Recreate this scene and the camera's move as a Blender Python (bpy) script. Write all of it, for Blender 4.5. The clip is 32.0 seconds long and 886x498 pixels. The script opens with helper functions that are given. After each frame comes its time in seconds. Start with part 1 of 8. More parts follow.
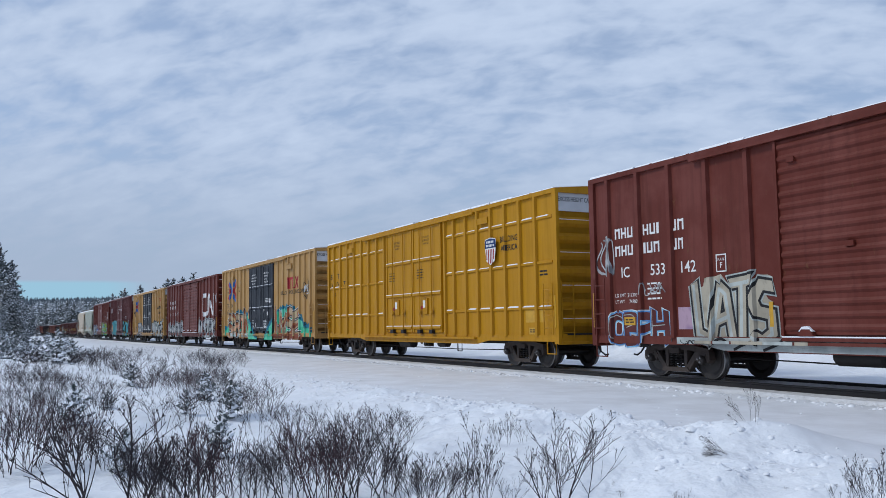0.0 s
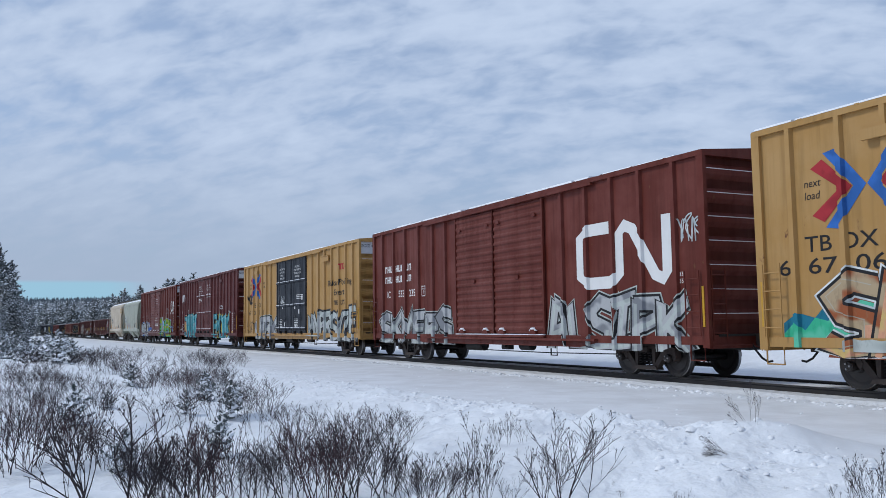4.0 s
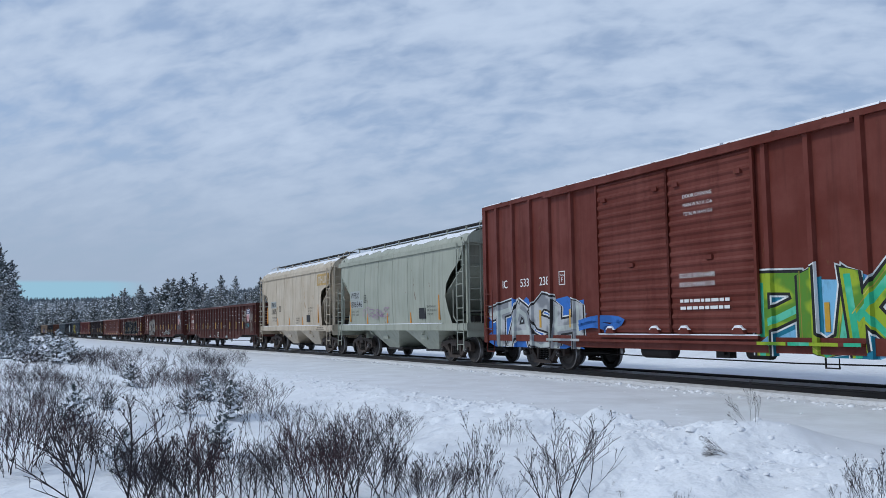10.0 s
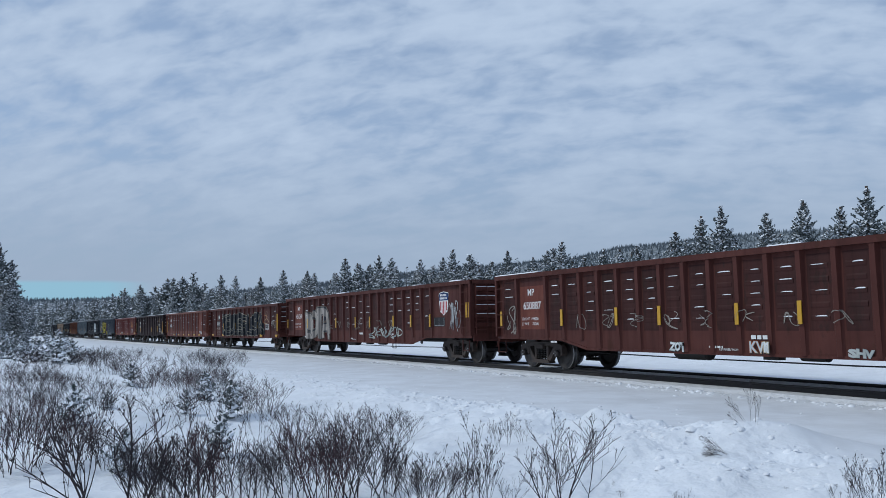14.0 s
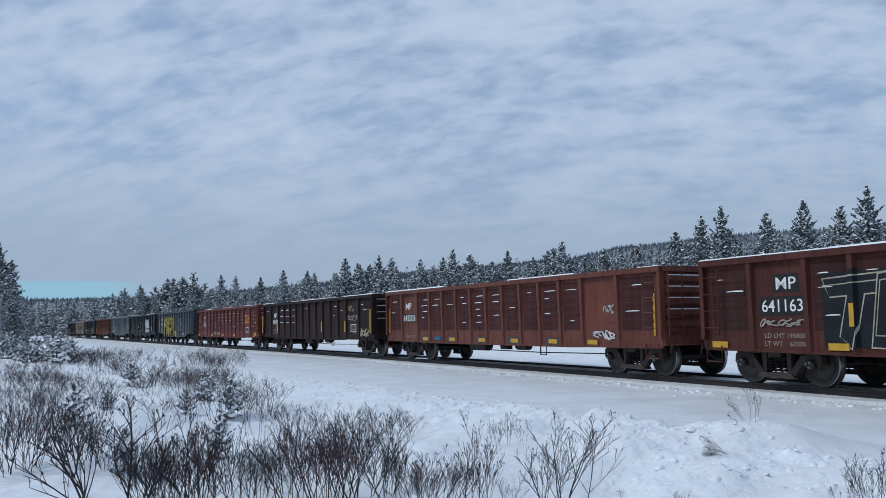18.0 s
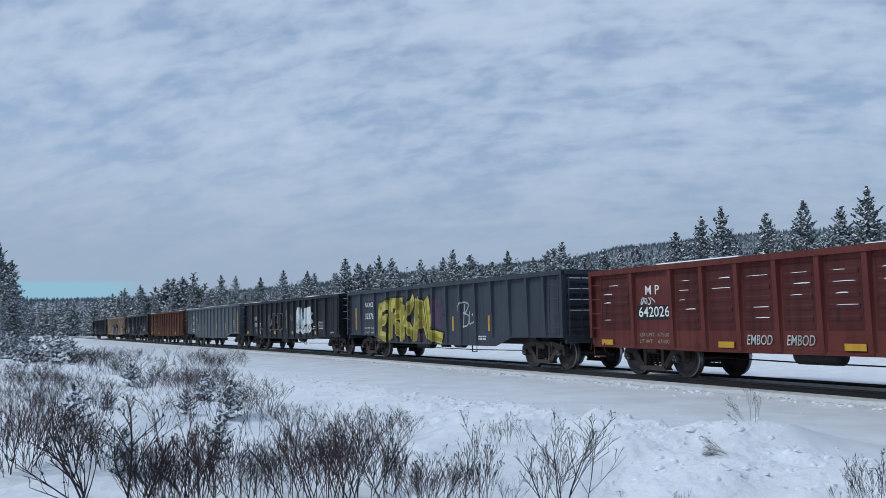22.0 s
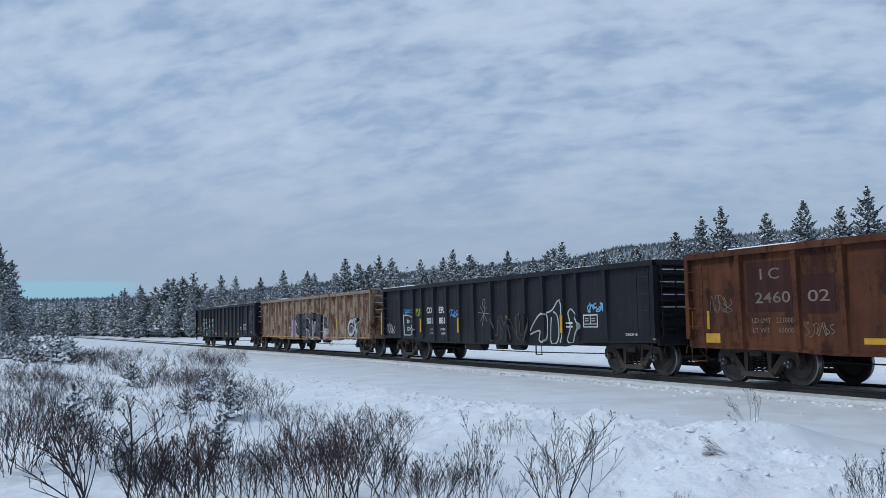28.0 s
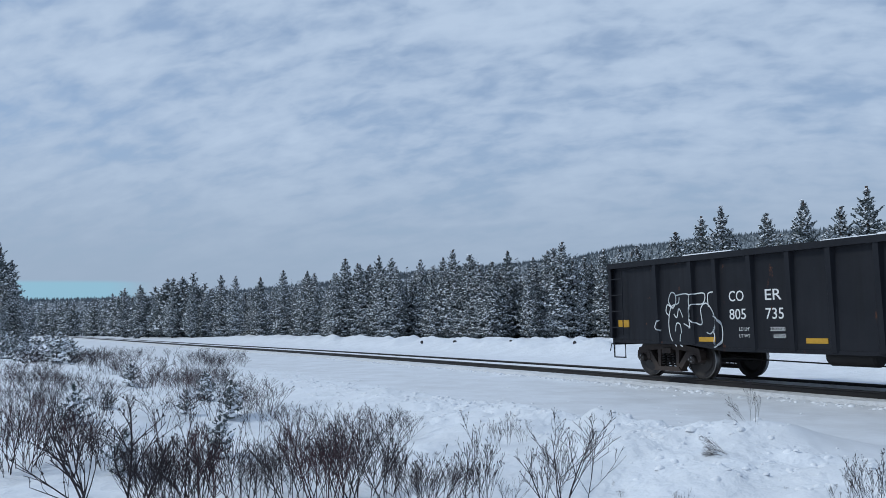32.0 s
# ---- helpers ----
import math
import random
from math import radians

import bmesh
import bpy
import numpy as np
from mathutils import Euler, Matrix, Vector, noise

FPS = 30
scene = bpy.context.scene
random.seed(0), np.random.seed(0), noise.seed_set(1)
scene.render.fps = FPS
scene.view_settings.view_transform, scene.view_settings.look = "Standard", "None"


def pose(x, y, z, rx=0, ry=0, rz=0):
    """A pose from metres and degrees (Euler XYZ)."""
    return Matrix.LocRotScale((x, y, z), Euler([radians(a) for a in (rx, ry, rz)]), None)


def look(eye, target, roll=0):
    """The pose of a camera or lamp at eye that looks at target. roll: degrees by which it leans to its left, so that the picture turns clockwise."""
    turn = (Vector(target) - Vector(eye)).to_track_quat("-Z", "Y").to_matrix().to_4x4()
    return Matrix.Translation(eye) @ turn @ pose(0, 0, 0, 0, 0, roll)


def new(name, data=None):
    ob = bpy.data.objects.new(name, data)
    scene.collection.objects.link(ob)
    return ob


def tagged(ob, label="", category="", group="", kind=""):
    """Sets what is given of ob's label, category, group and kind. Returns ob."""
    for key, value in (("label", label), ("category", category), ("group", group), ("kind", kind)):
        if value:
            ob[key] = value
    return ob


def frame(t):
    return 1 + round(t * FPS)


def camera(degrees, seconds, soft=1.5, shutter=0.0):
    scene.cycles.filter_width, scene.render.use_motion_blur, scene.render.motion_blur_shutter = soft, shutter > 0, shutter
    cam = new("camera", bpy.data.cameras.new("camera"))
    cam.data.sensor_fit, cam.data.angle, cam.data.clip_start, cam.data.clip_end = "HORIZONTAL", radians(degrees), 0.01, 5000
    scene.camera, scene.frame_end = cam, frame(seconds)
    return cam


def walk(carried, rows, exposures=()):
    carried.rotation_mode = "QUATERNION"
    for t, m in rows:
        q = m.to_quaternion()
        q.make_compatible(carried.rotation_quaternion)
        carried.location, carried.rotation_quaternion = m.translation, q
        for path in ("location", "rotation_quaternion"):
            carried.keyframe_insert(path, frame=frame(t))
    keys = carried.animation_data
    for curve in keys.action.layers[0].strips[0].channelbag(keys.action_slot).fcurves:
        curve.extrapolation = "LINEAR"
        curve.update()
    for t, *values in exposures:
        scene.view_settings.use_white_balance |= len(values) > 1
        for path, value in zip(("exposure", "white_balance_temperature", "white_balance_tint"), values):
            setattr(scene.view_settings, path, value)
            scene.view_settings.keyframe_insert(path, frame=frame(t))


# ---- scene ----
import functools

# ---- the track's line: arc length s along the rails, 0 beside the camera ----
CURVE_S = [-440, -296, -229, -162, -95.5, -47.75, 0, 28.65, 70, 430]
CURVE_K = [0.0019, 0.00186, 0.00083, -0.00014, 0.00004, -0.00012, 0.00144, 0.00117, 0.0, 0.0]
SLOPE_S = [-440, -191, -95.5, -47.75, 0, 60, 430]
SLOPE_G = [0.00455, 0.00455, 0.00495, 0.00532, 0.00313, 0.002, 0.0]
LINE_S = np.arange(-440, 430.01, 0.5)


def lay_line():
    k = np.interp(LINE_S, CURVE_S, CURVE_K)
    g = np.interp(LINE_S, SLOPE_S, SLOPE_G)
    run = lambda a: np.concatenate([[0], np.cumsum((a[1:] + a[:-1]) * 0.25)])
    i = int(np.argmin(abs(LINE_S)))
    th = run(k)
    th += 2.68256 - th[i]
    x, y, z = run(np.sin(th)), run(np.cos(th)), run(g)
    return th, x - x[i] + 7.639, y - y[i] + 18.252, z - z[i]


LINE_T, LINE_X, LINE_Y, LINE_Z = lay_line()


def on_line(s, side=0.0, up=0.0):
    """The place at arc length s, side metres towards the camera's side, up metres over the rails."""
    th = np.interp(s, LINE_S, LINE_T)
    return Vector((np.interp(s, LINE_S, LINE_X) + side * math.cos(th), np.interp(s, LINE_S, LINE_Y) - side * math.sin(th),
                   np.interp(s, LINE_S, LINE_Z) + up))


def car_pose(s, reach):
    a, b = on_line(s + reach), on_line(s - reach)
    x = (a - b).normalized()
    y = Vector((0, 0, 1)).cross(x).normalized()
    z = x.cross(y)
    return Matrix.Translation((a + b) / 2) @ Matrix((x, y, z)).transposed().to_4x4()


def rolled(t):
    """How far the train has gone at t, against 16 s."""
    return 12.1765 * (t - 16) + 0.0151 * (t - 16) ** 2


# ---- camera ----
cam = camera(54.974, 32.0, 0.7)
EYE = Vector((0, 0, 1.4006))
AIM = EYE + Vector((0, math.cos(radians(4.832)), math.sin(radians(4.832))))
walk(cam, [(0.0, look(EYE, AIM, -0.74)), (32.0, look(EYE, AIM, -0.74))],
     [(0.0, 0.20, 6180, 7), (9.0, 0.16, 6170, 6), (13.0, 0.06, 6080, 4), (32.0, 0.06, 6060, 3)])

# ---- world and sun ----
SUN_UP, SUN_ROUND = radians(44), radians(272)
world = bpy.data.worlds.new("winter_sky")
scene.world = world
world.use_nodes = True


def node(tree, kind, **v):
    n = tree.nodes.new(kind)
    if "operation" in v: n.operation = v["operation"]
    if "use_clamp" in v: n.use_clamp = v["use_clamp"]
    if "noise_dimensions" in v: n.noise_dimensions = v["noise_dimensions"]
    if "interpolation_type" in v: n.interpolation_type = v["interpolation_type"]
    if "data_type" in v: n.data_type = v["data_type"]
    if "blend_type" in v: n.blend_type = v["blend_type"]
    if "attribute_name" in v: n.attribute_name = v["attribute_name"]
    for i in (0, 1, 2):
        if f"in_{i}" in v: n.inputs[i].default_value = v[f"in_{i}"]
    return n


def build_sky():
    t = world.node_tree
    t.nodes.clear()
    out, bg = node(t, "ShaderNodeOutputWorld"), node(t, "ShaderNodeBackground", in_1=1.0)
    sky = t.nodes.new("ShaderNodeTexSky")
    sky.sky_type, sky.sun_disc, sky.sun_elevation, sky.sun_rotation, sky.altitude, sky.ozone_density = "NISHITA", False, SUN_UP, SUN_ROUND, 900.0, 4.0
    dim = node(t, "ShaderNodeVectorMath", operation="SCALE")
    dim.inputs["Scale"].default_value = 0.10
    t.links.new(sky.outputs[0], dim.inputs[0])
    co = node(t, "ShaderNodeTexCoord")
    sep = node(t, "ShaderNodeSeparateXYZ")
    t.links.new(co.outputs["Generated"], sep.inputs[0])
    up = node(t, "ShaderNodeMath", operation="MAXIMUM", in_1=0.0)
    t.links.new(sep.outputs[2], up.inputs[0])
    lift = node(t, "ShaderNodeMath", operation="ADD", in_1=0.45)
    t.links.new(up.outputs[0], lift.inputs[0])
    flat = []
    for i in (0, 1):
        d = node(t, "ShaderNodeMath", operation="DIVIDE")
        t.links.new(sep.outputs[i], d.inputs[0])
        t.links.new(lift.outputs[0], d.inputs[1])
        flat.append(d)
    plane = node(t, "ShaderNodeCombineXYZ")
    t.links.new(flat[0].outputs[0], plane.inputs[0])
    t.links.new(flat[1].outputs[0], plane.inputs[1])

    def cloud(scale, stretch, turn, detail, rough, off):
        """Cloud cells on the flat cloud deck, drawn out along one heading."""
        spin = node(t, "ShaderNodeMapping")
        spin.inputs["Rotation"].default_value = (0, 0, turn)
        t.links.new(plane.outputs[0], spin.inputs[0])
        m = node(t, "ShaderNodeMapping")
        m.inputs["Scale"].default_value = (stretch, 1, 1)
        m.inputs["Location"].default_value = (off, off * 0.7, 0)
        t.links.new(spin.outputs[0], m.inputs[0])
        n = node(t, "ShaderNodeTexNoise", noise_dimensions="2D")
        n.inputs["Scale"].default_value, n.inputs["Detail"].default_value, n.inputs["Roughness"].default_value = scale, detail, rough
        n.inputs["Distortion"].default_value = 0.25
        t.links.new(m.outputs[0], n.inputs["Vector"])
        return n

    big = cloud(4.0, 0.7, 0.22, 2, 0.5, 3.1)
    fine = cloud(15.0, 0.45, 0.22, 4, 0.5, 1.7)
    cells = cloud(34.0, 0.6, 0.3, 3, 0.5, 5.3)
    total = None
    for n, share in ((big, 0.34), (fine, 0.44), (cells, 0.22)):
        k = node(t, "ShaderNodeMath", operation="MULTIPLY_ADD", in_1=share)
        t.links.new(n.outputs[0], k.inputs[0])
        if total is None:
            k.inputs[2].default_value = 0.0
        else:
            t.links.new(total.outputs[0], k.inputs[2])
        total = k
    cover = total
    # the deck thins overhead
    high = node(t, "ShaderNodeMath", operation="MULTIPLY_ADD", in_1=-0.20)
    t.links.new(up.outputs[0], high.inputs[0])
    t.links.new(cover.outputs[0], high.inputs[2])
    thick = node(t, "ShaderNodeMapRange", interpolation_type="SMOOTHSTEP")
    for i, v in zip((1, 2, 3, 4), (0.27, 0.50, 0.66, 1.0)):
        thick.inputs[i].default_value = v
    t.links.new(high.outputs[0], thick.inputs[0])
    tone = node(t, "ShaderNodeValToRGB")
    tone.color_ramp.elements[0].position, tone.color_ramp.elements[0].color = 0.38, (0.365, 0.437, 0.585, 1)
    tone.color_ramp.elements[1].position, tone.color_ramp.elements[1].color = 0.64, (0.485, 0.552, 0.690, 1)
    t.links.new(cover.outputs[0], tone.inputs[0])
    mix = node(t, "ShaderNodeMix", data_type="RGBA")
    t.links.new(thick.outputs[0], mix.inputs[0])
    t.links.new(dim.outputs[0], mix.inputs[6])
    t.links.new(tone.outputs[0], mix.inputs[7])
    # the veil closes towards the skyline, but for one clear gap low over the bend
    low = node(t, "ShaderNodeMapRange", interpolation_type="SMOOTHSTEP")
    for i, v in zip((1, 2, 3, 4), (0.03, 0.24, 0.90, 0.0)):
        low.inputs[i].default_value = v
    t.links.new(up.outputs[0], low.inputs[0])
    veil = node(t, "ShaderNodeMix", data_type="RGBA")
    t.links.new(low.outputs[0], veil.inputs[0])
    t.links.new(mix.outputs[2], veil.inputs[6])
    veil.inputs[7].default_value = (0.335, 0.395, 0.505, 1)
    side = node(t, "ShaderNodeMath", operation="DIVIDE")
    t.links.new(sep.outputs[0], side.inputs[0])
    t.links.new(sep.outputs[1], side.inputs[1])
    wisp = node(t, "ShaderNodeMath", operation="MULTIPLY_ADD", in_1=0.004)
    t.links.new(big.outputs[0], wisp.inputs[0])
    t.links.new(sep.outputs[2], wisp.inputs[2])
    gap = None
    for src, lo, hi, flip in ((wisp.outputs[0], 0.047, 0.052, True), (side.outputs[0], -0.40, -0.33, True), (side.outputs[0], -0.62, -0.50, False), (sep.outputs[1], 0.0, 0.1, False)):
        r = node(t, "ShaderNodeMapRange", interpolation_type="SMOOTHSTEP")
        for i, v in zip((1, 2, 3, 4), (lo, hi, 1.0 if flip else 0.0, 0.0 if flip else 1.0)):
            r.inputs[i].default_value = v
        t.links.new(src, r.inputs[0])
        if gap is None:
            gap = r
        else:
            mul = node(t, "ShaderNodeMath", operation="MULTIPLY")
            t.links.new(gap.outputs[0], mul.inputs[0])
            t.links.new(r.outputs[0], mul.inputs[1])
            gap = mul
    clear = node(t, "ShaderNodeMix", data_type="RGBA")
    t.links.new(gap.outputs[0], clear.inputs[0])
    t.links.new(veil.outputs[2], clear.inputs[6])
    clear.inputs[7].default_value = (0.30, 0.48, 0.60, 1)
    t.links.new(clear.outputs[2], bg.inputs[0])
    t.links.new(bg.outputs[0], out.inputs[0])


build_sky()
sun = new("sun", bpy.data.lights.new("sun", "SUN"))
sun.data.energy, sun.data.angle, sun.data.color = 1.35, radians(12), (1.0, 0.95, 0.88)
SUN_WAY = Vector((math.sin(SUN_ROUND) * math.cos(SUN_UP), math.cos(SUN_ROUND) * math.cos(SUN_UP), math.sin(SUN_UP)))
sun.matrix_world = look(SUN_WAY * 50, (0, 0, 0))


# ---- materials ----
def material(name, rough=0.6, metal=0.0):
    m = bpy.data.materials.new(name)
    m.use_nodes = True
    b = m.node_tree.nodes["Principled BSDF"]
    b.inputs["Roughness"].default_value, b.inputs["Metallic"].default_value = rough, metal
    return m, m.node_tree, b


def noise_of(t, scale, detail=4, rough=0.55, squash=(1, 1, 1), space="Object"):
    co = node(t, "ShaderNodeTexCoord")
    mp = node(t, "ShaderNodeMapping")
    mp.inputs["Scale"].default_value = squash
    t.links.new(co.outputs[space], mp.inputs[0])
    n = node(t, "ShaderNodeTexNoise")
    n.inputs["Scale"].default_value, n.inputs["Detail"].default_value, n.inputs["Roughness"].default_value = scale, detail, rough
    t.links.new(mp.outputs[0], n.inputs["Vector"])
    return n


def ramp(t, source, lo, hi, a=0.0, b=1.0):
    r = node(t, "ShaderNodeMapRange", interpolation_type="SMOOTHSTEP")
    for i, v in zip((1, 2, 3, 4), (lo, hi, a, b)):
        r.inputs[i].default_value = v
    t.links.new(source, r.inputs[0])
    return r.outputs[0]


def blend(t, fac, a, b, how="MIX"):
    m = node(t, "ShaderNodeMix", data_type="RGBA", blend_type=how)
    for i, v in ((0, fac), (6, a), (7, b)):
        if isinstance(v, bpy.types.NodeSocket):
            t.links.new(v, m.inputs[i])
        else:
            m.inputs[i].default_value = v if i == 0 else (*v, 1)
    return m.outputs[2]


def bump(t, b, source, strength, distance):
    n = node(t, "ShaderNodeBump")
    n.inputs["Strength"].default_value, n.inputs["Distance"].default_value = strength, distance
    t.links.new(source, n.inputs["Height"])
    t.links.new(n.outputs[0], b.inputs["Normal"])


def paint(name, colour, fade=None, dirt=0.35, rust=0.0, rust_colour=(0.13, 0.05, 0.025), rough=0.5, seed=0.0, gloss=0.3):
    """Weathered paint on steel: faded patches, streaks of road dirt, rust."""
    m, t, b = material(name, rough)
    b.inputs["Specular IOR Level"].default_value = gloss
    fade = fade or tuple(min(1, c * 1.25 + 0.015) for c in colour)
    blot = noise_of(t, 0.8, 5, 0.6)
    streak = noise_of(t, 1.0, 5, 0.6, (5.0, 5.0, 0.35))
    c = blend(t, ramp(t, blot.outputs[0], 0.35, 0.7), colour, fade)
    grime = tuple(v * 0.45 + 0.006 for v in colour)
    d = node(t, "ShaderNodeMath", operation="MULTIPLY", in_1=dirt)
    t.links.new(ramp(t, streak.outputs[0], 0.45, 0.75), d.inputs[0])
    c = blend(t, d.outputs[0], c, grime)
    if rust:
        spots = noise_of(t, 2.3 + seed, 8, 0.7, (1.6, 1.6, 0.8))
        c = blend(t, ramp(t, spots.outputs[0], 0.66 - 0.3 * rust, 0.74 - 0.26 * rust), c, rust_colour)
        flecks = noise_of(t, 9.0, 4, 0.6)
        deep = tuple(v * 0.4 for v in rust_colour)
        c = blend(t, ramp(t, flecks.outputs[0], 0.6, 0.75, 0, rust * 0.8), c, deep)
    t.links.new(c, b.inputs["Base Color"])
    t.links.new(ramp(t, streak.outputs[0], 0.3, 0.8, rough - 0.08, min(1, rough + 0.2)), b.inputs["Roughness"])
    g = noise_of(t, 3.0, 3)
    bump(t, b, g.outputs[0], 0.25, 0.02)
    return m


def plain(name, colour, rough=0.6, metal=0.0, wear=0.25, scale=6.0):
    m, t, b = material(name, rough, metal)
    n = noise_of(t, scale, 5, 0.6)
    t.links.new(blend(t, ramp(t, n.outputs[0], 0.35, 0.7, 0, wear), colour, tuple(v * 0.55 for v in colour)), b.inputs["Base Color"])
    bump(t, b, n.outputs[0], 0.15, 0.01)
    return m


def snow_material(name, colour=(0.80, 0.83, 0.88), grain=1.0, packed=False):
    m, t, b = material(name, 0.75)
    b.inputs["Specular IOR Level"].default_value = 0.25
    a, f = noise_of(t, 1.3, 6, 0.6), noise_of(t, 14.0, 5, 0.65)
    dull = tuple(v * 0.9 for v in colour)
    c = blend(t, ramp(t, a.outputs[0], 0.3, 0.7), dull, colour)
    if packed:
        k = node(t, "ShaderNodeAttribute", attribute_name="packed")
        tracks = noise_of(t, 1.1, 6, 0.65, (1.0, 1.0, 1.0))
        worn = blend(t, ramp(t, tracks.outputs[0], 0.3, 0.7), (0.60, 0.615, 0.645), (0.73, 0.755, 0.80))
        c = blend(t, k.outputs["Fac"], c, worn)
    t.links.new(c, b.inputs["Base Color"])
    lumps = noise_of(t, 5.0, 3, 0.5)
    s = node(t, "ShaderNodeMath", operation="MULTIPLY_ADD", in_1=0.22)
    t.links.new(f.outputs[0], s.inputs[0])
    t.links.new(ramp(t, lumps.outputs[0], 0.30, 0.80), s.inputs[2])
    high = s.outputs[0]
    if packed:
        calm = node(t, "ShaderNodeMath", operation="MULTIPLY")
        t.links.new(high, calm.inputs[0])
        t.links.new(ramp(t, k.outputs["Fac"], 0.0, 0.5, 1.0, 0.05), calm.inputs[1])
        high = calm.outputs[0]
    bump(t, b, high, 0.65 * grain, 0.04)
    return m


MAT = {}
MAT["snow"] = snow_material("snow", packed=True)
MAT["grey_snow"] = snow_material("grey_snow", (0.64, 0.65, 0.67), 1.2)
MAT["snow_cap"] = snow_material("snow_cap", (0.84, 0.86, 0.90), 0.6)
MAT["steel"] = plain("dark_steel", (0.020, 0.018, 0.018), 0.6, 0.3, 0.5)
MAT["truck"] = plain("truck_casting", (0.050, 0.036, 0.030), 0.75, 0.0, 0.6, 9.0)
MAT["wheel"] = plain("wheel_steel", (0.034, 0.028, 0.026), 0.55, 0.1, 0.5)
MAT["tread"] = plain("bright_tread", (0.30, 0.29, 0.285), 0.35, 0.9, 0.3)
MAT["rail"] = plain("rail_steel", (0.042, 0.038, 0.037), 0.6, 0.2, 0.4)
MAT["ballast"] = plain("ballast", (0.055, 0.05, 0.048), 0.95, 0.0, 0.7, 24.0)
MAT["white"] = plain("white_paint", (0.74, 0.74, 0.73), 0.55, 0.0, 0.15, 3.0)
MAT["ink"] = plain("black_paint", (0.02, 0.02, 0.022), 0.5, 0.0, 0.2, 3.0)
MAT["ink"].node_tree.nodes["Principled BSDF"].inputs["Specular IOR Level"].default_value = 0.2
MAT["reflector"] = plain("yellow_reflector", (0.56, 0.31, 0.02), 0.4, 0.0, 0.35, 8.0)


# ---- meshes ----
class Shape:
    """Collects faces of one mesh."""

    def __init__(self):
        self.v, self.f, self.m = [], [], []

    def add(self, verts, faces, mat=0):
        o = len(self.v)
        self.v += [tuple(p) for p in verts]
        self.f += [tuple(i + o for i in q) for q in faces]
        self.m += [mat] * len(faces)
        return self

    def box(self, x0, x1, y0, y1, z0, z1, mat=0):
        v = [(x, y, z) for x in (x0, x1) for y in (y0, y1) for z in (z0, z1)]
        return self.add(v, [(0, 1, 3, 2), (4, 6, 7, 5), (0, 4, 5, 1), (2, 3, 7, 6), (0, 2, 6, 4), (1, 5, 7, 3)], mat)

    def prism(self, outline, axis, a, b, mat=0):
        """An outline (two coordinates) pushed along axis ('x', 'y' or 'z') from a to b."""
        put = {"x": lambda p, c: (c, p[0], p[1]), "y": lambda p, c: (p[0], c, p[1]), "z": lambda p, c: (p[0], p[1], c)}[axis]
        n = len(outline)
        v = [put(p, a) for p in outline] + [put(p, b) for p in outline]
        f = [(i, (i + 1) % n, (i + 1) % n + n, i + n) for i in range(n)] + [tuple(range(n))[::-1], tuple(range(n, 2 * n))]
        return self.add(v, f, mat)

    def tube(self, path, r, n=6, mat=0, r_end=None):
        path = [Vector(p) for p in path]
        rings = []
        for i, p in enumerate(path):
            d = (path[min(i + 1, len(path) - 1)] - path[max(i - 1, 0)]).normalized()
            a = d.cross(Vector((0, 0, 1)) if abs(d.z) < 0.9 else Vector((1, 0, 0))).normalized()
            b = d.cross(a)
            w = r if r_end is None else r + (r_end - r) * i / (len(path) - 1)
            rings.append([p + a * (w * math.cos(2 * math.pi * k / n)) + b * (w * math.sin(2 * math.pi * k / n)) for k in range(n)])
        v = [q for ring in rings for q in ring]
        f = [(i * n + k, i * n + (k + 1) % n, (i + 1) * n + (k + 1) % n, (i + 1) * n + k) for i in range(len(path) - 1) for k in range(n)]
        f += [tuple(range(n))[::-1], tuple(range(len(v) - n, len(v)))]
        return self.add(v, f, mat)

    def lathe(self, outline, n=28, mats=None, centre=(0, 0, 0)):
        """Outline of (y, radius) turned round the y axis."""
        k = len(outline)
        v = [(centre[0] + r * math.cos(2 * math.pi * i / n), centre[1] + y, centre[2] + r * math.sin(2 * math.pi * i / n)) for i in range(n) for y, r in outline]
        for j in range(k - 1):
            o = len(self.v)
            ring = [v[i * k + j] for i in range(n)] + [v[i * k + j + 1] for i in range(n)]
            self.add(ring, [(i, (i + 1) % n, (i + 1) % n + n, i + n) for i in range(n)], mats[j] if mats else 0)
        return self

    def mesh(self, name, mats, smooth=False, weld=False):
        me = bpy.data.meshes.new(name)
        me.from_pydata(self.v, [], self.f)
        for m in mats:
            me.materials.append(m)
        if len(mats) > 1:
            me.polygons.foreach_set("material_index", self.m)
        if smooth:
            me.polygons.foreach_set("use_smooth", [True] * len(self.f))
        b = bmesh.new()
        b.from_mesh(me)
        if weld:
            bmesh.ops.remove_doubles(b, verts=b.verts, dist=0.0001)
        bmesh.ops.recalc_face_normals(b, faces=b.faces)
        b.to_mesh(me)
        b.free()
        return me


def part(name, shape, mat, parent, label="", at=None, smooth=False):
    me = shape if isinstance(shape, bpy.types.Mesh) else shape.mesh(name, mat if isinstance(mat, list) else [mat], smooth)
    ob = new(name, me)
    ob.parent = parent
    if at is not None:
        ob.matrix_basis = at
    if label:
        tagged(ob, label)
    if name in ("crown_snow", "small_print", "rim_snow", "spray_patches"):
        tagged(ob, kind="stuff")
    return ob


def thing(name, label, category, group="", kind="", at=None):
    ob = new(name)
    if at is not None:
        ob.matrix_basis = at
    return tagged(ob, label, category, group, kind)


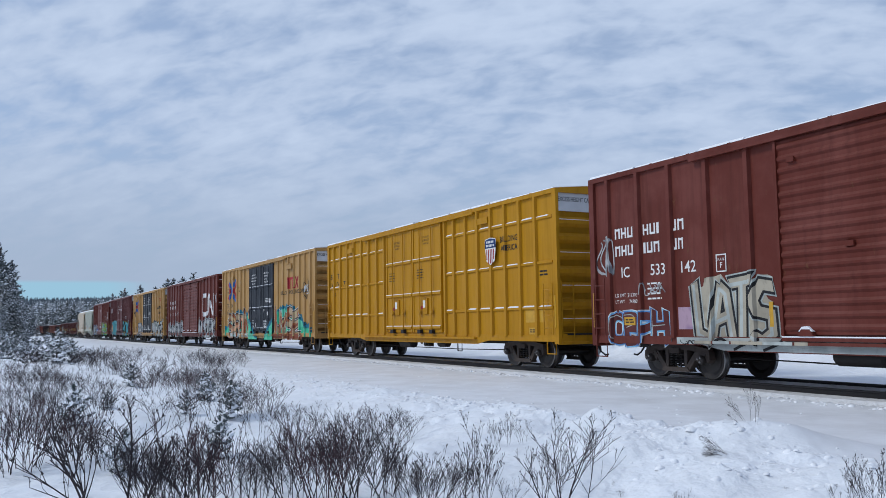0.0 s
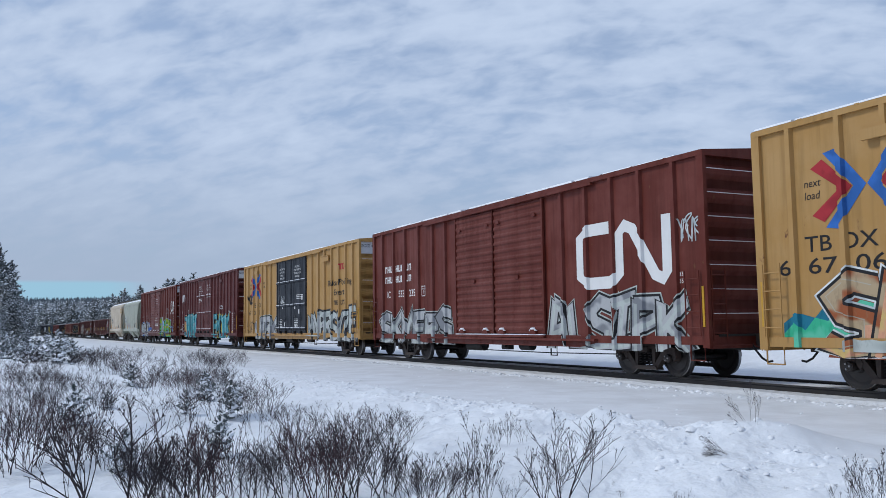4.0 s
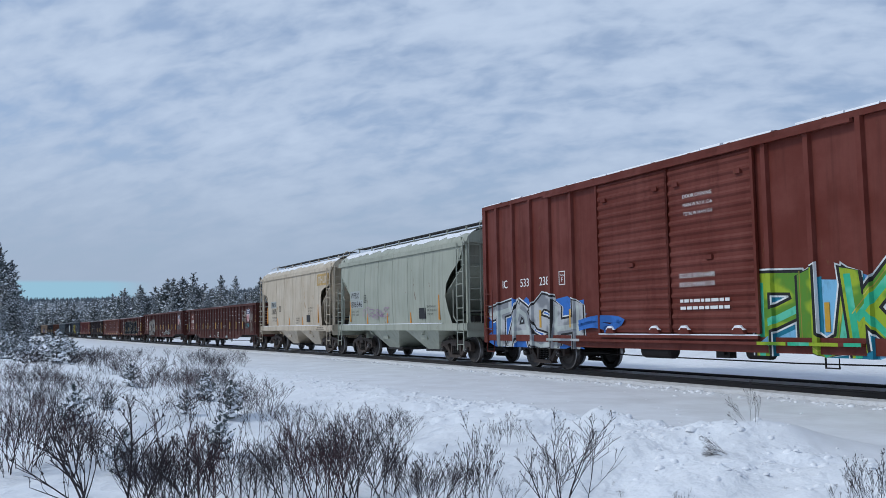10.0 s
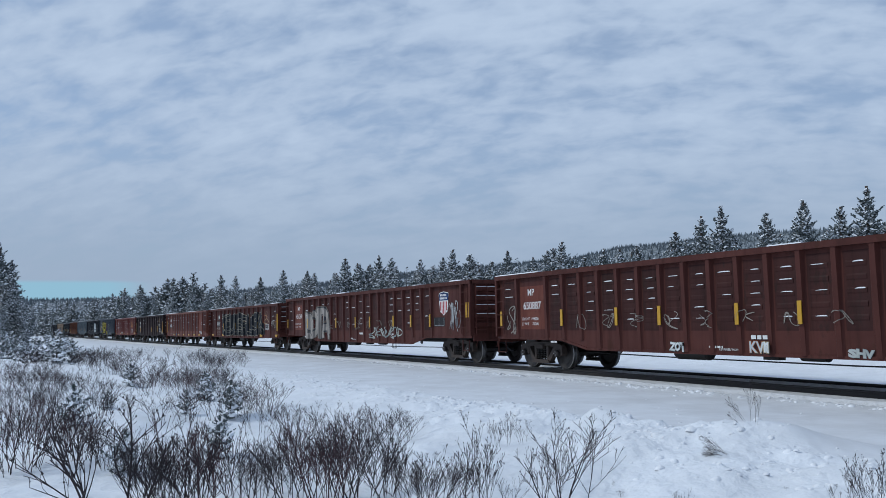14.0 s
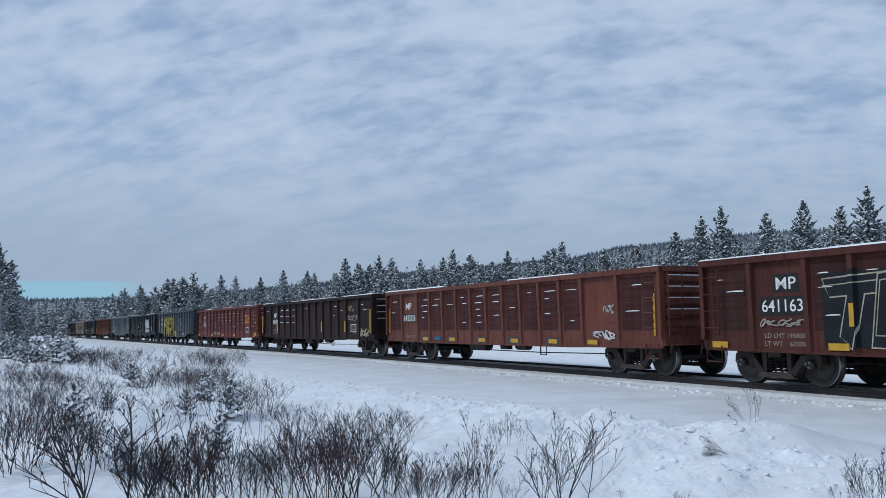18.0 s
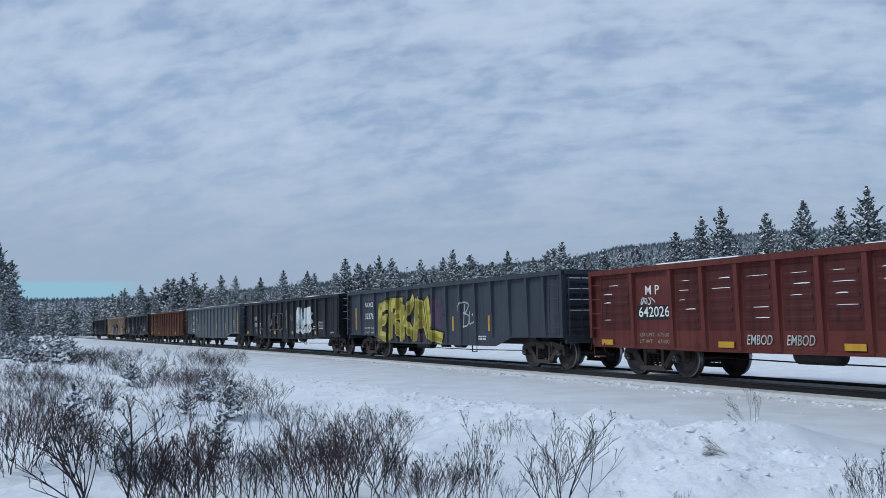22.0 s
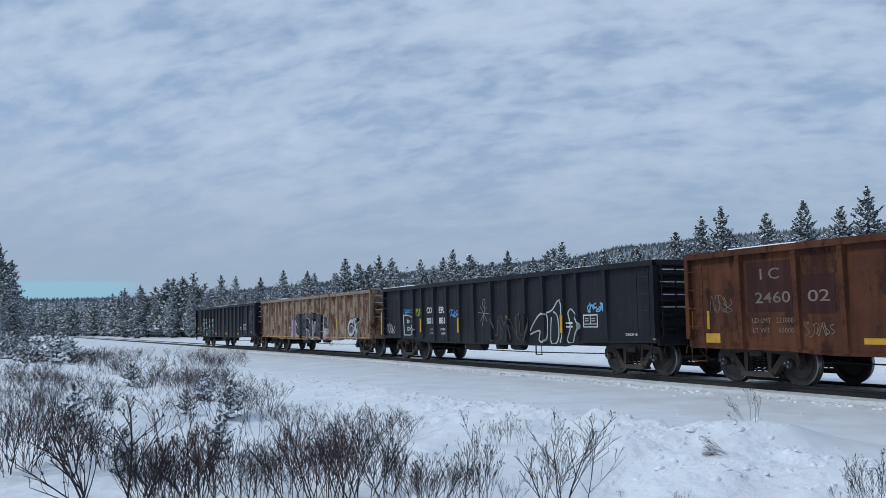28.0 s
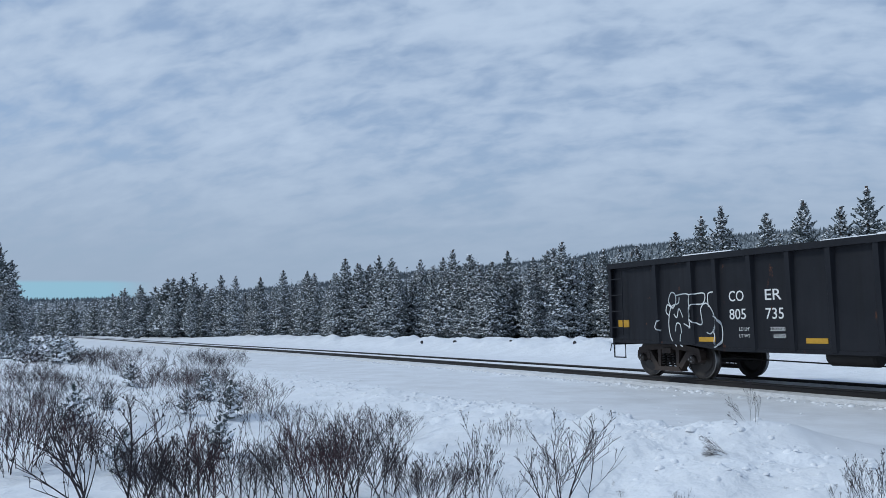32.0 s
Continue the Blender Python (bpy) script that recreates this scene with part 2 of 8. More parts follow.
# ---- ground ----
NEAR_S = LINE_S[::4]
NEAR_X, NEAR_Y, NEAR_Z, NEAR_T = LINE_X[::4], LINE_Y[::4], LINE_Z[::4], LINE_T[::4]


def beside(x, y):
    """Arc length, distance to the camera's side of the track, and the rails' height there, for arrays."""
    x, y = np.asarray(x, float).ravel(), np.asarray(y, float).ravel()
    s, d, z = np.empty(len(x)), np.empty(len(x)), np.empty(len(x))
    for i in range(0, len(x), 4000):
        q = slice(i, i + 4000)
        j = np.argmin((x[q, None] - NEAR_X) ** 2 + (y[q, None] - NEAR_Y) ** 2, axis=1)
        dx, dy, th = x[q] - NEAR_X[j], y[q] - NEAR_Y[j], NEAR_T[j]
        s[q] = NEAR_S[j] + dx * np.sin(th) + dy * np.cos(th)
        d[q] = dx * np.cos(th) - dy * np.sin(th)
        z[q] = NEAR_Z[j]
    return s, d, z


@functools.lru_cache(None)
def ripples(seed):
    r = np.random.RandomState(seed)
    return [(r.uniform(0, 6.283), r.uniform(0.7, 1.6) * 6.283, r.uniform(0, 6.283)) for _ in range(9)]


def waves(x, y, seed, size):
    """Smooth hummocks made of sines in many directions, for arrays."""
    total = np.zeros_like(x)
    for a, f, p in ripples(seed):
        total += np.sin((x * math.cos(a) + y * math.sin(a)) * (f / size) + p)
    return total / 9


def step(v, a, b):
    u = np.clip((v - a) / (b - a), 0, 1)
    return u * u * (3 - 2 * u)


def ground_height(x, y):
    x, y = np.asarray(x, float).ravel(), np.asarray(y, float).ravel()
    s, d, z = beside(x, y)
    edge = 7.0 + 0.9 * step(-s, 14, 40) - 0.2 * step(s, 1, 4) + 0.25 * waves(x, y, 5, 5)
    h = np.full_like(x, -0.24)
    h += step(d, 1.2, 1.5) * (1 - step(d, 1.55, 2.1)) * (0.045 + 0.05 * waves(x, y, 9, 0.5))
    h -= (1 - step(np.abs(d), 1.25, 1.55)) * 0.2
    bank = step(d, edge - 0.7, edge) * (1 - step(d, edge + 1.1, edge + 2.6))
    rough = np.clip(waves(x, y, 2, 1.1) + 0.6 * waves(x, y, 3, 0.5) + 0.3 * waves(x, y, 13, 0.24), -0.3, 2)
    h += bank * (0.04 + 0.14 * np.clip(waves(x, y, 4, 3.0) + 0.1, 0, 1) + 0.13 * rough) * (0.12 + 0.88 * step(s, -8, 1))
    wild = step(d, edge + 0.3, edge + 3.0)
    h += wild * (-0.16 + 0.22 * waves(x, y, 6, 3.2) + 0.10 * waves(x, y, 7, 1.1))
    h += 0.012 * waves(x, y, 8, 0.8) + 0.02 * waves(x, y, 18, 3.0)
    for mx, my, wide, tall in ((4.0, 10.75, 1.0, 0.30), (3.5, 11.5, 0.5, 0.14), (2.55, 12.9, 0.4, 0.16), (1.95, 13.5, 0.35, 0.14), (3.0, 12.3, 0.3, 0.10), (-1.35, 19.6, 0.5, 0.16), (0.5, 15.6, 0.3, 0.10), (2.2, 13.0, 0.22, 0.12), (1.3, 14.3, 0.25, 0.10)):
        along, across = (x - mx) * 0.94 - (y - my) * 0.34, (x - mx) * 0.34 + (y - my) * 0.94
        h += tall * np.exp(-(along / wide) ** 2 - (across / (0.55 * wide)) ** 2)
    berm = step(-d, 6.0, 9.5) * (1 - 0.45 * step(-d, 10.5, 14))
    h += berm * (0.60 + 0.35 * waves(x, y, 10, 3.4) + 0.45 * np.clip(waves(x, y, 12, 1.6), 0, 1)) * (1 - 0.6 * step(-s, 70, 120))
    far = step(np.hypot(x, y), 250, 1200)
    return (z + h) * (1 - far) + far * -2.0


def height_at(x, y):
    return float(ground_height([x], [y])[0])


def spread(lo, hi, fine_lo, fine_hi, fine, growth):
    """Grid lines: even between fine_lo and fine_hi, wider and wider outside."""
    mid = list(np.arange(fine_lo, fine_hi, fine))
    a, w = [fine_lo], fine
    while a[-1] > lo:
        w *= growth
        a.append(a[-1] - w)
    b, w = [mid[-1]], fine
    while b[-1] < hi:
        w *= growth
        b.append(b[-1] + w)
    return np.array(a[1:][::-1] + mid + b[1:])


def build_ground():
    gx = spread(-4000, 4000, -9.5, 10.5, 0.10, 1.045)
    gy = spread(-4000, 4000, 7.0, 24.0, 0.10, 1.035)
    X, Y = np.meshgrid(gx, gy, indexing="ij")
    Z = ground_height(X, Y)
    n, m = X.shape
    co = np.stack([X.ravel(), Y.ravel(), Z], 1)
    i = np.arange(n * m).reshape(n, m)
    quads = np.stack([i[:-1, :-1], i[1:, :-1], i[1:, 1:], i[:-1, 1:]], -1).reshape(-1, 4)
    me = bpy.data.meshes.new("ground")
    me.from_pydata(co.tolist(), [], quads.tolist())
    s, d, _ = beside(X, Y)
    edge = 7.1 + 0.9 * step(-s, 14, 40) - 0.2 * step(s, 1, 4) + 0.25 * waves(X.ravel(), Y.ravel(), 5, 5)
    packed = step(d, 0.9, 1.1) * (1 - step(d, edge - 0.8, edge)) * (0.75 + 0.25 * waves(X.ravel(), Y.ravel(), 21, 2.5))
    me.attributes.new("packed", "FLOAT", "POINT").data.foreach_set("value", np.clip(packed, 0, 1))
    me.polygons.foreach_set("use_smooth", [True] * len(quads))
    me.materials.append(MAT["snow"])
    tagged(new("ground", me), "deep white snow cover with a smooth packed strip beside the track", "snow", kind="structure")


def build_track():
    ss = np.concatenate([np.arange(-430, -60, 4.0), np.arange(-60, 20, 1.0), np.arange(20, 425, 6.0)])
    # bed: snow between and beside the rails
    bed = Shape()
    r = random.Random(4)
    prof = [(-1.75, -0.42), (-1.45, -0.10), (-0.85, -0.07), (-0.80, -0.16), (-0.67, -0.16), (-0.60, -0.06), (0.56, -0.045), (0.66, -0.16), (0.84, -0.16), (0.93, -0.12), (1.15, -0.10), (1.42, -0.13), (1.8, -0.42)]
    v = [on_line(s, d, u + (r.uniform(-0.02, 0.02) if abs(d) > 1.2 else 0)) for s in ss for d, u in prof]
    k = len(prof)
    mats = [0, 0, 1, 1, 1, 0, 1, 1, 1, 0, 2, 2]
    for j in range(k - 1):
        o = [i * k + j for i in range(len(ss))]
        bed.add([v[q] for q in o] + [v[q + 1] for q in o], [(i, i + 1, i + 1 + len(ss), i + len(ss)) for i in range(len(ss) - 1)], mats[j])
    tagged(part("track_bed", bed, [MAT["snow_cap"], MAT["ballast"], MAT["grey_snow"]], None, smooth=False), "snow-filled track bed with dark ballast along the rails", "track bed", kind="structure")
    line = thing("railway_track", "two rusty steel rails on snow-covered timber ties", "railway track", kind="structure")
    for d in (-0.7525, 0.7525):
        rail = Shape()
        prof = [(-0.07, -0.18), (0.07, -0.18), (0.07, -0.165), (0.012, -0.145), (0.010, -0.045), (0.036, -0.035), (0.036, -0.006), (0.028, 0.0), (-0.028, 0.0), (-0.036, -0.006), (-0.036, -0.035), (-0.010, -0.045), (-0.012, -0.145), (-0.07, -0.165)]
        n = len(prof)
        v = [on_line(s, d + a, b) for s in ss for a, b in prof]
        rail.add(v, [(i * n + j, i * n + (j + 1) % n, (i + 1) * n + (j + 1) % n, (i + 1) * n + j) for i in range(len(ss) - 1) for j in range(n)])
        rail.m = [1 if j == 7 else 0 for i in range(len(ss) - 1) for j in range(n)]
        part("rail", rail, [MAT["rail"], MAT["tread"]], line)


def build_clods():
    """Crumbs of ploughed snow along the edge of the packed strip."""
    r = random.Random(12)
    v, f = [], []
    for i in range(2800):
        s = r.uniform(-26, 9)
        d = 6.9 + 0.9 * float(step(np.array(-s), 14, 40)) + (r.gauss(0.55, 0.6) if r.random() < 0.95 else r.uniform(-4.5, 3.5))
        if i % 4 == 0:
            d = r.gauss(1.72, 0.10)
        p = on_line(s, d)
        q = r.uniform(0.012, 0.038) if r.random() < 0.80 else r.uniform(0.04, 0.075)
        z = height_at(p.x, p.y) - q * 0.38
        o, sq, ax, ay = len(v), r.uniform(0.55, 0.95), r.uniform(0.8, 1.5), r.uniform(0.8, 1.2)
        for w, u in ((1.0, 0.0), (0.86, 0.5), (0.5, 0.88)):
            for k in range(7):
                a = 0.8976 * k
                v.append((p.x + q * w * ax * r.uniform(0.85, 1.15) * math.cos(a), p.y + q * w * ay * r.uniform(0.85, 1.15) * math.sin(a), z + q * sq * u * r.uniform(0.85, 1.15)))
        v.append((p.x, p.y, z + q * sq))
        f += [(o + g * 7 + k, o + g * 7 + (k + 1) % 7, o + g * 7 + 7 + (k + 1) % 7, o + g * 7 + 7 + k) for g in (0, 1) for k in range(7)]
        f += [(o + 14 + k, o + 14 + (k + 1) % 7, o + 21) for k in range(7)]
    me = bpy.data.meshes.new("snow_clods")
    me.from_pydata(v, [], f)
    me.polygons.foreach_set("use_smooth", [True] * len(f))
    me.materials.append(MAT["snow_cap"])
    tagged(new("snow_clods", me), "crumbs of ploughed snow along the bank", "snow", kind="stuff")


build_ground()
build_track()
build_clods()
# ---- paints of the train ----
def paints():
    P = {
        "oxide": paint("oxide_red_paint", (0.110, 0.0210, 0.0130), dirt=0.4, rust=0.12, gloss=0.2),
        "maroon": paint("maroon_paint", (0.088, 0.0195, 0.0175), dirt=0.45, rust=0.12, gloss=0.2),
        "yellow": paint("yellow_paint", (0.43, 0.205, 0.004), (0.46, 0.225, 0.006), dirt=0.3, gloss=0.2),
        "tan": paint("tan_paint", (0.40, 0.225, 0.068), (0.44, 0.265, 0.10), dirt=0.4, rust=0.06),
        "door_black": paint("black_door_paint", (0.013, 0.016, 0.023), dirt=0.2),
        "grey": paint("grey_green_paint", (0.315, 0.335, 0.275), (0.36, 0.375, 0.31), dirt=0.35, rust=0.08, rough=0.45),
        "cream": paint("cream_paint", (0.47, 0.395, 0.295), (0.54, 0.47, 0.37), dirt=0.4, rust=0.18, rust_colour=(0.34, 0.205, 0.09), rough=0.45),
        "brown": paint("red_brown_paint", (0.066, 0.019, 0.015), (0.088, 0.027, 0.021), dirt=0.6, rust=0.35, rust_colour=(0.055, 0.018, 0.012), rough=0.65, gloss=0.22),
        "brown_panel": paint("grimy_brown_panel", (0.038, 0.012, 0.011), (0.055, 0.017, 0.014), dirt=0.7, rust=0.4, rust_colour=(0.030, 0.012, 0.010), rough=0.7, gloss=0.22),
        "maroon_panel": paint("grimy_maroon_panel", (0.050, 0.014, 0.014), (0.066, 0.019, 0.018), dirt=0.7, rust=0.3, rust_colour=(0.028, 0.011, 0.011), rough=0.7, gloss=0.22),
        "umber": paint("umber_paint", (0.018, 0.011, 0.012), (0.026, 0.014, 0.014), dirt=0.6, rust=0.28, rust_colour=(0.045, 0.018, 0.013), rough=0.7, gloss=0.2),
        "umber_panel": paint("grimy_umber_panel", (0.022, 0.010, 0.010), (0.032, 0.013, 0.013), dirt=0.7, rust=0.35, rust_colour=(0.018, 0.010, 0.010), rough=0.7, gloss=0.2),
        "brick_red": paint("brick_red_paint", (0.115, 0.036, 0.025), (0.15, 0.052, 0.036), dirt=0.6, rust=0.3, rust_colour=(0.075, 0.023, 0.017), rough=0.6, gloss=0.25),
        "scarlet": paint("scarlet_paint", (0.120, 0.030, 0.020), (0.16, 0.050, 0.032), dirt=0.5, rust=0.3, rust_colour=(0.08, 0.024, 0.015), rough=0.6, gloss=0.25),
        "dull_red": paint("dull_red_paint", (0.105, 0.022, 0.018), (0.13, 0.032, 0.025), dirt=0.5, rust=0.2, rust_colour=(0.06, 0.018, 0.013), rough=0.6, gloss=0.25),
        "red_panel": paint("grimy_red_panel", (0.068, 0.016, 0.015), (0.085, 0.021, 0.019), dirt=0.7, rust=0.25, rust_colour=(0.034, 0.012, 0.012), rough=0.65, gloss=0.22),
        "tan_post": paint("flaking_tan_post", (0.25, 0.19, 0.135), (0.30, 0.23, 0.17), dirt=0.5, rust=0.42, rust_colour=(0.10, 0.042, 0.028), rough=0.75, gloss=0.2),
        "slate": paint("slate_paint", (0.038, 0.047, 0.061), (0.047, 0.056, 0.070), dirt=0.3, gloss=0.22),
        "steel_blue": paint("blue_grey_paint", (0.072, 0.088, 0.100), (0.088, 0.104, 0.116), dirt=0.35),
        "black": paint("black_paint_worn", (0.011, 0.012, 0.016), (0.017, 0.018, 0.023), dirt=0.3, rust=0.05, gloss=0.2),
        "rust": paint("rusted_steel", (0.070, 0.026, 0.015), (0.125, 0.046, 0.021), dirt=0.8, rust=0.45, rust_colour=(0.038, 0.015, 0.010), rough=0.8, gloss=0.2),
        "tan_rust": paint("flaking_tan_paint", (0.26, 0.185, 0.125), (0.31, 0.23, 0.165), dirt=0.5, rust=0.66, rust_colour=(0.090, 0.032, 0.020), rough=0.75, seed=-1.0, gloss=0.2),
    }
    MAT.update(P)
    second = {"g_silver": (0.20, 0.21, 0.23), "g_white": (0.46, 0.50, 0.52), "g_teal": (0.15, 0.42, 0.46), "g_green": (0.12, 0.50, 0.34), "g_lime": (0.10, 0.24, 0.03),
              "g_tan": (0.30, 0.09, 0.035), "g_yellow": (0.26, 0.21, 0.04), "g_peach": (0.58, 0.42, 0.16), "g_sky": (0.08, 0.22, 0.50), "g_pale": (0.34, 0.37, 0.36), "g_pink": (0.30, 0.20, 0.30)}
    for name, colour in (("g_silver", (0.42, 0.43, 0.44)), ("g_white", (0.70, 0.72, 0.72)), ("g_teal", (0.085, 0.32, 0.36)), ("g_green", (0.05, 0.42, 0.24)),
                         ("g_sea", (0.02, 0.17, 0.26)), ("g_lime", (0.30, 0.40, 0.03)), ("g_blue", (0.04, 0.15, 0.48)), ("g_sky", (0.20, 0.45, 0.66)),
                         ("g_orange", (0.62, 0.27, 0.05)), ("g_peach", (0.62, 0.32, 0.20)), ("g_yellow", (0.52, 0.45, 0.10)), ("g_pink", (0.42, 0.29, 0.37)),
                         ("g_red", (0.38, 0.03, 0.04)), ("g_tan", (0.42, 0.32, 0.20)), ("g_purple", (0.088, 0.060, 0.095)), ("g_brown", (0.22, 0.06, 0.03)), ("g_pale", (0.46, 0.50, 0.48)), ("g_ochre", (0.55, 0.37, 0.15)), ("g_navy", (0.02, 0.045, 0.14)), ("faded", (0.20, 0.165, 0.135)), ("chalk", (0.34, 0.31, 0.28)), ("g_night", (0.013, 0.016, 0.021)), ("g_bone", (0.42, 0.38, 0.30)), ("g_slate", (0.075, 0.075, 0.085)), ("g_gold", (0.30, 0.25, 0.04))):
        m, t, b = material("spray_" + name[2:], 0.6)
        b.inputs["Specular IOR Level"].default_value = 0.2
        big, fleck = noise_of(t, 1.3, 2, 0.4, (1.0, 1.0, 1.4)), noise_of(t, 7.0, 5, 0.65, (1.6, 1.6, 0.7))
        c = blend(t, ramp(t, big.outputs[0], 0.47, 0.56), colour, second.get(name, tuple(v * 0.75 for v in colour)))
        c = blend(t, ramp(t, fleck.outputs[0], 0.5, 0.72, 0, 0.5), c, tuple(v * 0.55 for v in colour))
        t.links.new(c, b.inputs["Base Color"])
        MAT[name] = m


paints()


# ---- running gear, shared by all cars ----
R_WHEEL = 0.455


def wheel_mesh():
    """One cast wheel in the plane y 0, its flange to the inside (y positive)."""
    s = Shape()
    prof = [(-0.10, 0.0), (-0.10, 0.11), (-0.06, 0.13), (-0.045, 0.30), (-0.075, 0.375), (-0.075, R_WHEEL - 0.018), (-0.062, R_WHEEL),
            (0.03, R_WHEEL + 0.004), (0.045, R_WHEEL + 0.028), (0.065, R_WHEEL + 0.026), (0.065, 0.37), (0.02, 0.30), (0.03, 0.14), (0.03, 0.09)]
    s.lathe(prof, 48, [0, 0, 0, 0, 0, 1, 1, 0, 0, 0, 0, 0, 0])
    return s.mesh("wheel", [MAT["wheel"], MAT["tread"]], False, True)


def bearing_mesh():
    """Roller bearing with its end cap and three bolts, pointing to y negative."""
    s = Shape()
    s.lathe([(0.0, 0.075), (-0.16, 0.075), (-0.16, 0.10), (-0.29, 0.10), (-0.31, 0.085), (-0.32, 0.0)], 16, [0] * 5)
    for k in range(3):
        a = 2.094 * k
        s.lathe([(-0.31, 0.022), (-0.34, 0.022), (-0.345, 0.0)], 6, [1] * 2, (0.055 * math.cos(a), 0, 0.055 * math.sin(a)))
    return s.mesh("bearing", [MAT["wheel"], MAT["tread"]], True)


def side_frame_mesh():
    """Cast side frame: arched top bar, slanting legs, spring seat, jaws over the bearings. Centred over the truck, at y 0."""
    s = Shape()
    a, b = -0.075, 0.075
    s.prism([(-1.08, 0.62), (-1.06, 0.70), (-0.55, 0.78), (0.55, 0.78), (1.06, 0.70), (1.08, 0.62), (0.70, 0.62), (0.42, 0.66), (-0.42, 0.66), (-0.70, 0.62)], "y", a, b)
    for e in (-1, 1):
        s.prism([(e * 0.66, 0.66), (e * 0.80, 0.62), (e * 0.44, 0.20), (e * 0.30, 0.24)], "y", a, b)
        s.prism([(e * 0.26, 0.68), (e * 0.38, 0.68), (e * 0.36, 0.24), (e * 0.28, 0.24)], "y", a * 0.9, b * 0.9)
        s.prism([(e * 0.70, 0.63), (e * 1.10, 0.63), (e * 1.12, 0.45), (e * 1.04, 0.38), (e * 1.00, 0.45), (e * 0.96, 0.56), (e * 0.80, 0.56), (e * 0.74, 0.45), (e * 0.68, 0.40), (e * 0.62, 0.52)], "y", a * 1.15, b * 1.15)
        s.box(e * 0.89 - 0.11, e * 0.89 + 0.11, -0.10, 0.10, 0.53, 0.585)
    s.prism([(-0.48, 0.16), (0.48, 0.16), (0.40, 0.26), (-0.40, 0.26)], "y", a * 1.5, b * 1.5)
    s.box(-0.16, 0.16, -0.13, 0.13, 0.58, 0.70)
    return s.mesh("side_frame", [MAT["truck"]])


def spring_mesh():
    s = Shape()
    s.tube([(0.072 * math.cos(k * 1.0472), 0.072 * math.sin(k * 1.0472), 0.27 + 0.31 * k / 30) for k in range(31)], 0.017, 4)
    return s.mesh("spring", [MAT["steel"]])


WHEEL, BEARING, SIDE_FRAME, SPRING = wheel_mesh(), bearing_mesh(), side_frame_mesh(), spring_mesh()
AXLE_BAR = Shape().lathe([(-0.73, 0.0), (-0.73, 0.08), (0.73, 0.08), (0.73, 0.0)], 14, [0] * 3).mesh("axle", [MAT["wheel"]], True)
BOLSTER = Shape().box(-0.20, 0.20, -0.95, 0.95, 0.50, 0.72).box(-0.26, 0.26, -0.30, 0.30, 0.60, 0.80).mesh("truck", [MAT["truck"]])
BEAM = Shape().prism([(-0.05, 0.34), (0.05, 0.34), (0.05, 0.46), (-0.05, 0.46)], "y", -0.80, 0.80).mesh("brake_beam", [MAT["truck"]])
WHEELS = []
AXLE = 0.89


def truck(car, x):
    t = part("truck", BOLSTER, None, car, "dark cast-steel truck under the car", Matrix.Translation((x, 0, 0)))
    for y in (-0.98, 0.98):
        part("side_frame", SIDE_FRAME, None, t, at=Matrix.Translation((0, y, 0)))
        for a in (-0.17, 0.0, 0.17):
            part("spring", SPRING, None, t, at=Matrix.Translation((a, y, 0)))
    for e in (-1, 1):
        for me, y, turn in ((WHEEL, -0.7525, 0), (WHEEL, 0.7525, 180), (BEARING, -0.84, 0), (BEARING, 0.84, 180), (AXLE_BAR, 0.0, 0)):
            w = part(me.name, me, None, t)
            w.matrix_parent_inverse = pose(AXLE * e, y, R_WHEEL, 0, 0, turn)
            WHEELS.append((w, turn))
        part("brake_beam", BEAM, None, t, at=Matrix.Translation((e * 0.33, 0, 0)))


def coupler_mesh():
    s = Shape()
    s.box(-0.55, 0.0, -0.09, 0.09, 0.80, 0.98)
    s.prism([(0.0, -0.14), (0.22, -0.17), (0.30, -0.10), (0.26, 0.0), (0.34, 0.06), (0.30, 0.16), (0.10, 0.18), (0.0, 0.12)], "z", 0.72, 1.02)
    return s.mesh("coupler", [MAT["truck"]])


def hose_mesh():
    return Shape().tube([(0, 0, 0.80), (0.10, 0, 0.66), (0.24, 0.02, 0.50), (0.40, 0.03, 0.42), (0.52, 0.03, 0.44)], 0.025, 8).mesh("air_hose", [MAT["ink"]], True)


COUPLER, HOSE = coupler_mesh(), hose_mesh()


def ladder_shape(x0, x1, y, z0, z1, rungs, thick=0.018, axis="x"):
    """Stiles and rungs in a plane of fixed y (axis 'x') or of fixed x (axis 'y')."""
    s = Shape()
    put = (lambda a, z: (a, y, z)) if axis == "x" else (lambda a, z: (y, a, z))
    for a in (x0, x1):
        s.tube([put(a, z0), put(a, z1)], thick, 5)
    for k in range(rungs):
        z = z0 + (z1 - z0) * (k + 0.5) / rungs
        s.tube([put(x0, z), put(x1, z)], thick * 0.8, 5)
    return s


def step_shape(x, y):
    return Shape().tube([(x - 0.22, y, 0.80), (x - 0.22, y, 0.46), (x + 0.22, y, 0.46), (x + 0.22, y, 0.80)], 0.02, 5)


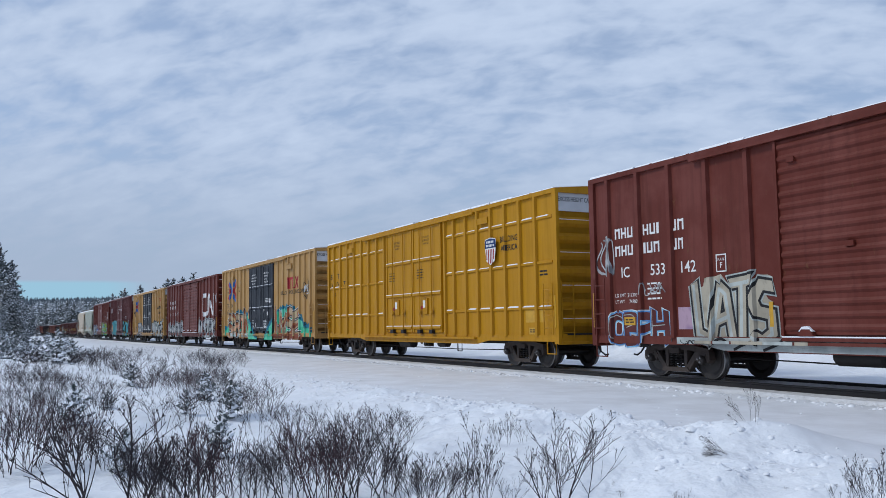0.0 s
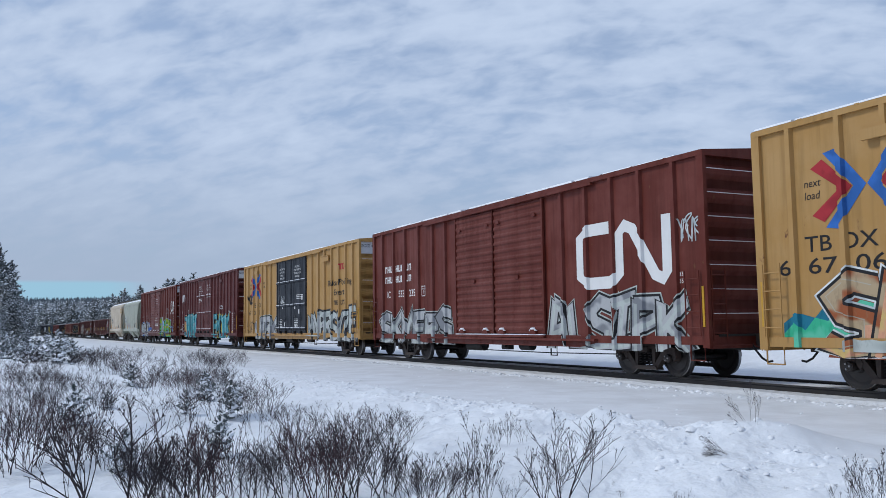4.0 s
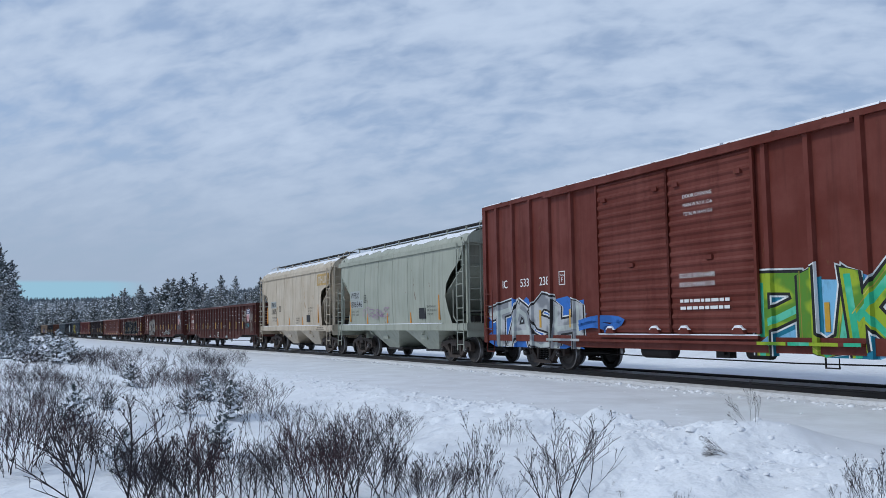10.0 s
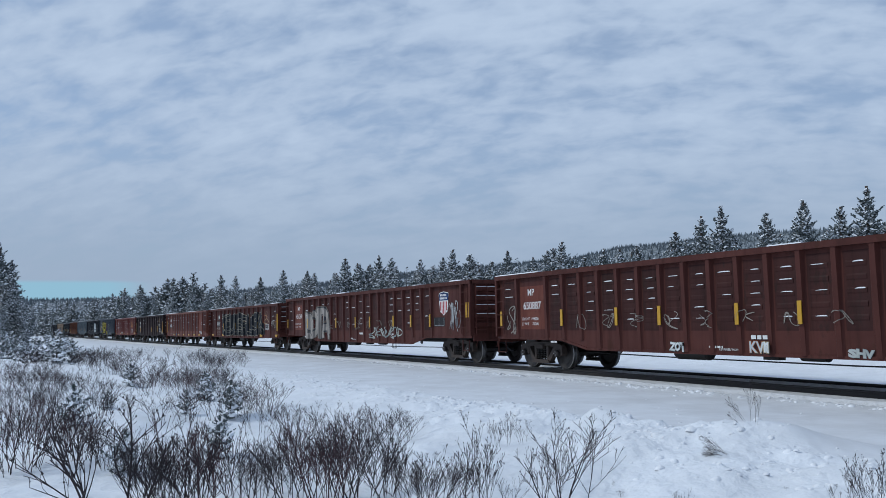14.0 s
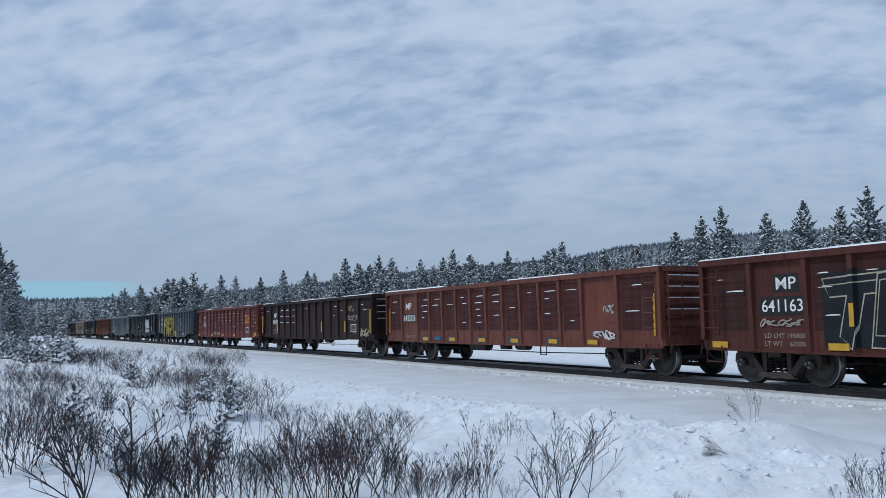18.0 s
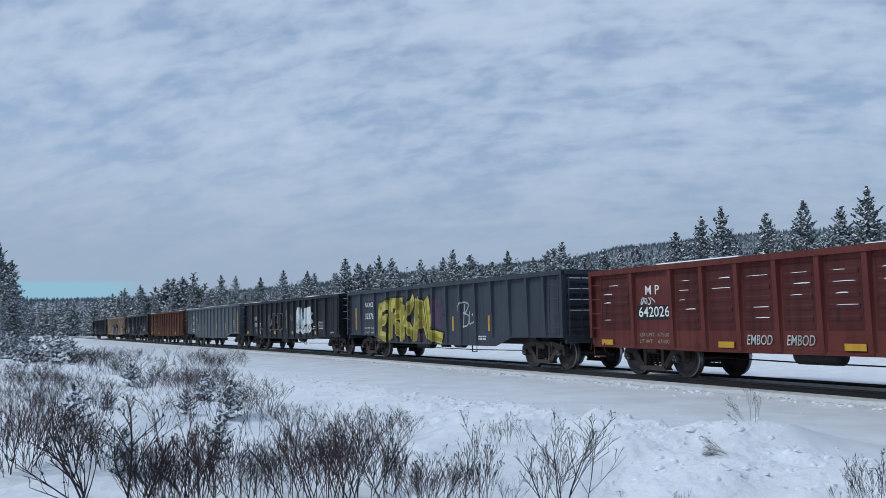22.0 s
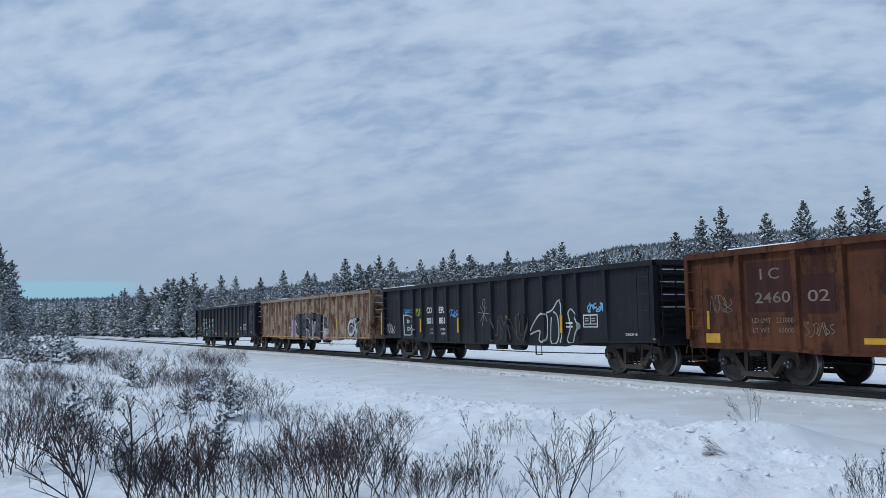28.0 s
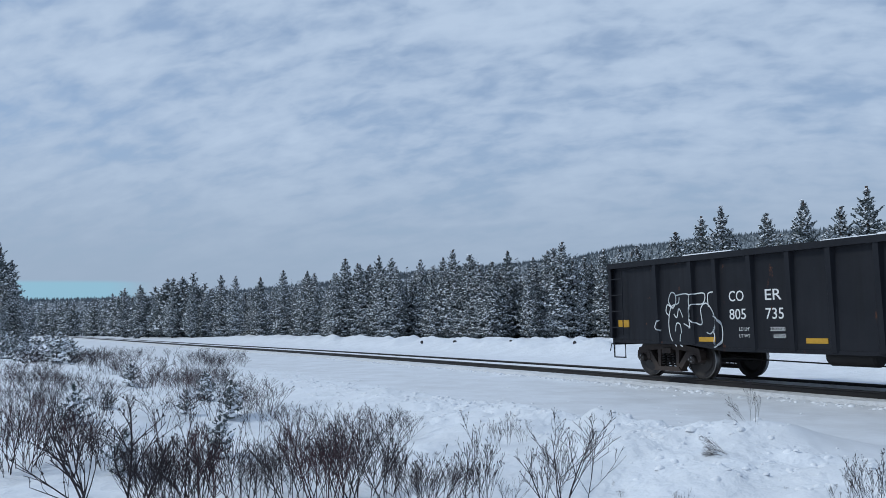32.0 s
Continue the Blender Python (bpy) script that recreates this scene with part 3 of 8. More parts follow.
def running_gear(car, half, reach, mat, mid_low=0.62):
    for e in (-1, 1):
        truck(car, e * reach)
        m = pose(e * (half + 0.02), 0, 0, 0, 0, 0 if e > 0 else 180)
        part("coupler", COUPLER, None, car, at=m)
        part("air_hose", HOSE, None, car, at=m @ Matrix.Translation((0.05, -0.32, 0)))
    part("centre_sill", Shape().box(-half + 0.1, half - 0.1, -0.22, 0.22, 0.66, 0.98), mat, car)
    tank = Shape()
    tank.lathe([(-0.55, 0.0), (-0.55, 0.15), (-0.50, 0.19), (0.50, 0.19), (0.55, 0.15), (0.55, 0.0)], 14, [0] * 5)
    t = part("air_reservoir", tank, MAT["steel"], car, at=pose(-half * 0.22, -0.75, 0.62, 0, 0, 90), smooth=True)
    cyl = Shape().lathe([(-0.3, 0.0), (-0.3, 0.14), (0.3, 0.14), (0.3, 0.0)], 12, [0] * 3)
    part("brake_cylinder", cyl, MAT["steel"], car, at=pose(half * 0.12, -0.8, 0.64, 0, 0, 90), smooth=True)
    rod = Shape().tube([(-reach + 1.2, -0.55, 0.50), (-half * 0.3, -0.62, 0.46), (half * 0.2, -0.60, 0.44), (reach - 1.2, -0.5, 0.48)], 0.016, 5)
    part("brake_rod", rod, MAT["steel"], car)
    part("brake_valve", Shape().box(half * 0.02, half * 0.02 + 0.4, -1.15, -0.95, 0.52, 0.85).box(half * 0.02 + 0.1, half * 0.02 + 0.3, -1.22, -1.1, 0.58, 0.74), MAT["steel"], car)
    part("rod_hanger", Shape().tube([(half * 0.33, -1.3, 0.75), (half * 0.33, -1.3, 0.42), (half * 0.33 + 0.3, -1.3, 0.42), (half * 0.33 + 0.3, -1.3, 0.75)], 0.022, 5), MAT["steel"], car)


# ---- lettering and spray paint on the camera's side (local y negative) ----
LETTERS = {}


def letter_mesh(text, mat, fat=0.0, res=3):
    key = (text, mat.name, fat)
    if key not in LETTERS:
        cu = bpy.data.curves.new("lettering", "FONT")
        cu.body, cu.size, cu.resolution_u, cu.offset = text, 1.0, res, fat
        ob = bpy.data.objects.new("lettering", cu)
        me = bpy.data.meshes.new_from_object(ob)
        bpy.data.objects.remove(ob)
        me.materials.clear()
        me.materials.append(mat)
        LETTERS[key] = me
    return LETTERS[key]


def lettering(car, text, x, z, h, y, mat=None, width=None, fat=0.006, lean=0.0):
    """Painted words: left edge x, baseline z, capital height h, on the plane y (negative side)."""
    me = letter_mesh(text, mat or MAT["white"], fat if h > 0.1 else 0.0)
    xs = [v.co.x for v in me.vertices]
    k = h / 0.70
    kx = k if width is None else width / max(0.01, max(xs) - min(xs))
    m = Matrix(((kx, k * lean, 0, x - min(xs) * kx), (0, 0, -1, -y), (0, k, 0, z), (0, 0, 0, 1)))
    ob = new("lettering", me.copy())
    ob.data.transform(m)
    ob.parent = car
    return ob


def bars(car, x, z, h, widths, y, mat=None, gap=0.05, name="lettering"):
    """Writing as plain shapes: for each width an upright stroke or two with a bridge, side by side; a negative width is a space."""
    s = Shape()
    for k, w in enumerate(widths):
        if 0 < w < 0.1:
            s.box(x, x + w, -y - 0.003, -y, z, z + h)
        elif w > 0:
            t = w * 0.26
            s.box(x, x + t, -y - 0.003, -y, z, z + h)
            s.box(x + w - t, x + w, -y - 0.003, -y, z, z + h)
            q = z + h * (0.76, 0.38, 0.0)[k % 3]
            s.box(x + t, x + w - t, -y - 0.003, -y, q, q + h * 0.2)
        x += abs(w) + gap
    return part(name, s, mat or MAT["white"], car)


def lines(car, x, z, w, n, pitch, y, mat=None, seed=0, h=0.045):
    """Small unreadable print: n rows of short bars."""
    r = random.Random(seed)
    s = Shape()
    for k in range(n):
        a = x
        while a < x + w - 0.03:
            b = min(x + w, a + r.uniform(0.06, 0.22))
            s.box(a, b, -y - 0.003, -y, z - k * pitch, z - k * pitch + h)
            a = b + 0.035
    return part("small_print", s, mat or MAT["white"], car)


def side_profile(posts, panel, post, half=0.055, foot=0.085):
    pts = []
    for x in sorted(posts):
        pts += [(x - foot, panel), (x - half, post), (x + half, post), (x + foot, panel)]
    return pts


def wrapped(verts, faces, profile, over, name, mats, index=None, lift=None):
    """A flat figure (x, z) laid on a ribbed side: cut at the ribs' edges and pushed out to them."""
    b = bmesh.new()
    vs = [b.verts.new((x, lift[i] if lift else 0, z)) for i, (x, z) in enumerate(verts)]
    for k, f in enumerate(faces):
        try:
            q = b.faces.new([vs[i] for i in f])
            if index:
                q.material_index = index[k]
        except ValueError:
            pass
    lo, hi = min(v[0] for v in verts), max(v[0] for v in verts)
    for x, _ in profile:
        if lo < x < hi:
            bmesh.ops.bisect_plane(b, geom=b.verts[:] + b.edges[:] + b.faces[:], plane_co=(x, 0, 0), plane_no=(1, 0, 0))
    px, py = [p[0] for p in profile], [p[1] for p in profile]
    for v in b.verts:
        v.co.y = -(float(np.interp(v.co.x, px, py)) + over + v.co.y)
    me = bpy.data.meshes.new(name)
    b.to_mesh(me)
    b.free()
    for m in mats:
        me.materials.append(m)
    return me


def wrapped_lettering(car, text, x, z, h, prof, mat, width, lean=0.0):
    """Painted words that follow the posts of a ribbed side."""
    me = letter_mesh(text, mat, 0.012)
    xs = [v.co.x for v in me.vertices]
    k, kx = h / 0.70, width / (max(xs) - min(xs))
    verts = [(x + (v.co.x - min(xs)) * kx + v.co.y * k * lean, z + v.co.y * k) for v in me.vertices]
    return part("lettering", wrapped(verts, [tuple(q.vertices) for q in me.polygons], prof, 0.003, "lettering", [mat]), None, car)


def blob(x0, x1, z0, z1, seed, spikes=0.15, n=44):
    """An uneven cloud outline round a box."""
    r = random.Random(seed)
    pts = []
    for k in range(n):
        a = 2 * math.pi * k / n
        c, s = math.cos(a), math.sin(a)
        w = 1 / max(abs(c), abs(s)) ** 0.75
        j = 1 + r.uniform(-spikes, spikes)
        pts.append(((x0 + x1) / 2 + (x1 - x0) / 2 * c * w * min(j, 1.04), (z0 + z1) / 2 + (z1 - z0) / 2 * s * w * j))
    return pts


def spray(car, profile, x0, x1, z0, z1, word, fill, outline, cloud=None, seed=1, slant=0.16, spots=None, halo=None, floor=0.58, shade="ink", line=0.075):
    """A sprayed piece: a cloud behind, fat letters with an outline, colour patches and thin highlights."""
    r = random.Random(seed)
    if cloud:
        pts = [(x, max(floor, z)) for x, z in blob(x0 - 0.2, x1 + 0.2, z0 - 0.05, z1 + 0.12, seed, 0.22)]
        part("spray_cloud", wrapped(pts, [tuple(range(len(pts)))], profile, 0.004, "spray_cloud", [MAT[cloud]]), None, car)
    n = len(word)
    step_x = (x1 - x0) / n
    for layer, (fat, mat, over) in enumerate(((0.115, halo or outline, 0.006), (0.085, shade, 0.0072), (line, outline, 0.0085), (0.03, fill, 0.011))):
        if layer == 0 and not halo or layer == 1 and not shade:
            continue
        sx, sz = ((0.05 * (z1 - z0), -0.06 * (z1 - z0)) if layer < 2 else (0, 0))
        rr = random.Random(seed + 7)
        verts, faces = [], []
        for i, ch in enumerate(word):
            me = letter_mesh(ch, MAT["ink"], fat, 2)
            base = letter_mesh(ch, MAT["ink"], 0.0, 2)
            xs, ys = [v.co.x for v in base.vertices], [v.co.y for v in base.vertices]
            cx, cy, w, h = (min(xs) + max(xs)) / 2, (min(ys) + max(ys)) / 2, max(xs) - min(xs), max(ys) - min(ys)
            kx, kz = step_x * rr.uniform(1.02, 1.16) / (w + 0.10), (z1 - z0) * rr.uniform(0.86, 1.0) / (h + 0.10)
            turn, sl = rr.uniform(-0.10, 0.10), slant * rr.uniform(-1, 1)
            ox, oz = x0 + step_x * (i + 0.5), (z0 + z1) / 2 + rr.uniform(-0.05, 0.05) * (z1 - z0)
            o = len(verts)
            for v in me.vertices:
                a, c = (v.co.x - cx) * kx, (v.co.y - cy) * kz
                a += sl * c
                verts.append((sx + ox + a * math.cos(turn) - c * math.sin(turn), max(floor, sz + oz + a * math.sin(turn) + c * math.cos(turn))))
            faces += [tuple(o + q for q in p.vertices) for p in me.polygons]
        name = ("spray_halo", "spray_shade", "spray_outline", "spray_fill")[layer]
        part(name, wrapped(verts, faces, profile, over, name, [MAT[mat]]), None, car)
    extra, faces = [], []
    for k in range(n * 3 if spots else 0):
        cx, cz, q = r.uniform(x0, x1), r.uniform(z0, z1), r.uniform(0.06, 0.16)
        o = len(extra)
        m = r.randint(4, 7)
        extra += [(cx + q * r.uniform(0.7, 1.2) * math.cos(6.283 * j / m), max(floor, cz + q * r.uniform(0.8, 1.8) * math.sin(6.283 * j / m))) for j in range(m)]
        faces.append(tuple(range(o, o + m)))
    if spots:
        part("spray_patches", wrapped(extra, faces, profile, 0.0135, "spray_patches", [MAT[spots]]), None, car)


# skeletons of angular sprayed letters in a unit box: each letter a few strokes
WILD = {
    "A": [[(0.02, -0.02), (0.38, 1.02)], [(0.38, 1.0), (0.66, 0.86), (0.98, 0.0)], [(0.18, 0.36), (0.80, 0.42)]],
    "B": [[(0.12, 0.0), (0.10, 1.0)], [(0.10, 0.96), (0.72, 0.90), (0.76, 0.62), (0.22, 0.52)], [(0.3, 0.52), (0.94, 0.40), (0.86, 0.06), (0.12, 0.04)]],
    "E": [[(0.92, 1.0), (0.14, 0.92), (0.08, 0.06), (0.98, 0.0)], [(0.14, 0.48), (0.78, 0.56)]],
    "F": [[(0.96, 1.02), (0.14, 0.94), (0.16, -0.02)], [(0.14, 0.5), (0.80, 0.56)]],
    "H": [[(0.12, 0.0), (0.06, 1.0)], [(0.96, 0.02), (0.84, 1.02)], [(0.10, 0.46), (0.90, 0.56)]],
    "I": [[(0.40, 0.0), (0.56, 1.0)], [(0.1, 0.0), (0.78, 0.05)], [(0.2, 0.94), (0.95, 1.0)]],
    "J": [[(0.18, 0.98), (0.60, 0.92), (0.72, 0.10), (0.30, 0.0), (0.02, 0.26)]],
    "K": [[(0.14, 0.0), (0.06, 1.0)], [(0.16, 0.46), (0.90, 1.04)], [(0.30, 0.56), (1.04, -0.04)]],
    "L": [[(0.06, 1.04), (0.22, 0.10), (0.98, 0.0)]],
    "M": [[(0.06, 0.0), (0.10, 0.98), (0.48, 0.42), (0.86, 1.02), (0.98, -0.02)]],
    "N": [[(0.08, -0.02), (0.10, 1.0), (0.80, 0.06), (0.90, 1.02)]],
    "O": [[(0.5, 0.97), (0.12, 0.82), (0.06, 0.22), (0.46, 0.03), (0.90, 0.18), (0.94, 0.78), (0.46, 0.97)]],
    "P": [[(0.12, -0.04), (0.08, 1.0)], [(0.08, 0.96), (0.80, 0.94), (0.94, 0.66), (0.24, 0.46)]],
    "R": [[(0.10, -0.02), (0.08, 1.0)], [(0.08, 0.96), (0.84, 0.90), (0.82, 0.60), (0.24, 0.50)], [(0.40, 0.52), (1.02, -0.04)]],
    "S": [[(0.96, 0.90), (0.48, 1.0), (0.10, 0.76), (0.30, 0.54), (0.84, 0.42), (0.86, 0.10), (0.40, 0.0), (0.02, 0.14)]],
    "T": [[(0.0, 0.90), (1.0, 1.0)], [(0.54, 0.94), (0.46, -0.04)]],
    "U": [[(0.06, 1.0), (0.14, 0.16), (0.50, 0.02), (0.84, 0.18), (0.96, 1.02)]],
    "Z": [[(0.04, 0.96), (0.94, 1.0), (0.08, 0.04), (1.0, 0.0)]],
    "Y": [[(0.02, 1.02), (0.46, 0.46), (0.40, -0.04)], [(0.98, 0.98), (0.44, 0.44)]],
}


def ribbon(path, wide, cut=0.0, taper=0.0):
    """A band along a path: its outline points and quads. The ends are cut aslant and may taper."""
    path = [Vector(p) for p in path]
    n = len(path)
    v = []
    for j, p in enumerate(path):
        a = (p - path[j - 1]).normalized() if j else (path[1] - p).normalized()
        b = (path[j + 1] - p).normalized() if j < n - 1 else a
        d = (a + b)
        d = d.normalized() if d.length > 0.3 else a
        q = Vector((-d.y, d.x)) * wide * (1 - taper * j / (n - 1)) / max(0.6, abs(d.dot(a)))
        slip = d * (cut * wide) * (1 if j == n - 1 else -1 if j == 0 else 0)
        v += [tuple(p + q + slip), tuple(p - q - slip * 0.3)]
    return v, [(2 * j, 2 * j + 2, 2 * j + 3, 2 * j + 1) for j in range(n - 1)]


def rounded(path, steps=4):
    """A smooth run through the points of a path."""
    pts = [Vector(p) for p in path]
    out = []
    for j in range(len(pts) - 1):
        a, b, c, d = pts[max(j - 1, 0)], pts[j], pts[j + 1], pts[min(j + 2, len(pts) - 1)]
        for k in range(steps):
            u = k / steps
            out.append(0.5 * (2 * b + (c - a) * u + (2 * a - 5 * b + 4 * c - d) * u * u + (3 * b - a - 3 * c + d) * u ** 3))
    return out + [pts[-1]]


def wild(car, profile, x0, x1, z0, z1, word, fill, outline, seed, halo=None, drop=None, cloud=None, accent=None, shine=None, weight=0.17, lean=0.12, floor=0.62, soft=False, edge=0.06, grow=0.12):
    """A sprayed piece of interlocking angular letters: cloud, drop shadow, halo, outline, fill, second tone and shine."""
    r = random.Random(seed)
    n = len(word)
    pitch = (x1 - x0) / n
    body = weight * min(pitch, 0.85 * (z1 - z0))
    strokes = []
    for i, ch in enumerate(word):
        tall, base, sl, tip = r.uniform(0.88, 1.06), r.uniform(-0.03, 0.05), lean * r.uniform(-1, 1), r.uniform(-0.12, 0.12)
        for run in WILD[ch]:
            pts = []
            for u, w in run:
                z = base + w * tall + tip * (u - 0.5)
                pts.append((x0 + pitch * (i + 0.5 + (u - 0.5) * 1.08 + sl * (w - 0.5)), z0 + (z1 - z0) * z))
            strokes.append((i, rounded(pts, 3) if soft else pts))
    if cloud:
        pts = [(x, max(floor, z)) for x, z in blob(x0 - grow * 2, x1 + grow * 2, z0 - 0.1, z1 + grow, seed, 0.2, 52)]
        part("spray_cloud", wrapped(pts, [tuple(range(len(pts)))], profile, 0.003, "spray_cloud", [MAT[cloud]]), None, car)
    layers = []
    if drop:
        layers.append(("spray_shade", drop, body + edge * 0.8, 0.05, (0.09 * (z1 - z0), -0.07 * (z1 - z0)), 0.005, 0.0))
    if halo:
        layers.append(("spray_halo", halo, body + edge * 1.6, 0.7, (0, 0), 0.0062, 0.0))
    layers += [("spray_outline", outline, body + edge, 0.6, (0, 0), 0.0075, 0.0024), ("spray_fill", fill, body, 0.5, (0, 0), 0.0087, 0.0024)]
    if accent:
        layers.append(("spray_tone", accent, body * 0.38, 0.2, (-body * 0.25, -body * 0.3), 0.0093, 0.0024))
    if shine:
        layers.append(("spray_shine", shine, 0.010, 0.0, (-body * 0.7, body * 0.25), 0.0095, 0.0024))
    for name, mat, wide, slant, (dx, dz), over, rise in layers:
        v, f, lift = [], [], []
        for k, (i, pts) in enumerate(strokes):
            if name == "spray_shine" and k % 2:
                continue
            if name == "spray_tone":
                pts = pts[len(pts) // 2:] if len(pts) > 3 else pts
            q, g = ribbon([(x + dx, z + dz) for x, z in pts], wide, slant)
            o = len(v)
            v += [(x, max(floor, z)) for x, z in q]
            f += [tuple(o + a for a in t) for t in g]
            lift += [0.00006 * (k % 4) + rise * i] * len(q)
        part(name, wrapped(v, f, profile, over, name, [MAT[mat]], lift=lift), None, car)


def doodle(car, profile, curves, mat, width=0.016, over=0.006):
    """Thin sprayed line work through a few points a curve."""
    v, f = [], []
    for c in curves:
        q, g = ribbon(rounded(c, 5), width)
        o = len(v)
        v += q
        f += [tuple(o + a for a in t) for t in g]
    part("spray_tag", wrapped(v, f, profile, over, "spray_tag", [MAT[mat]]), None, car)


def colour_band(car, profile, tops, low, mat, over, seed, wave=0.09, pitch=0.42):
    """A sprayed cloud along the side: the upper edge runs through tops (x, z) in scallops, the lower edge is straight."""
    r = random.Random(seed)
    xs, zs = [p[0] for p in tops], [p[1] for p in tops]
    top, x, k = [], xs[0], 0
    while x < xs[-1]:
        top.append((x, max(low + 0.02, float(np.interp(x, xs, zs)) + (wave if k % 2 else -wave) * r.uniform(0.4, 1.3))))
        x += pitch * r.uniform(0.35, 0.7)
        k += 1
    top.append((xs[-1], zs[-1]))
    v, f = [], []
    for x, z in top:
        v += [(x, low), (x, z)]
    f = [(2 * i, 2 * i + 2, 2 * i + 3, 2 * i + 1) for i in range(len(top) - 1)]
    part("spray_cloud", wrapped(v, f, profile, over, "spray_cloud", [MAT[mat]]), None, car)


def scribble(car, x0, x1, z0, z1, y, mat, seed, strokes=6, width=0.022, profile=None):
    """A thin sprayed tag: looping strokes."""
    r = random.Random(seed)
    verts, faces = [], []
    for k in range(strokes):
        cx = x0 + (x1 - x0) * (k + 0.5) / strokes
        path = []
        a0, w, h = r.uniform(0, 6.28), (x1 - x0) / strokes * r.uniform(0.4, 0.9), (z1 - z0) / 2 * r.uniform(0.5, 1.0)
        f, g = r.choice((1, 2)), r.choice((1, 1, 3))
        for j in range(15):
            u = j / 14
            path.append(Vector((cx + w * math.sin(a0 + 5.0 * f * u), (z0 + z1) / 2 + h * math.cos(a0 * 1.7 + 3.6 * g * u))))
        o = len(verts)
        for j, p in enumerate(path):
            d = (path[min(j + 1, 14)] - path[max(j - 1, 0)])
            nrm = Vector((-d.y, d.x)).normalized() * width
            verts += [tuple(p + nrm), tuple(p - nrm)]
        faces += [(o + 2 * j, o + 2 * j + 2, o + 2 * j + 3, o + 2 * j + 1) for j in range(14)]
    prof = profile or [(-30, y), (30, y)]
    return part("spray_tag", wrapped(verts, faces, prof, 0.009, "spray_tag", [MAT[mat]]), None, car)


TRAIN = []


def couple(car, front, rear, reach):
    """Registers a car by where its ends stand on the line at 16 s."""
    TRAIN.append((car, (front + rear) / 2 * 0.955, reach))
# ---- boxcars ----
def end_wall(car, half, e, mat, top, band, ribs=7, width=1.46, low=1.0):
    """One end: sheet, pressed ribs, white height band, ladder, brake wheel on the front end."""
    x = e * (half - 0.14)
    part("end_sheet", Shape().box(min(x, x - e * 0.04), max(x, x - e * 0.04), -width, width, low, top - 0.06), mat, car)
    high = top - (0.66 if band else 0.15)
    for k in range(ribs):
        z = low + 0.15 + (high - low - 0.2) * (k + 0.5) / ribs
        h = (high - low) / ribs * 0.30
        s = Shape().prism([(x, z - h), (x + e * 0.09, z - h * 0.35), (x + e * 0.09, z + h * 0.35), (x, z + h)], "y", -width + 0.06, width - 0.06)
        part("end_rib", s, mat, car)
        if k % 2 == 0 or not band:
            part("snow_line", Shape().box(min(x + e * 0.03, x + e * 0.088), max(x + e * 0.03, x + e * 0.088), -width + 0.1, width * 0.5, z + h * 0.36, z + h * 0.36 + 0.018), MAT["snow_cap"], car)
    if band:
        part("height_band", Shape().box(min(x, x + e * 0.035), max(x, x + e * 0.035), -width - 0.01, width + 0.01, top - 0.64, top - 0.02), MAT["band"], car, "white height-warning band at the roof end")
    part("end_ladder", ladder_shape(-1.38, -0.98, x + e * 0.13, low - 0.1, 2.5, 5, axis="y"), mat, car)
    part("end_platform", Shape().box(min(x, x + e * 0.13), max(x, x + e * 0.13), -1.2, 1.2, low - 0.02, low + 0.03), MAT["steel"], car)
    part("end_sill", Shape().box(min(x, x + e * 0.10), max(x, x + e * 0.10), -width, width, 0.72, low + 0.02), mat, car)
    part("uncoupling_lever", Shape().tube([(x + e * 0.16, -1.45, 0.72), (x + e * 0.16, -1.40, 0.80), (x + e * 0.22, -0.4, 0.80), (x + e * 0.3, -0.1, 0.70)], 0.014, 5), mat, car)
    if e > 0:
        w = Shape()
        w.tube([(x + 0.16, 0.5 + 0.26 * math.cos(k * 0.5236), 2.0 + 0.26 * math.sin(k * 0.5236)) for k in range(13)], 0.018, 5)
        for k in range(4):
            w.tube([(x + 0.16, 0.5, 2.0), (x + 0.16, 0.5 + 0.26 * math.cos(k * 1.571 + 0.4), 2.0 + 0.26 * math.sin(k * 1.571 + 0.4))], 0.012, 4)
        w.tube([(x, 0.5, 2.0), (x + 0.18, 0.5, 2.0)], 0.03, 6)
        part("brake_wheel", w, MAT["steel"], car)


def roof(car, half, top, mat, seed):
    s = Shape()
    s.prism([(-1.53, top - 0.12), (-1.53, top), (0, top + 0.14), (1.53, top), (1.53, top - 0.12)], "x", -half + 0.02, half - 0.02)
    n = int(half * 2 / 1.2)
    for k in range(1, n):
        x = -half + 2 * half * k / n
        s.prism([(-1.534, top - 0.02), (-1.534, top + 0.012), (0, top + 0.175), (1.534, top + 0.012), (1.534, top - 0.02)], "x", x - 0.05, x + 0.05)
    part("roof", s, mat, car)
    r = random.Random(seed)
    snow = Shape()
    x = -half + 0.1
    while x < half - 0.6:
        w = r.uniform(0.5, 2.4)
        b = min(x + w, half - 0.1)
        h = r.uniform(0.02, 0.065)
        snow.prism([(-1.532, top + 0.003), (-1.515, top + h), (-0.5, top + 0.095 + h), (-0.1, top + 0.135), (-0.4, top + 0.105)], "x", x, b)
        x = b + r.choice((0.03, 0.1, 0.6))
    part("roof_snow", snow, MAT["snow_cap"], car, "thin crusted snow on the roof edge")


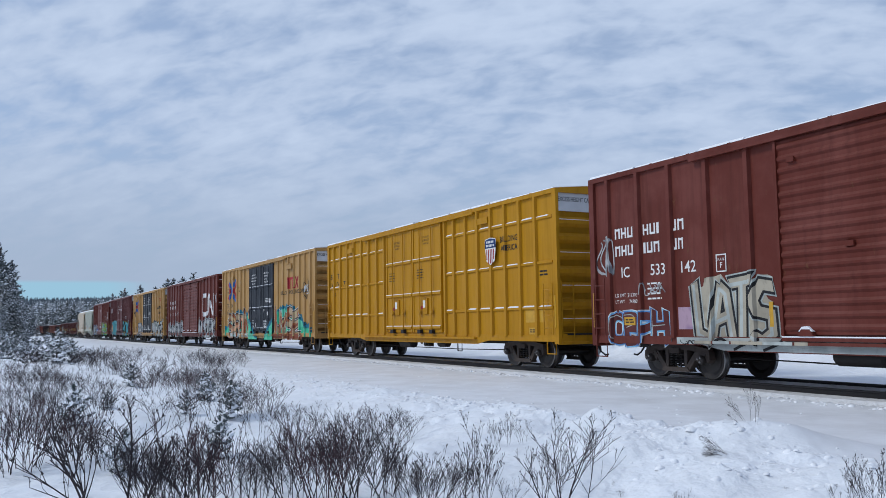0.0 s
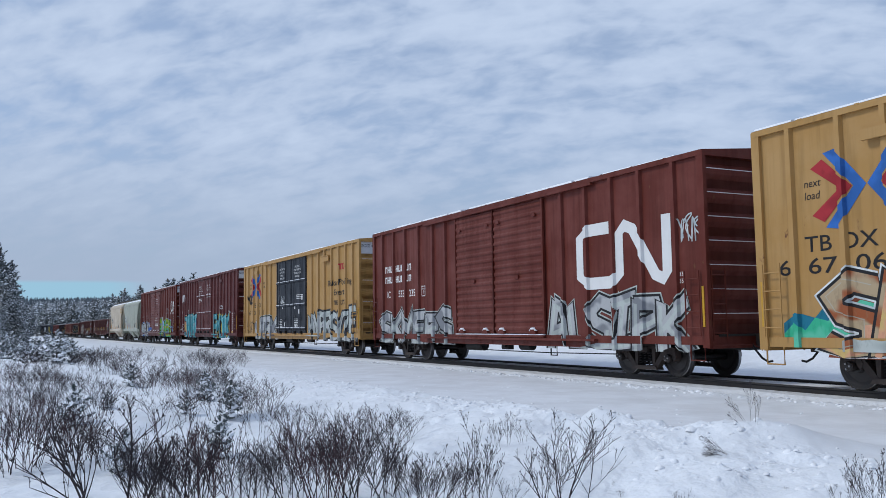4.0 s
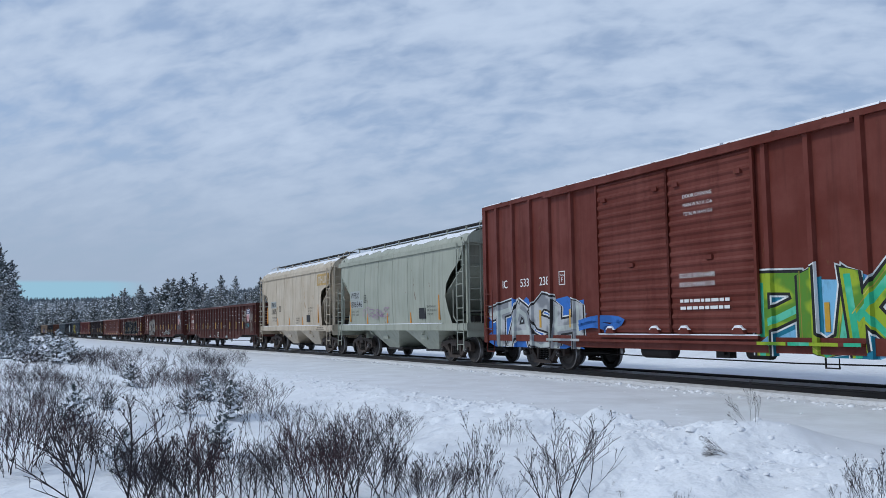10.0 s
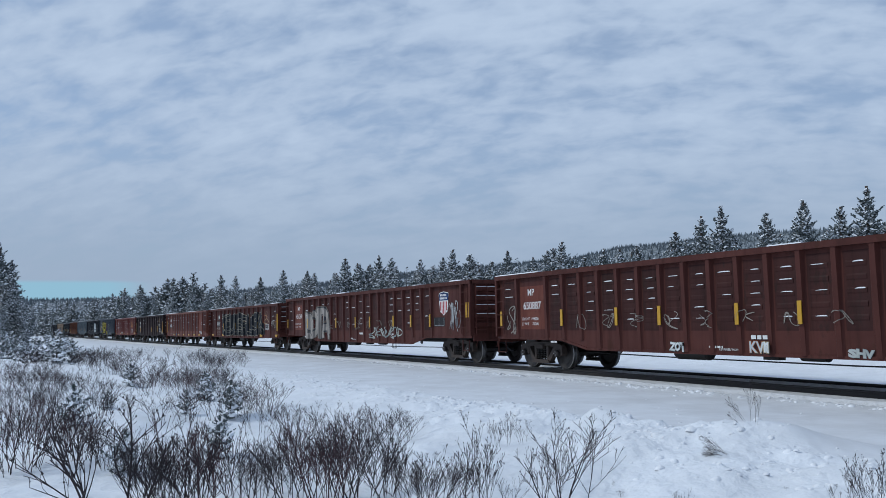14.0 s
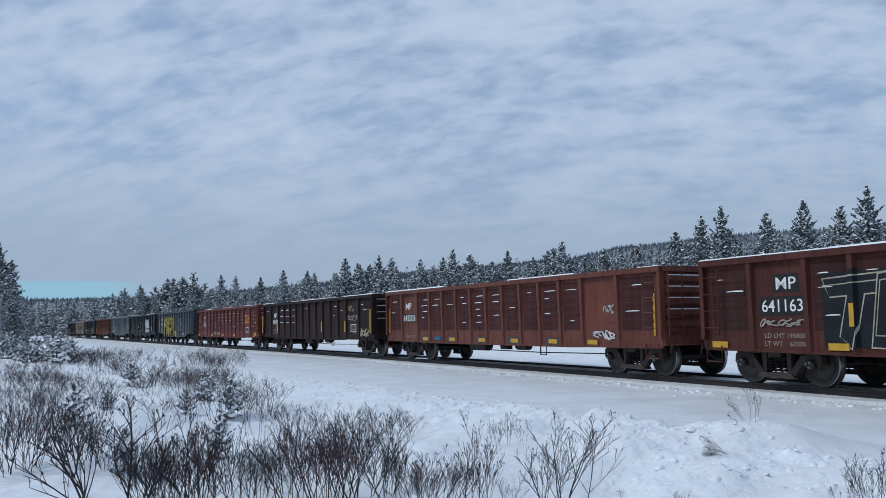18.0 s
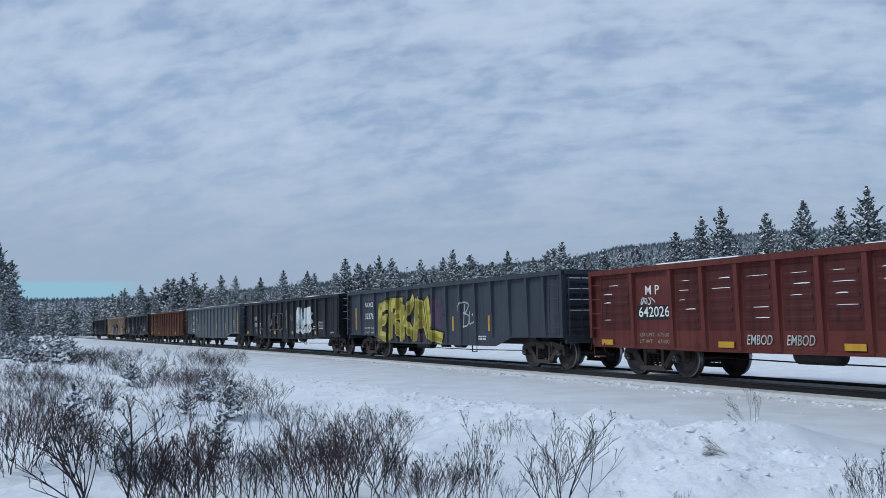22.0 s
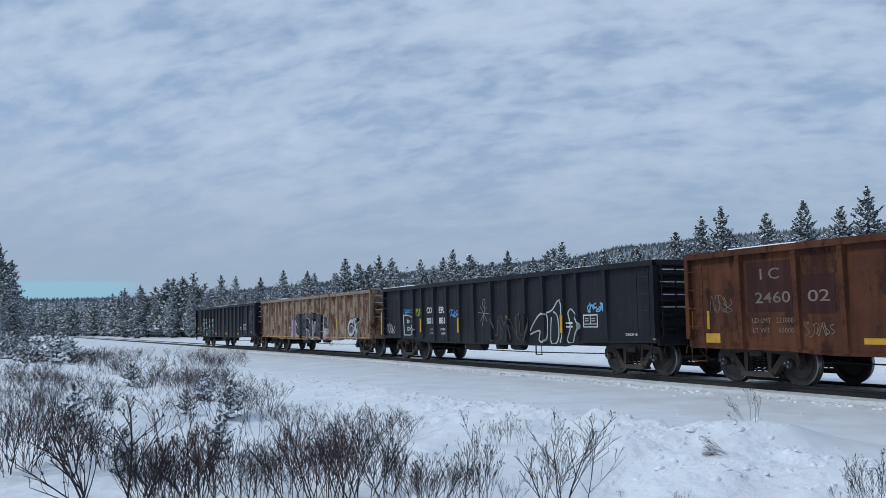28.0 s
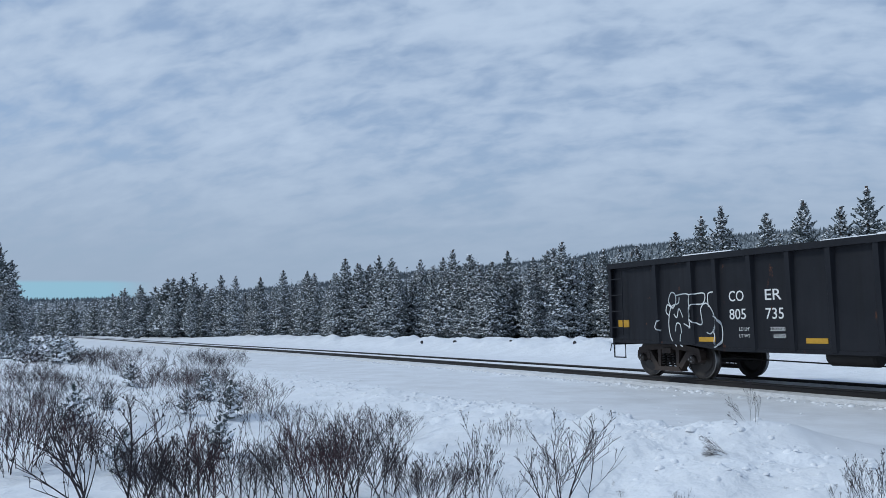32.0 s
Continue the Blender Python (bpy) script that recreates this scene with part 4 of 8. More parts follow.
def side_wall(car, half, top, mat, posts, low, panel=1.455, post=1.535, door=None):
    body = Shape().box(-half + 0.14, half - 0.14, -panel, panel, 0.98, top - 0.1)
    part("body", body, mat, car)
    bar = Shape()
    bar.prism([(-0.085, 0), (-0.055, post - panel), (0.055, post - panel), (0.085, 0)], "z", 0.95, top - 0.12)
    near = Shape()
    near.add([(x, -y, z) for x, y, z in bar.v], [f[::-1] for f in bar.f])
    me_far, me_near = bar.mesh("side_post", [mat]), near.mesh("side_post", [mat])
    for x in posts:
        part("side_post", me_near, None, car, at=Matrix.Translation((x, -panel, 0)))
        part("side_post", me_far, None, car, at=Matrix.Translation((x, panel, 0)))
    for e in (-1, 1):
        for q in (-1, 1):
            part("corner_post", Shape().box(min(e * half, e * (half - 0.2)), max(e * half, e * (half - 0.2)), min(q * (panel - 0.03), q * (post - 0.01)), max(q * (panel - 0.03), q * (post - 0.01)), 0.74, top - 0.02), mat, car)
    for q in (-1, 1):
        a, b = sorted((q * (panel - 0.04), q * (panel + 0.03)))
        sill = Shape().prism([(-half + 0.2, 0.99), (-half + 0.2, 0.80), (-half * 0.58, 0.80), (-half * 0.50, low), (half * 0.50, low), (half * 0.58, 0.80), (half - 0.2, 0.80), (half - 0.2, 0.99)], "y", a, b)
        part("side_sill", sill, mat, car)
    for e in (-1, 1):
        x = e * (half - 0.42)
        part("side_ladder", ladder_shape(x - 0.22, x + 0.22, -post - 0.04, 1.0, 2.45, 4), mat, car)
        part("sill_step", step_shape(e * (half - 0.38), -post + 0.03), mat, car)
        part("reflector", Shape().box(min(e * (half - 0.1), e * (half - 0.16)), max(e * (half - 0.1), e * (half - 0.16)), -post - 0.006, -post + 0.01, 1.2, 2.1), MAT["reflector"], car)


def corrugated_door(car, x0, x1, z0, z1, mat, y=1.50, ribs=16):
    d = part("sliding_door", Shape().box(x0, x1, -y, -y + 0.05, z0, z1), mat, car)
    for k in range(ribs):
        z = z0 + (z1 - z0) * (k + 0.5) / ribs
        h = (z1 - z0) / ribs * 0.32
        part("door_rib", Shape().prism([(-y, z - h), (-y - 0.035, z - h * 0.3), (-y - 0.035, z + h * 0.3), (-y, z + h)], "x", x0 + 0.05, x1 - 0.05), mat, d)
    for x in (x0, x1):
        part("door_edge", Shape().box(x - 0.035, x + 0.035, -y - 0.05, -y + 0.02, z0 - 0.02, z1 + 0.02), mat, d)
    part("door_track_snow", Shape().box(x0, x1, -y - 0.07, -y, z0 - 0.06, z0 - 0.035), MAT["snow_cap"], d)
    for f in (0.18, 0.8):
        x = x0 + (x1 - x0) * f
        k = part("door_roller", Shape().prism([(x - 0.18, z0 - 0.03), (x - 0.1, z0 + 0.1), (x + 0.1, z0 + 0.1), (x + 0.18, z0 - 0.03)], "y", -y - 0.09, -y), mat, d)
        part("roller_snow", Shape().prism([(x - 0.17, z0 + 0.06), (x - 0.08, z0 + 0.15), (x + 0.06, z0 + 0.16), (x + 0.17, z0 + 0.06)], "y", -y - 0.085, -y), MAT["snow_cap"], d)
    for f, z in ((0.12, 0.88), (0.85, 0.88), (0.5, 0.42)):
        part("door_latch", Shape().box(x0 + (x1 - x0) * f - 0.09, x0 + (x1 - x0) * f + 0.09, -y - 0.06, -y, z0 + (z1 - z0) * z, z0 + (z1 - z0) * z + 0.1), mat, d)
    part("door_track", Shape().box(x0, x1, -y - 0.075, -y, z0 - 0.13, z0 - 0.062), mat, d)
    return d


def plug_door(car, x0, x1, z0, z1, mat, y=1.50, belts=(3.72, 2.46, 1.23), steel="steel"):
    d = part("plug_door", Shape().box(x0 + 0.015, x1 - 0.015, -y, -y + 0.05, z0, z1), mat, car)
    for z in belts:
        part("door_belt", Shape().prism([(-y, z - 0.07), (-y - 0.06, z - 0.04), (-y - 0.06, z + 0.04), (-y, z + 0.07)], "x", x0 + 0.06, x1 - 0.06), mat, d)
        part("snow_line", Shape().box(x0 + 0.08, x1 - 0.08, -y - 0.055, -y, z + 0.042, z + 0.068), MAT["snow_cap"], d)
    for x in (x0 + 0.07, x1 - 0.07):
        part("door_edge", Shape().box(x - 0.04, x + 0.04, -y - 0.03, -y, z0, z1), mat, d)
    for f in (0.3, 0.7):
        x = x0 + (x1 - x0) * f
        part("lock_bar", Shape().tube([(x, -y - 0.07, z0 + 0.05), (x, -y - 0.07, z1 - 0.1)], 0.022, 6), mat, d)
        part("lock_gear", Shape().lathe([(-0.03, 0), (-0.03, 0.09), (0.02, 0.11), (0.03, 0)], 12, [0] * 3, (x, -y - 0.09, z0 + 0.75)), mat, d)
        part("door_roller", Shape().box(x - 0.12, x + 0.12, -y - 0.13, -y, z0 - 0.04, z0 + 0.10), MAT[steel], d)
    return d


def boxcar(label, front, rear, top, mat, posts, doors, band=True, low=0.68, seed=1):
    half = (front - rear) * 0.955 / 2
    car = thing("boxcar", label, "boxcar", "freight cars of the train")
    m = MAT[mat]
    side_wall(car, half, top, m, posts, low)
    roof(car, half, top, m, seed)
    for e in (-1, 1):
        end_wall(car, half, e, m, top, band)
    for kind, x0, x1, z0, z1, dm in doors:
        if kind == "corrugated":
            corrugated_door(car, x0, x1, z0, z1, MAT[dm])
        else:
            plug_door(car, x0, x1, z0, z1, MAT[dm])
    part("door_rail", Shape().box(doors[0][1] - 2.4, doors[-1][2] + 2.4, -1.60, -1.50, top - 0.20, top - 0.13), m, car)
    part("door_rail", Shape().box(doors[0][1] - 2.4, doors[-1][2] + 2.4, -1.61, -1.46, 0.84, 0.90), m, car)
    running_gear(car, half, 6.9, MAT["steel"])
    couple(car, front, rear, 6.9)
    return car, half


MAT["band"] = plain("white_band", (0.62, 0.64, 0.67), 0.5, 0.0, 0.2, 2.0)
MAT["patch"] = plain("pale_patch", (0.36, 0.385, 0.37), 0.5, 0.0, 0.2, 2.0)
Y = 1.458     # lettering on the side sheet
YD = 1.503    # lettering on doors


def height_note(car, half, top):
    m = Matrix.Translation((half - 0.098, 0, 0)) @ pose(0, 0, 0, 0, 0, 90)
    ob = lettering(car, "EXCESS HEIGHT CAR", -1.36, top - 0.36, 0.13, 0.0, MAT["ink"], 1.15)
    ob.matrix_basis = m


def car_a():
    posts = [-8.78, -7.59, -6.45, -5.24, -4.04, 4.04, 5.24, 6.45, 7.59, 8.78]
    car, half = boxcar("oxide-red boxcar with corrugated doors and spray-painted ends", 214.3, 194.31, 5.09, "oxide", posts,
                       [("corrugated", -3.25, 0.0, 1.05, 4.86, "oxide"), ("corrugated", 0.0, 3.2, 1.05, 4.86, "oxide")], seed=1)
    bars(car, -8.55, 3.42, 0.26, [0.2, 0.2, 0.2, -0.3, 0.2, 0.2, 0.08, -0.3, 0.2, 0.2], Y)
    bars(car, -8.55, 2.98, 0.26, [0.2, 0.2, 0.2, -0.3, 0.08, 0.2, 0.2, -0.3, 0.2, 0.16], Y)
    lettering(car, "IC", -8.33, 2.44, 0.26, Y)
    lettering(car, "533", -7.22, 2.44, 0.26, Y)
    lettering(car, "142", -6.15, 2.44, 0.26, Y)
    lettering(car, "LD LMT  211300", -8.6, 1.95, 0.09, Y, width=0.85)
    lettering(car, "LT WT     74700", -8.6, 1.79, 0.09, Y, width=0.85)
    placard(car, -5.05, 2.38)
    prof = side_profile(posts, 1.458, 1.535)
    wild(car, prof, -8.75, -6.65, 0.84, 1.55, "OBPH", "maroon", "g_sky", 3, halo="g_white", weight=0.18, soft=True, edge=0.035, shine="g_pale")
    wild(car, prof, -5.75, -3.5, 0.95, 2.2, "LATS", "g_bone", "ink", 4, halo="g_pale", cloud="g_bone", weight=0.19, edge=0.055, accent="g_pale", grow=0.02)
    scribble(car, -6.2, -5.5, 0.80, 0.92, 1.49, "ink", 5, 6, 0.008)
    doodle(car, [(-12, 1.494), (12, 1.494)], [[(-4.6, 0.72), (-4.3, 0.84), (-3.9, 0.95)], [(-3.8, 0.72), (-3.4, 0.86), (-3.3, 0.95)], [(-5.3, 0.82), (-5.0, 0.95), (-4.8, 0.88)]], "ink", 0.03)
    part("painted_sill", Shape().prism([(-6.35, 0.97), (-6.35, 0.82), (-5.6, 0.82), (-4.9, 0.70), (-0.2, 0.70), (-0.8, 0.97)], "y", -1.492, -1.486), MAT["g_pale"], car, "pale sprayed stretch of the side sill")
    part("paint_block", Shape().box(-6.3, -5.6, -1.4595, -1.456, 1.15, 1.65), MAT["g_pink"], car)
    part("reflector", Shape().box(-3.62, -3.52, -1.475, -1.46, 1.2, 1.7), MAT["reflector"], car)
    lines(car, -7.35, 2.22, 0.5, 4, 0.12, Y, None, 8, 0.04)
    scribble(car, -9.3, -8.6, 2.4, 3.6, 1.46, "g_silver", 6, 4, profile=prof)
    scribble(car, -7.6, -6.7, 1.95, 2.3, 1.46, "g_silver", 7, 5, 0.012, prof)
    warning_plate(car, -8.25, 1.25)
    ledge_paint(car, -5.64, -2.6, ("g_bone", "g_pale"), 1)


def ledge_paint(car, x0, x1, mat, seed):
    """Spray paint that runs over the door track below the doors."""
    r = random.Random(seed)
    x = x0
    while x < x1 - 0.1:
        b = min(x1, x + r.uniform(0.4, 1.1))
        part("ledge_paint", Shape().box(x, b, -1.613, -1.609, 0.838, 0.904), MAT[r.choice(mat)], car)
        x = b + r.choice((0.0, 0.05, 0.12))


def placard(car, x, z, mat=None, y=None, w=0.3, letter="F"):
    s = Shape()
    m = mat or MAT["white"]
    y = y or Y
    for a, b, c, d in ((0, w, 0, 0.025), (0, w, w * 1.2, w * 1.2 + 0.025), (0, 0.025, 0, w * 1.2), (w - 0.025, w, 0, w * 1.2)):
        s.box(x + a, x + b, -y - 0.003, -y, z + c, z + d)
    part("placard_frame", s, m, car)
    lettering(car, "PLATE", x + 0.05, z + w * 0.82, 0.05, y, m, width=w - 0.1)
    lettering(car, letter, x + w * 0.38, z + w * 0.3, 0.12, y, m)


def warning_plate(car, x, z):
    p = part("warning_plate", Shape().box(x, x + 0.42, -1.475, -1.46, z, z + 0.2), MAT["reflector"], car, "yellow warning plate")
    lines(car, x + 0.05, z + 0.12, 0.32, 2, 0.06, 1.476, MAT["ink"], 3, 0.03)


def car_b():
    posts = [-8.65, -7.8, -6.95, -6.1, -5.23, -4.4, -3.53, -2.75, 2.62, 3.29, 4.13, 4.94, 5.8, 6.65, 7.5, 8.35]
    car, half = boxcar("bright yellow boxcar with double plug doors and snow on its belts", 192.67, 172.83, 5.14, "yellow", posts,
                       [("plug", -2.5, -0.02, 1.05, 4.95, "yellow"), ("plug", -0.02, 2.4, 1.05, 4.95, "yellow")], seed=2)
    edges = [-9.25] + posts + [9.2]
    for z in (4.37, 3.07, 1.77):
        r = random.Random(int(z * 10))
        for a, b in zip(edges[:-1], edges[1:]):
            if b - a > 2:
                continue
            part("side_belt", Shape().prism([(-1.45, z - 0.06), (-1.50, z - 0.03), (-1.50, z + 0.03), (-1.45, z + 0.06)], "x", a, b), MAT["yellow"], car)
            if r.random() < 0.9:
                a, b = a + 0.07 + r.uniform(0, 0.1), b - 0.07 - r.uniform(0, 0.1)
                h = r.uniform(0.02, 0.045)
                part("belt_snow", Shape().add([(a, -1.50, z + 0.03), (b, -1.50, z + 0.03), (b, -1.455, z + 0.03), (a, -1.455, z + 0.03), (a + 0.05, -1.497, z + 0.03 + h * 0.6), (b - 0.03, -1.497, z + 0.03 + h), (b - 0.03, -1.457, z + 0.035 + h), (a + 0.05, -1.457, z + 0.035 + h)],
                                              [(0, 1, 5, 4), (1, 2, 6, 5), (2, 3, 7, 6), (3, 0, 4, 7), (4, 5, 6, 7), (0, 3, 2, 1)]), MAT["snow_cap"], car)
    for k, row in enumerate(("CLOSE THIS DOOR", "BEFORE CLOSING", "MAIN DOOR")):
        lettering(car, row, -1.75 + 0.06 * k, 4.52 - 0.12 * k, 0.07, YD, MAT["ink"], width=0.62 - 0.1 * k)
    for k, row in enumerate(("CLOSE AND LOCK", "DOORS BEFORE", "MOVING CAR")):
        lettering(car, row, 0.8 + 0.05 * k, 4.52 - 0.12 * k, 0.07, YD, MAT["ink"], width=0.62 - 0.08 * k)
    for x in (-1.55, 0.95):
        part("lock_box", Shape().box(x, x + 0.34, -1.56, -1.50, 1.72, 2.3), MAT["yellow"], car)
        part("door_sticker", Shape().box(x + 0.02, x + 0.2, -1.568, -1.56, 1.95, 2.22), MAT["white"], car)
        part("red_label", Shape().box(x - 0.3, x - 0.14, -1.506, -1.50, 1.9, 2.02), MAT["g_red"], car)
        lettering(car, "ASD", x + 0.05, 2.26, 0.08, 1.562, MAT["ink"])
    for x in (-6.7, 5.1):
        part("route_box", Shape().box(x, x + 0.62, -1.57, -1.5, 4.55, 4.75), MAT["yellow"], car)
    for a in (-8.9, 8.5):
        lines(car, a, 2.8, 0.4, 2, 0.1, Y, MAT["ink"], 5, 0.05)
    for a in (-2.2, 0.35):
        lines(car, a, 3.35, 0.55, 4, 0.1, YD, MAT["ink"], 4, 0.035)
    prof_b = side_profile(posts, 1.458, 1.535)
    wrapped_lettering(car, "BUILDING", 6.32, 3.86, 0.18, prof_b, MAT["ink"], 1.02)
    wrapped_lettering(car, "AMERICA", 6.35, 3.58, 0.18, prof_b, MAT["ink"], 0.98)
    shield(car, 5.58, 3.18, 0.62, 0.88)
    lettering(car, "BK   TY", -9.2, 3.5, 0.24, Y, MAT["ink"], width=1.45)
    lettering(car, "16  00  77", -9.2, 3.12, 0.24, Y, MAT["ink"], width=2.2)
    warning_plate(car, 7.9, 1.0)
    part("yellow_patch", Shape().box(7.7, 8.7, -1.4585, -1.455, 1.35, 1.75), MAT["reflector"], car)
    height_note(car, half, 5.14)


def shield(car, x, z, w, h, y=None):
    y = y or 1.56
    out = [(0, 0.5), (-0.06, 0.85), (0.0, 0.95), (0.5, 1.0), (1.0, 0.95), (1.06, 0.85), (1.0, 0.5), (0.9, 0.15), (0.5, 0), (0.1, 0.15)]
    part("shield_emblem", Shape().prism([(x + a * w, z + b * h) for a, b in out], "y", -y - 0.002, -y), MAT["white"], car, "white and blue shield emblem with red stripes")
    part("shield_top", Shape().prism([(x + a * w, z + b * h) for a, b in ((-0.03, 0.62), (-0.04, 0.84), (0.02, 0.92), (0.5, 0.97), (0.98, 0.92), (1.04, 0.84), (1.03, 0.62))], "y", -y - 0.005, -y - 0.002), MAT["g_navy"], car)
    s = Shape()
    for k in range(5):
        a = 0.1 + 0.17 * k
        s.box(x + a * w, x + (a + 0.085) * w, -y - 0.005, -y - 0.002, z + (0.06 if 0 < k < 4 else 0.2) * h, z + 0.58 * h)
    part("shield_stripes", s, MAT["g_red"], car)
    bars(car, x + 0.12 * w, z + 0.8 * h, 0.07, [w * 0.1] * 5, y + 0.005, gap=w * 0.05)
    bars(car, x + 0.08 * w, z + 0.67 * h, 0.07, [w * 0.09] * 6, y + 0.005, gap=w * 0.05)


def cross_emblem(car, x, z, w, h, prof):
    """Red and blue chevrons that meet back to back."""
    for e, c0, c1 in ((1, "g_blue", "g_red"), (-1, "g_red", "g_blue")):
        for k, c in ((0.0, "g_blue"), (0.17, "g_red")):
            s = []
            cx = x + w / 2 + e * (0.005 + k) * w
            t = 0.155 * w
            s = [(cx, z + h / 2), (cx + e * 0.36 * w, z + h * (1 - k * 0.6)), (cx + e * 0.36 * w + e * t, z + h * (0.97 - k)), (cx + e * t, z + h / 2),
                 (cx + e * 0.36 * w + e * t, z + h * (0.03 + k)), (cx + e * 0.36 * w, z + h * k * 0.6)]
            part("emblem_chevron", wrapped(s, [(0, 1, 2, 3), (0, 3, 4, 5)], prof, 0.004 + k * 0.01, "emblem_chevron", [MAT[c]]), None, car)


def tan_boxcar(front, rear, top, seed, label, slanted):
    posts = [-8.6, -7.45, -6.5, -5.6, -4.7, -3.8, 3.3, 4.25, 5.15, 6.1, 7.05, 7.9, 8.75]
    car, half = boxcar(label, front, rear, top, "tan", posts,
                       [("plug", -2.6, -0.1, 1.0, 4.95, "door_black"), ("plug", -0.1, 2.42, 1.0, 4.95, "door_black")], seed=seed)
    prof = side_profile(posts, 1.458, 1.535)
    cross_emblem(car, -7.8, 3.0, 1.75, 1.5, prof)
    for words, x, z in (("next", -8.3, 3.86), ("load", -8.3, 3.62), ("any", -5.46, 3.86), ("road", -5.46, 3.62)):
        lettering(car, words, x, z, 0.15, Y, MAT["ink"], lean=0.15)
    for rows, x in ((("-IMPORTANT-", "CLOSE THIS DOOR", "BEFORE CLOSING", "MAIN DOOR"), -1.85 if slanted else 0.75), (("CLOSE AND LOCK", "BOTH DOORS", "BEFORE", "MOVING CAR"), 0.75 if slanted else -1.85)):
        for k, row in enumerate(rows):
            lettering(car, row, x + 0.42 - 0.034 * len(row), 4.42 - 0.17 * k, 0.095, 1.578, width=0.078 * len(row))
    lines(car, 0.9, 2.95, 1.0, 3, 0.09, YD, None, seed)
    lines(car, -2.2, 1.7, 0.6, 5, 0.09, YD, None, seed + 3)
    lines(car, 0.4, 1.7, 0.7, 5, 0.09, YD, None, seed + 5)
    s = Shape()
    for x, z in ((-1.6, 2.3), (0.5, 2.25), (1.2, 2.0), (-1.2, 1.35), (0.7, 1.2), (1.7, 2.7)):
        s.box(x, x + 0.16, -YD - 0.004, -YD, z, z + 0.22)
    part("door_stickers", s, MAT["white"], car)
    height_note(car, half, top)
    warning_plate(car, 7.6, 0.86)
    part("route_box", Shape().box(5.0, 5.9, -1.60, -1.53, 4.42, 4.66).box(4.95, 5.95, -1.63, -1.53, 4.66, 4.69), MAT["tan"], car)
    part("route_box", Shape().box(-6.9, -6.3, -1.60, -1.53, 4.5, 4.7), MAT["tan"], car)
    return car, half, prof


def three_strokes(car, x, z, w, h, prof, mat):
    """The red owner's mark: two posts with one bar over them and a slanting cross."""
    a = [(0, 1), (0.62, 1), (0.62, 0.78), (0, 0.78)]
    b = [(0.10, 0.78), (0.26, 0.78), (0.26, 0), (0.10, 0)]
    c = [(0.40, 0.78), (0.56, 0.78), (0.56, 0), (0.40, 0)]
    d = [(0.66, 1), (0.74, 1), (0.98, 0), (0.88, 0)]
    e = [(0.90, 1), (1.0, 1), (0.72, 0), (0.62, 0)]
    v, f = [], []
    for q in (a, b, c, d, e):
        o = len(v)
        v += [(x + p * w, z + r * h) for p, r in q]
        f.append((o, o + 1, o + 2, o + 3))
    part("owner_mark", wrapped(v, f, prof, 0.005, "owner_mark", [MAT[mat]]), None, car)


